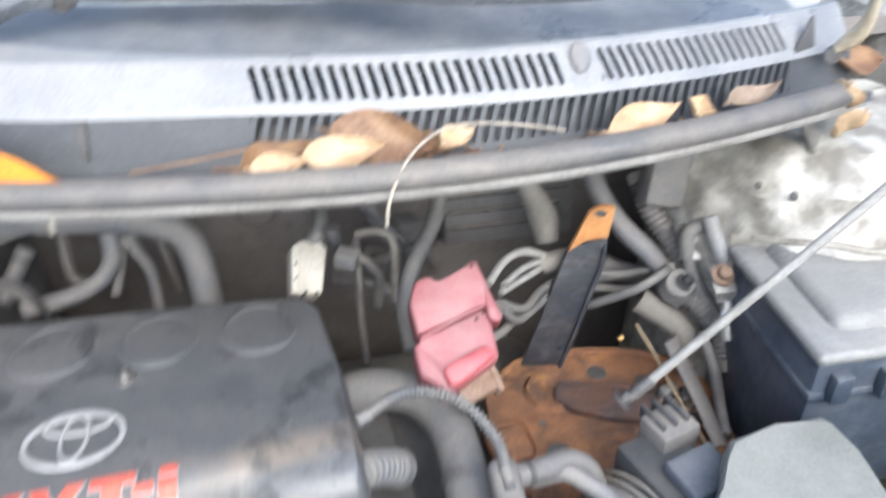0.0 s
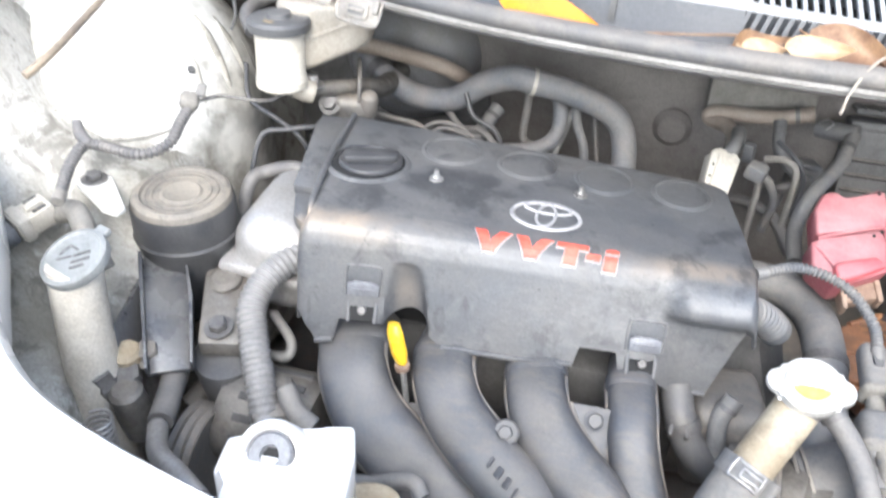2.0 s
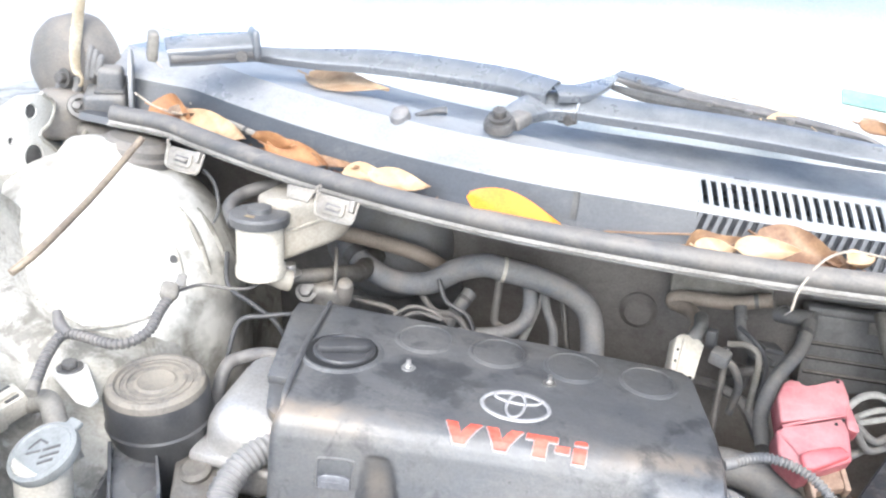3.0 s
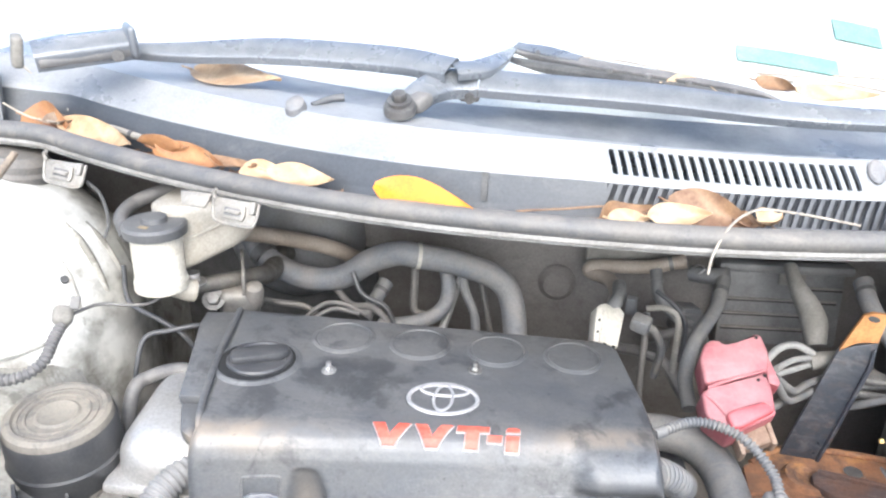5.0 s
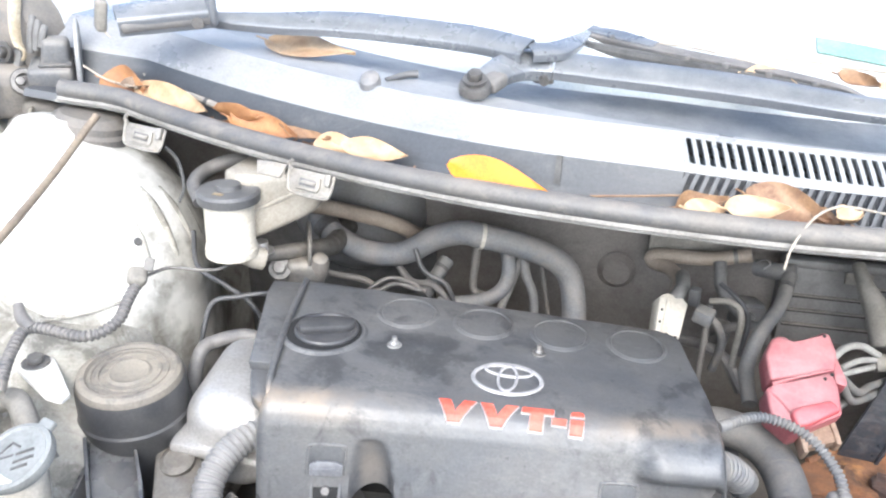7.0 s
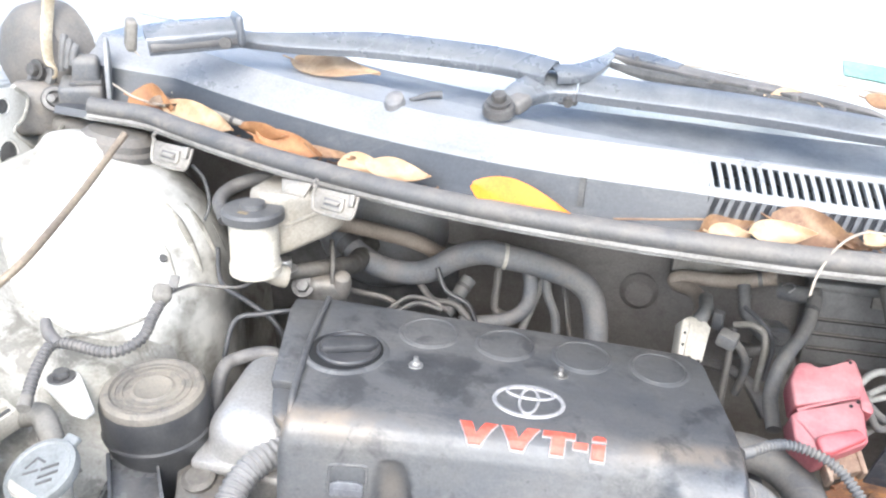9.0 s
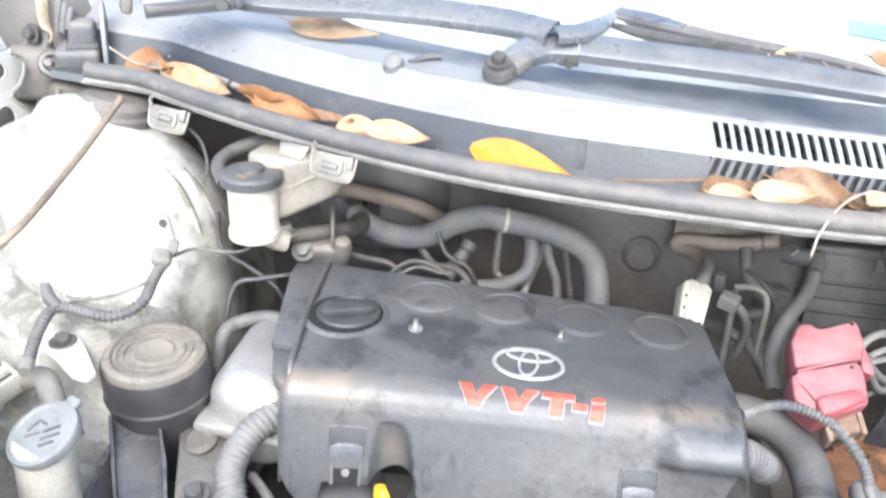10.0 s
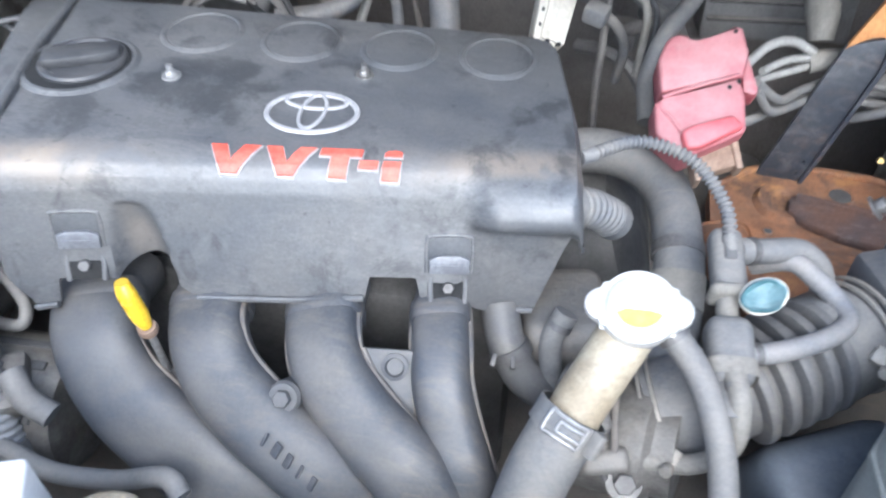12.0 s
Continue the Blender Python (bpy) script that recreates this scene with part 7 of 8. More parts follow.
piece(thr, "clamp_lump", box((0.026, 0.022, 0.020), (0.222, -0.246, 0.678), (25, 10, 20), 0.006, 3), M_ALUGRIME)
piece(thr, "cast_lug", box((0.034, 0.018, 0.014), (0.236, -0.258, 0.648), (35, -8, 10), 0.005, 3), M_GRIME)
piece(thr, "bolt", bolt((0.252, -0.262, 0.63), 0.008, 0.010, (40, 0, 0)), M_BOLT)
piece(thr, "lever", box((0.04, 0.03, 0.008), (0.222, -0.24, 0.66), (30, 20, 0), 0.003), M_ALUGRIME)

# ---- brackets under the seal ----
for x, y, z in ((-0.404, -0.002, 0.970), (-0.214, -0.030, 0.951)):
    c = thing("seal_bracket", (x, y, z), "small weathered zinc bracket clipped under the bonnet seal", "bracket", "seal brackets")
    m = pose(x, y - 0.004, z + 0.002, 62, 0, -8) @ Matrix.Scale(0.86, 4)
    outer = [(-0.030, 0.012), (-0.028, -0.006), (-0.021, -0.016), (0.018, -0.019), (0.027, -0.013), (0.029, 0.009)]
    piece(c, "plate", prism(outer, -0.003, 0.0, 0.0008, m), M_ZINC)
    piece(c, "rim", tube([m @ Vector((u * 0.97, v * 0.97, 0.0)) for u, v in outer], 0.0016, 8, 4), M_ZINC)
    piece(c, "socket", prism([(-0.016, -0.011), (0.011, -0.013), (0.014, -0.008), (0.013, 0.004), (-0.015, 0.006), (-0.018, -0.004)], -0.001, 0.003, 0.0014, m), M_ZINC)
    piece(c, "slot", prism([(-0.012, -0.007), (0.009, -0.009), (0.009, 0.000), (-0.012, 0.002)], 0.001, 0.0034, 0.0006, m), M_BOLT, "dull recess")
    piece(c, "clip", prism([(-0.011, -0.0045), (0.007, -0.0065), (0.010, -0.002), (-0.008, -0.0005)], 0.002, 0.0065, 0.001, m), M_ZINC)
    piece(c, "lug", prism([(0.019, -0.004), (0.026, -0.004), (0.026, 0.010), (0.019, 0.010)], 0.0, 0.006, 0.001, m), M_ZINC)
    piece(c, "hook", tube([m @ Vector(v) for v in ((-0.026, 0.010, 0.001), (-0.028, 0.016, 0.004), (-0.024, 0.020, 0.006))], 0.002, 8, 4), M_ZINC)
tab = thing("seal_tab", (-0.262, -0.02, 0.952), "bent painted steel tab under the bonnet seal", "tab")
piece(tab, "tab", prism([(-0.018, 0.008), (-0.014, -0.006), (0.012, -0.007), (0.017, 0.008)], -0.0015, 0.0015, 0.0008, pose(-0.262, -0.016, 0.953, 55, 0, -8)), M_ZINC)
strapw = thing("tower_wire", (-0.40, 0.0, 0.95), "thin dark wire hanging from the seal flange", "wire")
piece(strapw, "wire", tube([(-0.386, 0.002, 0.958), (-0.372, 0.000, 0.944), (-0.366, -0.004, 0.918), (-0.372, -0.006, 0.900)], 0.0018, 8, 6), M_DARK)

# ---- left wing and hinge ----
brk = thing("wing_bracket", (-0.66, 0.06, 0.9), "white painted steel bracket with two round holes", "bracket")
piece(brk, "plate", prism([(-0.05, -0.10), (0.03, -0.115), (0.046, -0.066), (0.070, -0.045), (0.066, -0.025), (0.038, 0.004), (0.058, 0.016), (0.070, 0.038), (0.050, 0.056), (0.010, 0.060), (-0.05, 0.04)], -0.002, 0.002, 0.001, pose(-0.665, 0.04, 0.94, 90, 0, 90)), M_PAINT)
piece(brk, "edge", tube([(-0.664, 0.04 + u, 0.94 + v) for u, v in ((0.03, -0.115), (0.046, -0.066), (0.070, -0.045), (0.066, -0.025), (0.038, 0.004), (0.058, 0.016), (0.070, 0.038), (0.050, 0.056))], 0.003, 8, 3), M_APRON)
for hy, hz, r in ((0.066, 0.978, 0.009), (0.062, 0.921, 0.015), (0.026, 0.95, 0.004)):
    piece(brk, "hole", turned([(0, 0.0004), (r * 0.9, 0.0004), (r, -0.001)], pose(-0.6625, hy, hz, 0, 90, 0), 24), M_DARK)
    piece(brk, "hole_rim", turned([(r, 0.0), (r * 1.1, 0.0012), (r * 1.3, 0.0)], pose(-0.6625, hy, hz, 0, 90, 0), 24), M_PAINT)
foot = thing("rod_bracket", (-0.664, -0.02, 0.77), "small pale steel bracket with a bolt at the rod end", "bracket")
piece(foot, "plate", box((0.045, 0.045, 0.004), (-0.655, -0.028, 0.792), (15, 10, 20), 0.001), M_PAINT)
piece(foot, "bolt", bolt((-0.652, -0.024, 0.795), 0.008, 0.008, (15, 10, 0)), M_BOLT)
hinge = thing("hinge_bracket", (-0.67, 0.18, 0.95), "dark steel bonnet hinge plate with pale arm", "hinge")
own = turned([(0.072, -0.03), (0.070, 0.0), (0.062, 0.013), (0.044, 0.022), (0.02, 0.026), (0, 0.027)], pose(-0.690, 0.180, 1.010, 90, 0, -14), 44)
for v in own.verts:
    v.co += 0.004 * noise.noise_vector(v.co * 30)
piece(hinge, "plate", own, M_GRIME)
piece(hinge, "arm", tube([(-0.634, 0.128, 1.016), (-0.640, 0.130, 1.022), (-0.645, 0.138, 1.045), (-0.652, 0.16, 1.085), (-0.655, 0.22, 1.25)], [0.005, 0.0065, 0.0075, 0.008, 0.008], 10, 6, flat=0.5), M_TANK)
for k in range(3):
    piece(hinge, "rib", tube([(-0.632 + 0.008 * k, 0.140, 1.008 + 0.004 * k), (-0.629 + 0.008 * k, 0.142, 1.030), (-0.630 + 0.007 * k, 0.152, 1.050 - 0.006 * k)], 0.0042, 10, 5), M_EVAP)
piece(hinge, "bolt", bolt((-0.668, 0.140, 1.006), 0.008, 0.010, (80, 0, -14)), M_BOLT)
piece(hinge, "bolt_seat", turned([(0.013, 0.0), (0.021, -0.001), (0.022, -0.004), (0.021, -0.008)], pose(-0.670, 0.145, 0.996, 62, 0, -14), 28), M_EVAP)
own = box((0.070, 0.05, 0.07), (-0.672, 0.140, 0.958), (10, 0, 20), 0.020, 5)
for v in own.verts:
    v.co += 0.006 * noise.noise_vector(v.co * 40)
piece(hinge, "lump", own, M_GRIME)
piece(hinge, "foot", box((0.05, 0.05, 0.03), (-0.630, 0.150, 0.935), (0, 10, 20), 0.010, 3), M_GRIME)
piece(hinge, "boss", turned([(0.017, 0), (0.017, 0.012), (0.015, 0.015), (0.010, 0.015), (0.008, 0.010), (0, 0.010)], pose(-0.636, 0.130, 0.973, 70, 0, 25), 24), M_BOLT)
piece(hinge, "boss_bolt", bolt((-0.634, 0.118, 0.978), 0.006, 0.006, (70, 0, 25), False), M_BOLT)
piece(hinge, "hook", tube([(-0.634, 0.126, 1.016), (-0.628, 0.124, 1.014), (-0.629, 0.124, 1.006), (-0.634, 0.126, 1.002)], 0.0022, 8, 5), M_TANK)
# Dark strip added to darken the groove between wing bracket and tower.
gus = thing("tower_gusset", (-0.635, 0.09, 0.91), "added dark strip for the shaded groove beside the strut tower", "bracket")
piece(gus, "plate", sheet([[(-0.678, 0.140, 0.925), (-0.655, 0.098, 0.910), (-0.660, 0.060, 0.878), (-0.668, 0.035, 0.840)], [(-0.660, 0.132, 0.936), (-0.640, 0.086, 0.918), (-0.648, 0.046, 0.884), (-0.656, 0.020, 0.845)], [(-0.634, 0.128, 0.942), (-0.618, 0.080, 0.926), (-0.628, 0.040, 0.894), (-0.640, 0.015, 0.850)]], 0.003), M_ALUGRIME)
piece(gus, "rolled_edge", tube([(-0.632, 0.128, 0.943), (-0.616, 0.080, 0.928), (-0.626, 0.040, 0.896), (-0.638, 0.015, 0.852)], 0.0035, 8, 6), M_APRON)
stop = thing("rubber_stop", (-0.60, 0.17, 0.98), "grey rubber corner block at the cowl end", "rubber block")
piece(stop, "block", box((0.034, 0.032, 0.034), (-0.604, 0.150, 1.010), (10, 4, 28), 0.006, 3, taper=0.86), M_HOSE)
piece(stop, "seat", box((0.052, 0.044, 0.026), (-0.610, 0.146, 0.984), (14, 0, 26), 0.006, 3), M_HOSE)
piece(stop, "collar", box((0.038, 0.036, 0.005), (-0.605, 0.149, 0.999), (12, 0, 28), 0.002, 2), M_DUCT)
piece(stop, "wall", prism([(-0.026, -0.034), (0.026, -0.038), (0.022, 0.034), (0.006, 0.044), (-0.012, 0.012)], -0.003, 0.003, 0.0015, pose(-0.578, 0.156, 1.006, 90, 0, 118)), M_COWLBACK)
piece(tower, "strut_cap", turned([(0.046, -0.012), (0.047, 0.002), (0.043, 0.006), (0.043, 0.014), (0.034, 0.022), (0, 0.024)], pose(-0.538, 0.096, 0.932, -6, 10, 0), 36), M_GRIME, "grimy grey strut cap")
for hx, hy, hz in ((-0.506, 0.028, 0.918), (-0.428, -0.004, 0.846)):
    piece(tower, "hole", turned([(0, 0.001), (0.0045, 0.001), (0.005, -0.002)], pose(hx, hy, hz, 20, 35, 0), 14), M_DARK)
piece(tower, "seam", tube([(-0.62, -0.10, 0.83), (-0.56, -0.12, 0.80), (-0.50, -0.105, 0.79), (-0.45, -0.07, 0.79), (-0.415, -0.01, 0.79)], 0.0024, 8, 8), M_APRON)
for w, z0, z1, r in ((-8, 0.890, 0.80, 0.0042), (4, 0.882, 0.77, 0.0052), (14, 0.870, 0.76, 0.0038), (-22, 0.862, 0.78, 0.0036)):
    crease = []
    for z in np.linspace(z0, z1, 6):
        rr = float(np.interp(z, (0.70, 0.785, 0.805, 0.830, 0.852, 0.878, 0.898), (0.181, 0.174, 0.170, 0.162, 0.152, 0.135, 0.115))) - 0.0018
        crease.append((-0.57 + rr * math.cos(radians(w + 30 * (z - 0.83))), 0.06 + rr * math.sin(radians(w + 30 * (z - 0.83))), z))
    piece(tower, "crease", tube(crease, [0.4 * r, r, r, r, r, 0.4 * r], 10, 5), M_APRON, "grimy pressed crease")
piece(tower, "rail_seam", tube([(-0.60, -0.22, 0.80), (-0.55, -0.15, 0.80), (-0.53, -0.11, 0.80), (-0.50, -0.10, 0.795)], 0.003, 8, 6), M_APRON)


# ---- right hinge, its plate and the tape beside it ----
hin = thing("hinge_plate", (0.62, 0.11, 0.94), "dark triangular steel plate at the cowl end", "plate")
piece(hin, "plate", prism([(0, 0), (0.040, 0.050), (0.055, -0.035)], -0.002, 0.002, 0.001, pose(0.597, 0.104, 0.946, 80, 0, 25)), M_PLASTIC)
hin = thing("hinge", (0.65, 0.12, 0.99), "tan dusty hinge of the bonnet", "hinge")
piece(hin, "arm", tube([(0.644, 0.105, 0.972), (0.652, 0.102, 0.980), (0.660, 0.10, 0.990), (0.665, 0.10, 1.012), (0.667, 0.11, 1.06), (0.67, 0.15, 1.16)], [0.008, 0.012, 0.012, 0.009, 0.009, 0.009], 14, 6, flat=0.5), M_TANK)
piece(hin, "knuckle", tube([(0.640, 0.10, 0.968), (0.648, 0.112, 0.966)], 0.007, 12, 3), M_BOLT)
lin = thing("wing_liner", (0.67, 0.09, 0.86), "grey-brown felt strip hanging beside the tower", "liner")
piece(lin, "strip", sheet([[(0.635 + 0.06 * s - 0.012 * k, 0.095 - 0.03 * k * 0.2, 0.905 - 0.10 * s + 0.01 * k) for k in (-1, 0, 1, 2)] for s in np.linspace(0, 1, 8)], 0.003), M_TAPE)

# ---- washer filler lid markings, plug beside it ----
for x, y, w, d, r in ((-0.012, 0.006, 0.012, 0.0022, 60), (-0.004, 0.010, 0.012, 0.0022, -20), (-0.008, -0.002, 0.014, 0.0022, 20), (0.008, 0.004, 0.016, 0.0026, 24), (0.010, -0.003, 0.018, 0.0026, 24), (0.010, -0.010, 0.014, 0.0026, 24)):
    own = box((w, d, 0.0012), (x, y, 0.0042), (0, 0, r), 0.0005)
    own.transform(washm)
    piece(wash, "mark", own, M_BOLT)
own = box((0.016, 0.012, 0.006), (0.012, 0.031, 0.0), (0, 0, -20), 0.002)
own.transform(washm)
piece(wash, "hinge_tab", own, M_LID)
lamp = thing("lamp_plug", (-0.49, -0.23, 0.74), "off-white wiring plug of the headlamp", "connector")
lampm = pose(-0.492, -0.214, 0.757, 14, 6, -24)
for size, at, mt, bv in (((0.028, 0.040, 0.024), (0, 0, 0), M_WHITE, 0.003), ((0.032, 0.012, 0.028), (0, -0.012, 0), M_WHITE, 0.003), ((0.024, 0.020, 0.020), (0, -0.030, -0.001), M_HOSE, 0.004), ((0.010, 0.018, 0.004), (0.0, 0.006, 0.0135), M_WHITE, 0.001)):
    own = box(size, at, (0, 0, 0), bv)
    own.transform(lampm)
    piece(lamp, "plug_body", own, mt)
for x in (-0.009, 0.009):
    own = box((0.004, 0.014, 0.002), (x, 0.008, 0.0122), (0, 0, 0), 0.0005)
    own.transform(lampm)
    piece(lamp, "slot", own, M_DARK)
piece(lamp, "tail", tube([(-0.50, -0.235, 0.75), (-0.52, -0.26, 0.745), (-0.54, -0.30, 0.73)], 0.014, 12, 5), M_HOSE)
piece(lamp, "cable", tube([(-0.475, -0.195, 0.755), (-0.45, -0.20, 0.765), (-0.42, -0.225, 0.755), (-0.40, -0.235, 0.73)], 0.011, 12, 5), M_TAPE)

# ---- engine mount bracket and belt side ----
mb = thing("mount_bracket", (-0.35, -0.22, 0.6), "dark painted steel engine mount bracket", "bracket")
piece(mb, "plate", prism([(-0.026, -0.075), (0.022, -0.075), (0.030, 0.0), (0.026, 0.06), (-0.028, 0.06), (-0.032, 0.0)], -0.004, 0.004, 0.002, pose(-0.352, -0.212, 0.682, 22, 0, 32) @ Matrix.Diagonal((0.80, 1, 1, 1))), M_GLOSSBLACK)
piece(mb, "flange", prism([(-0.030, -0.075), (-0.026, -0.075), (-0.027, 0.06), (-0.032, 0.06)], -0.004, 0.016, 0.001, pose(-0.352, -0.212, 0.682, 22, 0, 32) @ Matrix.Diagonal((0.80, 1, 1, 1))), M_GLOSSBLACK)
piece(mb, "flange", prism([(0.022, -0.075), (0.026, -0.075), (0.031, 0.0), (0.027, 0.06), (0.023, 0.06), (0.027, 0.0)], -0.004, 0.016, 0.001, pose(-0.352, -0.212, 0.682, 22, 0, 32) @ Matrix.Diagonal((0.80, 1, 1, 1))), M_GLOSSBLACK)
piece(mb, "bolt", bolt((-0.345, -0.262, 0.662), 0.011, 0.010, (20, 0, 0)), M_GRIME)
piece(mb, "side", prism([(-0.03, -0.07), (0.03, -0.07), (0.03, 0.06), (-0.03, 0.06)], -0.003, 0.003, 0.001, pose(-0.378, -0.222, 0.662, 22, 70, 32)), M_GLOSSBLACK)
tens = thing("belt_tensioner", (-0.29, -0.21, 0.6), "grimy cast belt tensioner arm with bolt", "tensioner")
piece(tens, "arm", prism([(-0.025, -0.045), (0.02, -0.05), (0.03, 0.0), (0.02, 0.07), (-0.022, 0.06)], -0.012, 0.012, 0.004, pose(-0.300, -0.190, 0.672, 15, 0, 25)), M_ALUGRIME)
piece(tens, "bolt", bolt((-0.290, -0.222, 0.679), 0.009, 0.010, (15, 0, 0)), M_BOLT)
piece(tens, "boss", turned([(0.016, -0.004), (0.017, 0.006), (0.012, 0.010), (0, 0.010)], pose(-0.312, -0.165, 0.690, 15, 0, 0), 24), M_ALUGRIME)
piece(tens, "canister", turned([(0.034, -0.09), (0.035, -0.02), (0.033, -0.012), (0.0, -0.010)], pose(-0.285, -0.225, 0.660, 15, 0, 0), 28), M_PLASTIC)
alt = thing("alternator", (-0.22, -0.25, 0.55), "grimy finned alternator behind the conduit", "alternator")
piece(alt, "body", turned([(0.05, -0.05), (0.056, -0.03), (0.056, 0.03), (0.05, 0.045), (0.02, 0.05), (0, 0.05)], pose(-0.225, -0.235, 0.585, 0, 90, 0), 32), M_ALUGRIME)
for k in range(5):
    w = radians(20 + 22 * k)
    piece(alt, "slot", box((0.060, 0.008, 0.003), (-0.222, -0.235 - 0.0555 * math.cos(w), 0.585 + 0.0555 * math.sin(w)), (90 - math.degrees(w), 0, 0), 0.001), M_DARK)
piece(alt, "plug_stub", tube([(-0.20, -0.262, 0.662), (-0.185, -0.275, 0.650), (-0.165, -0.280, 0.640)], 0.010, 12, 5), M_HOSE)
piece(alt, "lug", box((0.04, 0.05, 0.02), (-0.215, -0.262, 0.640), (10, 0, 25), 0.006), M_ALUGRIME)
piece(alt, "terminal", box((0.022, 0.022, 0.022), (-0.232, -0.248, 0.655), (10, 0, 15), 0.004), M_HOSE)
pul = thing("belt_pulley", (-0.30, -0.28, 0.55), "dark steel belt pulley", "pulley")
piece(pul, "wheel", turned([(0.05, -0.014), (0.046, -0.010), (0.050, -0.005), (0.046, 0.0), (0.05, 0.005), (0.046, 0.010), (0.05, 0.014), (0.03, 0.010), (0, 0.010)], pose(-0.285, -0.285, 0.57, 0, 90, 0), 40), M_GRIME)
acv = thing("service_valve", (-0.35, -0.29, 0.62), "refrigerant service valve with a cream cap", "valve")
piece(acv, "cap", turned([(0.014, 0), (0.015, 0.012), (0.012, 0.016), (0, 0.016)], pose(-0.362, -0.270, 0.655, 10, 0, 0), 24), M_TANK)
piece(acv, "body", turned([(0.017, -0.05), (0.018, -0.02), (0.016, 0.0), (0.016, 0.012), (0.012, 0.016), (0, 0.016)], pose(-0.346, -0.300, 0.636, 12, 0, 0), 24), M_ALUGRIME)
piece(acv, "fitting", turned([(0.015, -0.02), (0.016, 0.0), (0.013, 0.004), (0.013, 0.016), (0.009, 0.018), (0, 0.018)], pose(-0.372, -0.298, 0.648, 14, -8, 0), 6), M_BOLT)
piece(acv, "pipe", tube([(-0.372, -0.298, 0.64), (-0.37, -0.315, 0.60), (-0.36, -0.33, 0.54)], 0.010, 14, 5), M_ALU)
piece(acv, "nut", turned([(0.012, -0.006), (0.012, 0.006), (0, 0.006)], pose(-0.352, -0.285, 0.652, 30, 0, 0), 6), M_BOLT)
piece(acv, "spring", tube([(-0.345 + 0.012 * math.cos(k * 0.9), -0.345 + 0.012 * math.sin(k * 0.9), 0.60 + 0.0009 * k) for k in range(60)], 0.0016, 6, 2), M_STEEL)

# ---- battery side details ----
for x, y, r in ((0.461, 0.093, 0.011), (0.392, -0.009, 0.012), (0.385, 0.030, 0.004), (0.505, 0.075, 0.007)):
    piece(tray, "hole", turned([(0, 0.0206), (r * 0.96, 0.0206), (r, 0.019)], pose(x, y, 0.60), 24), M_DARK)
    piece(tray, "hole_rim", turned([(r, 0.0205), (r * 1.12, 0.0216), (r * 1.3, 0.0203)], pose(x, y, 0.60), 24), M_RUST)
piece(tray, "boss", turned([(0.030, 0.02), (0.026, 0.026), (0.016, 0.025), (0.012, 0.021), (0, 0.021)], pose(0.405, 0.072, 0.60), 28), M_RUST)
piece(tray, "side_lug", box((0.045, 0.045, 0.012), (0.345, 0.005, 0.624), (6, 0, 10), 0.010, 3), M_RUST)
for k in range(3):
    piece(tray, "nut", bolt((0.508 + 0.014 * k, 0.022 - 0.002 * k, 0.634), 0.006, 0.008), M_RUSTPALE)
piece(tray, "lip", tube([(0.345, 0.093, 0.62), (0.395, 0.125, 0.622), (0.50, 0.12, 0.622), (0.571, 0.085, 0.62)], 0.004, 8, 6), M_RUST)
piece(rod, "hook_nut", bolt((0.430, -0.046, 0.722), 0.0065, 0.010, (0, 45, 0)), M_BOLT)
piece(rod, "sleeve", tube([(0.439, -0.046, 0.728), (0.455, -0.045, 0.744)], 0.0058, 12, 3), M_BOLT)
piece(tray, "clip", box((0.020, 0.012, 0.014), (0.520, 0.040, 0.636), (10, 0, 20), 0.003), M_WIRE, "bright bent metal clip")
piece(tray, "clip", box((0.012, 0.016, 0.010), (0.537, 0.030, 0.636), (0, 20, -20), 0.002), M_WIRE, "bright bent metal clip")
piece(bat, "lid_ridge", box((0.140, 0.128, 0.030), (0.668, 0.003, 0.788), (0, 0, 2), 0.014, 5), M_BATTOP)
piece(bat, "step", box((0.175, 0.16, 0.012), (0.66, -0.005, 0.742), (0, 0, 2), 0.004), M_BATTERY)
for k in range(3):
    piece(bat, "handle_lug", box((0.018, 0.014, 0.030), (0.600 + 0.045 * k, -0.088, 0.755), (0, 0, 2), 0.003), M_BATTERY)
term = thing("battery_terminal", (0.585, 0.065, 0.74), "pale corroded battery terminal clamp", "terminal")
piece(term, "clamp", box((0.022, 0.020, 0.020), (0.585, 0.062, 0.748), (0, 0, 20), 0.004), M_WIRE)
piece(term, "bolt", bolt((0.576, 0.078, 0.772), 0.008, 0.012, (70, 0, 0)), M_STEEL)
piece(term, "lug", tube([(0.588, 0.058, 0.742), (0.596, 0.052, 0.730), (0.598, 0.045, 0.70), (0.59, 0.04, 0.67)], 0.006, 10, 5), M_WIRE)
brs = thing("brass_nut", (0.487, 0.10, 0.655), "small bright brass nut", "nut")
piece(brs, "nut", bolt((0.483, 0.098, 0.664), 0.0034, 0.006, (60, 0, 0), False), M_BRASS)
lug = thing("cable_lug", (0.556, 0.103, 0.772), "round steel cable lug", "lug")
piece(lug, "ring", turned([(0.006, -0.002), (0.013, -0.002), (0.013, 0.002), (0.006, 0.002)], pose(0.553, 0.100, 0.772, 60, 0, 0), 24), M_STEEL)
blk = thing("plastic_duct", (0.53, 0.16, 0.82), "grey plastic duct piece beside the tower", "duct")
piece(blk, "duct", box((0.045, 0.03, 0.09), (0.535, 0.165, 0.835), (-20, 12, 0), 0.006), M_HOSE)
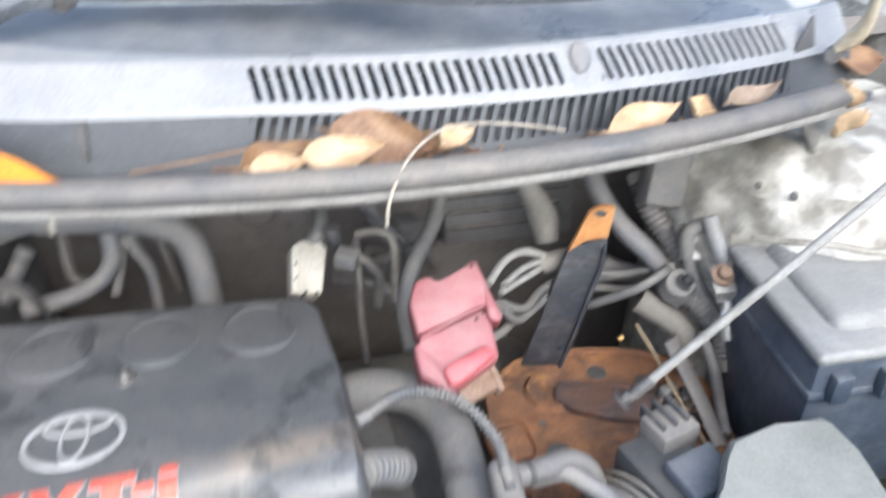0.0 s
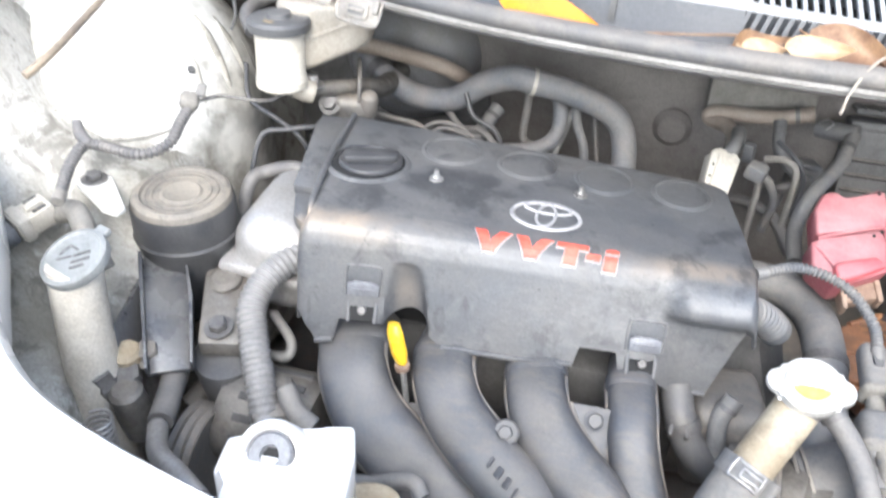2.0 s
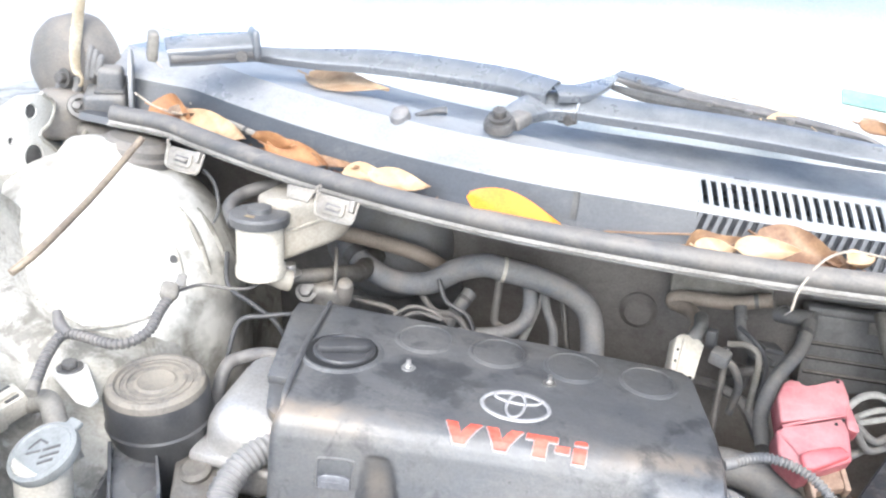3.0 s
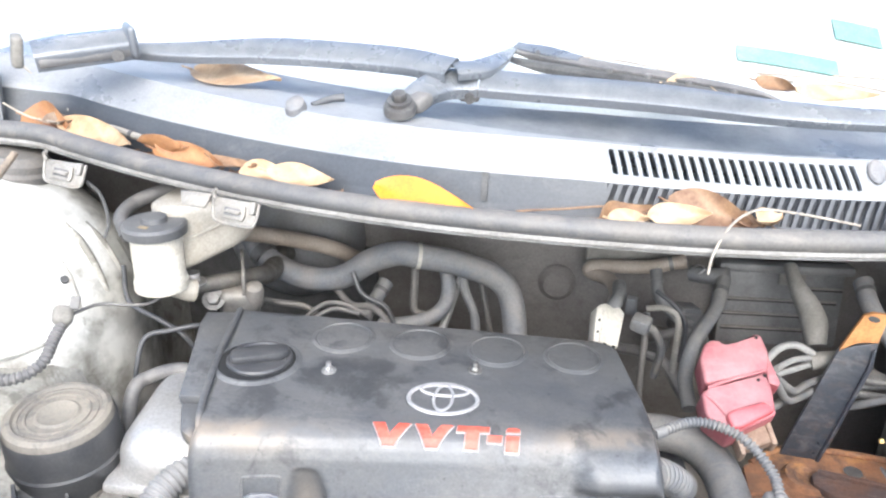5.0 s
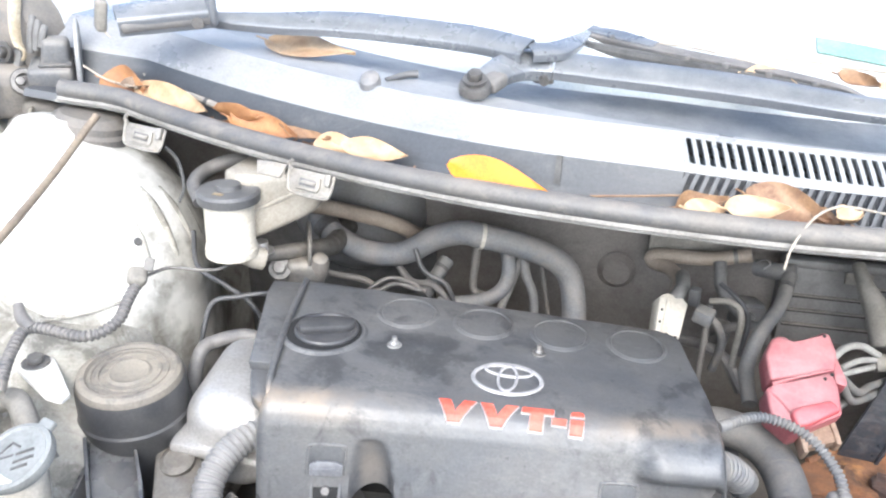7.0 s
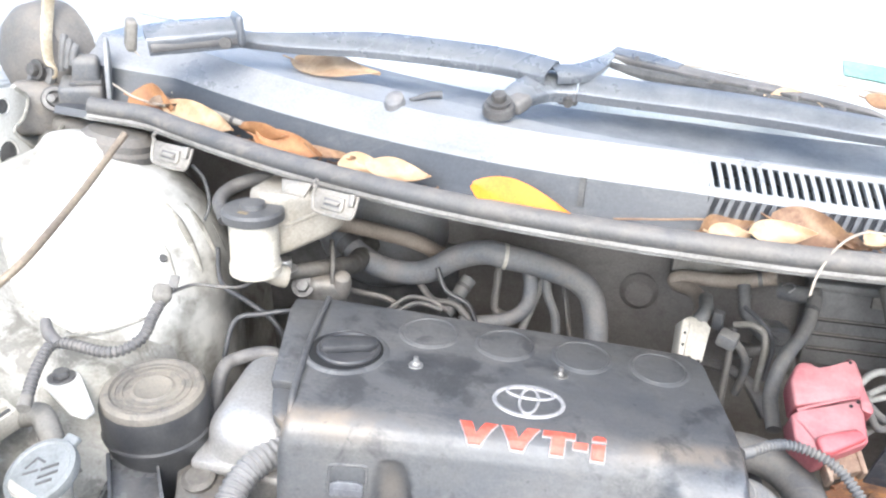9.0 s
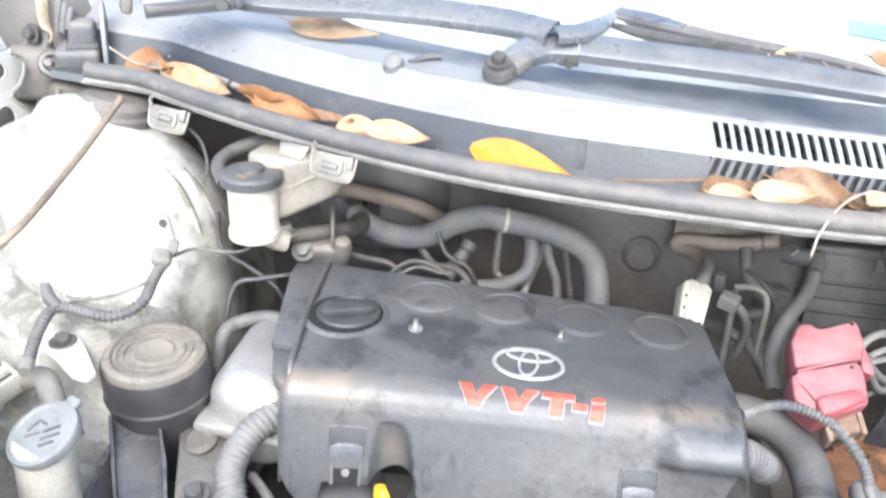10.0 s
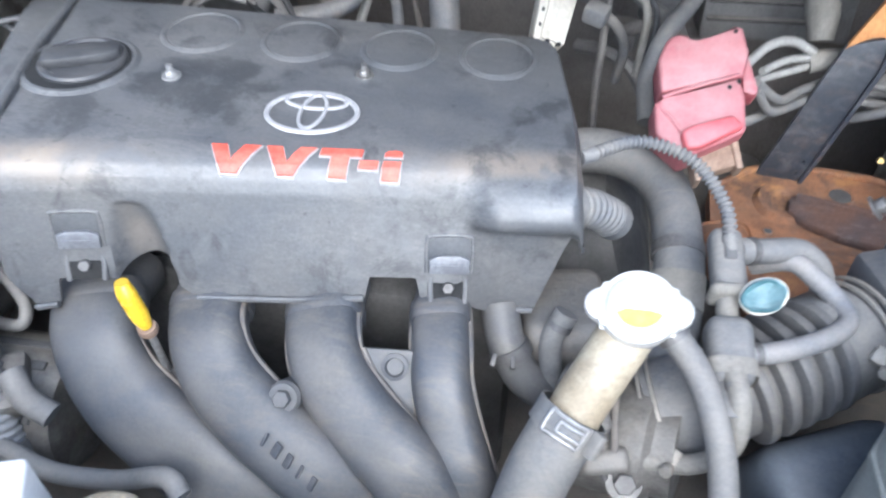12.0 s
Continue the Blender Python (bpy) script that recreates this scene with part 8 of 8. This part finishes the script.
# air flow meter details
piece(maf, "plug", box((0.040, 0.034, 0.030), (0.462, -0.078, 0.712), (0, 0, 20), 0.004), M_HOSE)
piece(maf, "cover", box((0.048, 0.040, 0.014), (0.470, -0.128, 0.716), (8, 0, 20), 0.004), M_MAF)
for k in range(3):
    piece(maf, "rib", box((0.004, 0.030, 0.012), (0.447 + 0.012 * k, -0.075 + 0.004 * k, 0.7255), (0, 0, 20), 0.001), M_MANIFOLD)


piece(air, "seam", prism([(0.49 + (x - 0.49) * 1.02, -0.22 + (y + 0.22) * 1.02) for x, y in airo], 0.700, 0.708, 0.002), M_AIRBOX)
piece(air, "inlet", tube([(0.51, -0.165, 0.68), (0.475, -0.14, 0.675)], 0.036, 24, 4), M_MAF)
low = thing("lower_duct", (0.42, -0.24, 0.5), "dark blue-grey plastic duct below the intake", "duct")
piece(low, "duct", box((0.12, 0.16, 0.10), (0.43, -0.235, 0.545), (20, 0, 25), 0.02, 3), M_MAF)
piece(low, "clip", box((0.05, 0.03, 0.012), (0.372, -0.262, 0.60), (25, 0, 10), 0.003), M_HOSE)

# ---- solenoid and clamp bracket in front of the battery ----
sol = thing("relay", (0.555, 0.105, 0.68), "grey dusty relay canister wrapped in tape beside the battery", "relay")
rmx = pose(0.541, 0.107, 0.715, 40, 10, -30) @ Matrix.Diagonal((0.8, 0.8, 0.85, 1))
piece(sol, "canister", turned([(0.0, -0.035), (0.020, -0.035), (0.0225, -0.030), (0.0225, 0.006), (0.0245, 0.008), (0.0245, 0.020), (0.0215, 0.023), (0.0205, 0.034), (0.017, 0.038), (0, 0.039)], rmx, 32), M_HOSE)
piece(sol, "band", turned([(0.0232, -0.016), (0.0245, -0.015), (0.0245, -0.005), (0.0232, -0.004)], rmx, 32), M_TAPE)
piece(sol, "stud", bolt(rmx @ Vector((0.004, 0.002, 0.038)), 0.006, 0.010, (28, 22, 0)), M_BLACK)
clb = thing("clamp_bracket", (0.60, 0.12, 0.70), "bare zinc clamp bracket with a rusty bolt", "bracket")
piece(clb, "plate", sheet([[(x + o, y, z) for o in (-0.011, -0.004, 0.004, 0.011)] for x, y, z in ((0.576, 0.142, 0.77), (0.568, 0.106, 0.772), (0.562, 0.078, 0.77), (0.561, 0.059, 0.764), (0.563, 0.048, 0.754), (0.566, 0.048, 0.742))], 0.003), M_STEEL)
piece(clb, "bolt", bolt((0.561, 0.059, 0.767), 0.007, 0.010, (30, 0, 0)), M_RUSTPALE)
piece(clb, "arm", tube([(0.566, 0.048, 0.742), (0.56, 0.036, 0.732), (0.562, 0.026, 0.712)], 0.005, 10, 5, flat=0.6), M_STEEL)

# ---- dry twig curling over the seal ----
tw = thing("twig", (0.27, 0.0, 0.955), "thin pale curled twig over the seal", "twig")
piece(tw, "stem", tube([(0.232, -0.046, 0.925), (0.236, -0.040, 0.945), (0.252, -0.022, 0.966), (0.280, 0.012, 0.968), (0.314, 0.034, 0.960), (0.349, 0.033, 0.956), (0.378, 0.022, 0.955)], 0.0013, 6, 8), M_TWIG)
tw = thing("twig", (-0.5, 0.14, 0.98), "thin pale grass stalk in the gutter", "twig")
piece(tw, "stem", tube([(-0.56, 0.135, 1.0), (-0.53, 0.135, 0.985), (-0.48, 0.115, 0.985)], 0.0012, 6, 6), M_TWIG)
piece(tw, "stem", tube([(-0.575, 0.20, 1.035), (-0.54, 0.19, 1.01), (-0.50, 0.17, 0.985)], 0.0012, 6, 6), M_TWIG)
tw = thing("twig", (0.1, 0.0, 0.95), "thin reddish twig in the gutter", "twig")
piece(tw, "stem", tube([(0.055, 0.004, 0.955), (0.10, 0.010, 0.958), (0.15, 0.014, 0.962), (0.19, 0.006, 0.955)], 0.0011, 6, 6), M_LEAF)
for k, (x0, y0, x1, y1) in enumerate(((0.30, 0.262, 0.46, 0.222), (0.26, 0.275, 0.36, 0.262), (0.40, 0.258, 0.56, 0.238), (-0.16, 0.40, 0.02, 0.352), (0.10, 0.318, 0.24, 0.276))):
    tw = thing("twig", (x0, y0, 1.045), "thin pale stalk on the windscreen edge", "twig")
    piece(tw, "stem", tube([(x0, y0, 1.048), ((x0 + x1) / 2, (y0 + y1) / 2 + 0.006, 1.046), (x1, y1, 1.038)], 0.0017, 6, 6), M_TWIG)
rnd = random.Random(5)
own = bmesh.new()
for _ in range(420):
    x = rnd.choice((rnd.uniform(-0.54, -0.12), rnd.uniform(0.12, 0.33), rnd.uniform(0.38, 0.6)))
    q = in_gutter(x, rnd.uniform(0.010, 0.036), -0.006 + rnd.random() * 0.004)
    a = rnd.uniform(0, 6.28)
    d = Vector((math.cos(a), math.sin(a), rnd.uniform(-0.2, 0.3))) * rnd.uniform(0.004, 0.014)
    tube([q - d, q, q + d + Vector((0, 0, 0.001))], rnd.uniform(0.0006, 0.0016), 5, 2, bm=own)
tagged(part("leaf_litter", own, M_LEAF), "crumbled leaf litter in the cowl gutter", "leaf litter", kind="stuff")
# washer nozzle stud and plug on the cowl
noz = thing("washer_nozzle", (-0.18, 0.12, 1.01), "small black washer nozzle with a peg on the cowl", "nozzle")
nzm = pose(-0.200, 0.132, 1.004, 26, 0, 0)
piece(noz, "cap", turned([(0.016, -0.004), (0.0165, 0.008), (0.014, 0.014), (0.008, 0.0165), (0, 0.017)], nzm @ Matrix.Diagonal((0.72, 0.95, 1.25, 1)), 24), M_HOSELIGHT)
piece(noz, "skirt", turned([(0.019, -0.005), (0.019, 0.001), (0.016, 0.002)], nzm @ Matrix.Diagonal((0.74, 0.98, 1, 1)), 24), M_COWLBACK)
piece(noz, "peg", tube([(-0.188, 0.150, 1.012), (-0.170, 0.166, 1.016), (-0.156, 0.172, 1.017)], [0.003, 0.0042, 0.005], 10, 4), M_PLASTIC)
plg = thing("cowl_plug", (0.402, 0.075, 0.99), "oval grey plug between the air slots", "plug")
own = turned([(0.014, 0.0), (0.014, 0.002), (0.011, 0.004), (0, 0.004)], None, 24)
own.transform(Matrix.Translation(cowl_at(0.401, 0.082, 0.0495)) @ Matrix.Rotation(radians(38), 4, "X") @ Matrix.Diagonal((0.62, 1, 1, 1)))
piece(plg, "disc", own, M_HOSELIGHT)

# ---- open bonnet, raised on its hinges above the bay ----
bon = thing("bonnet", (0.05, 0.30, 1.24), "open white car bonnet raised over the engine bay", "bonnet")
slope = Vector((0, -0.34, 0.94)).normalized()
rows = [[Vector((x, 0.30 + 0.10 * (x / 0.72) ** 2, 1.25)) + slope * s * (1 - 0.06 * (x / 0.72) ** 2) + Vector((0, 0.05 * math.sin(math.pi * s / 0.95), 0)) for x in np.linspace(-0.66, 0.76, 24)] for s in np.linspace(0, 0.95, 14)]
piece(bon, "outer_skin", sheet(rows, 0.004), M_FENDER)
piece(bon, "inner_frame", sheet([[q + Vector((0, -0.030, -0.02)) for q in row[2:-2]] for row in rows[1:-1]], 0.003), M_FLANGE)
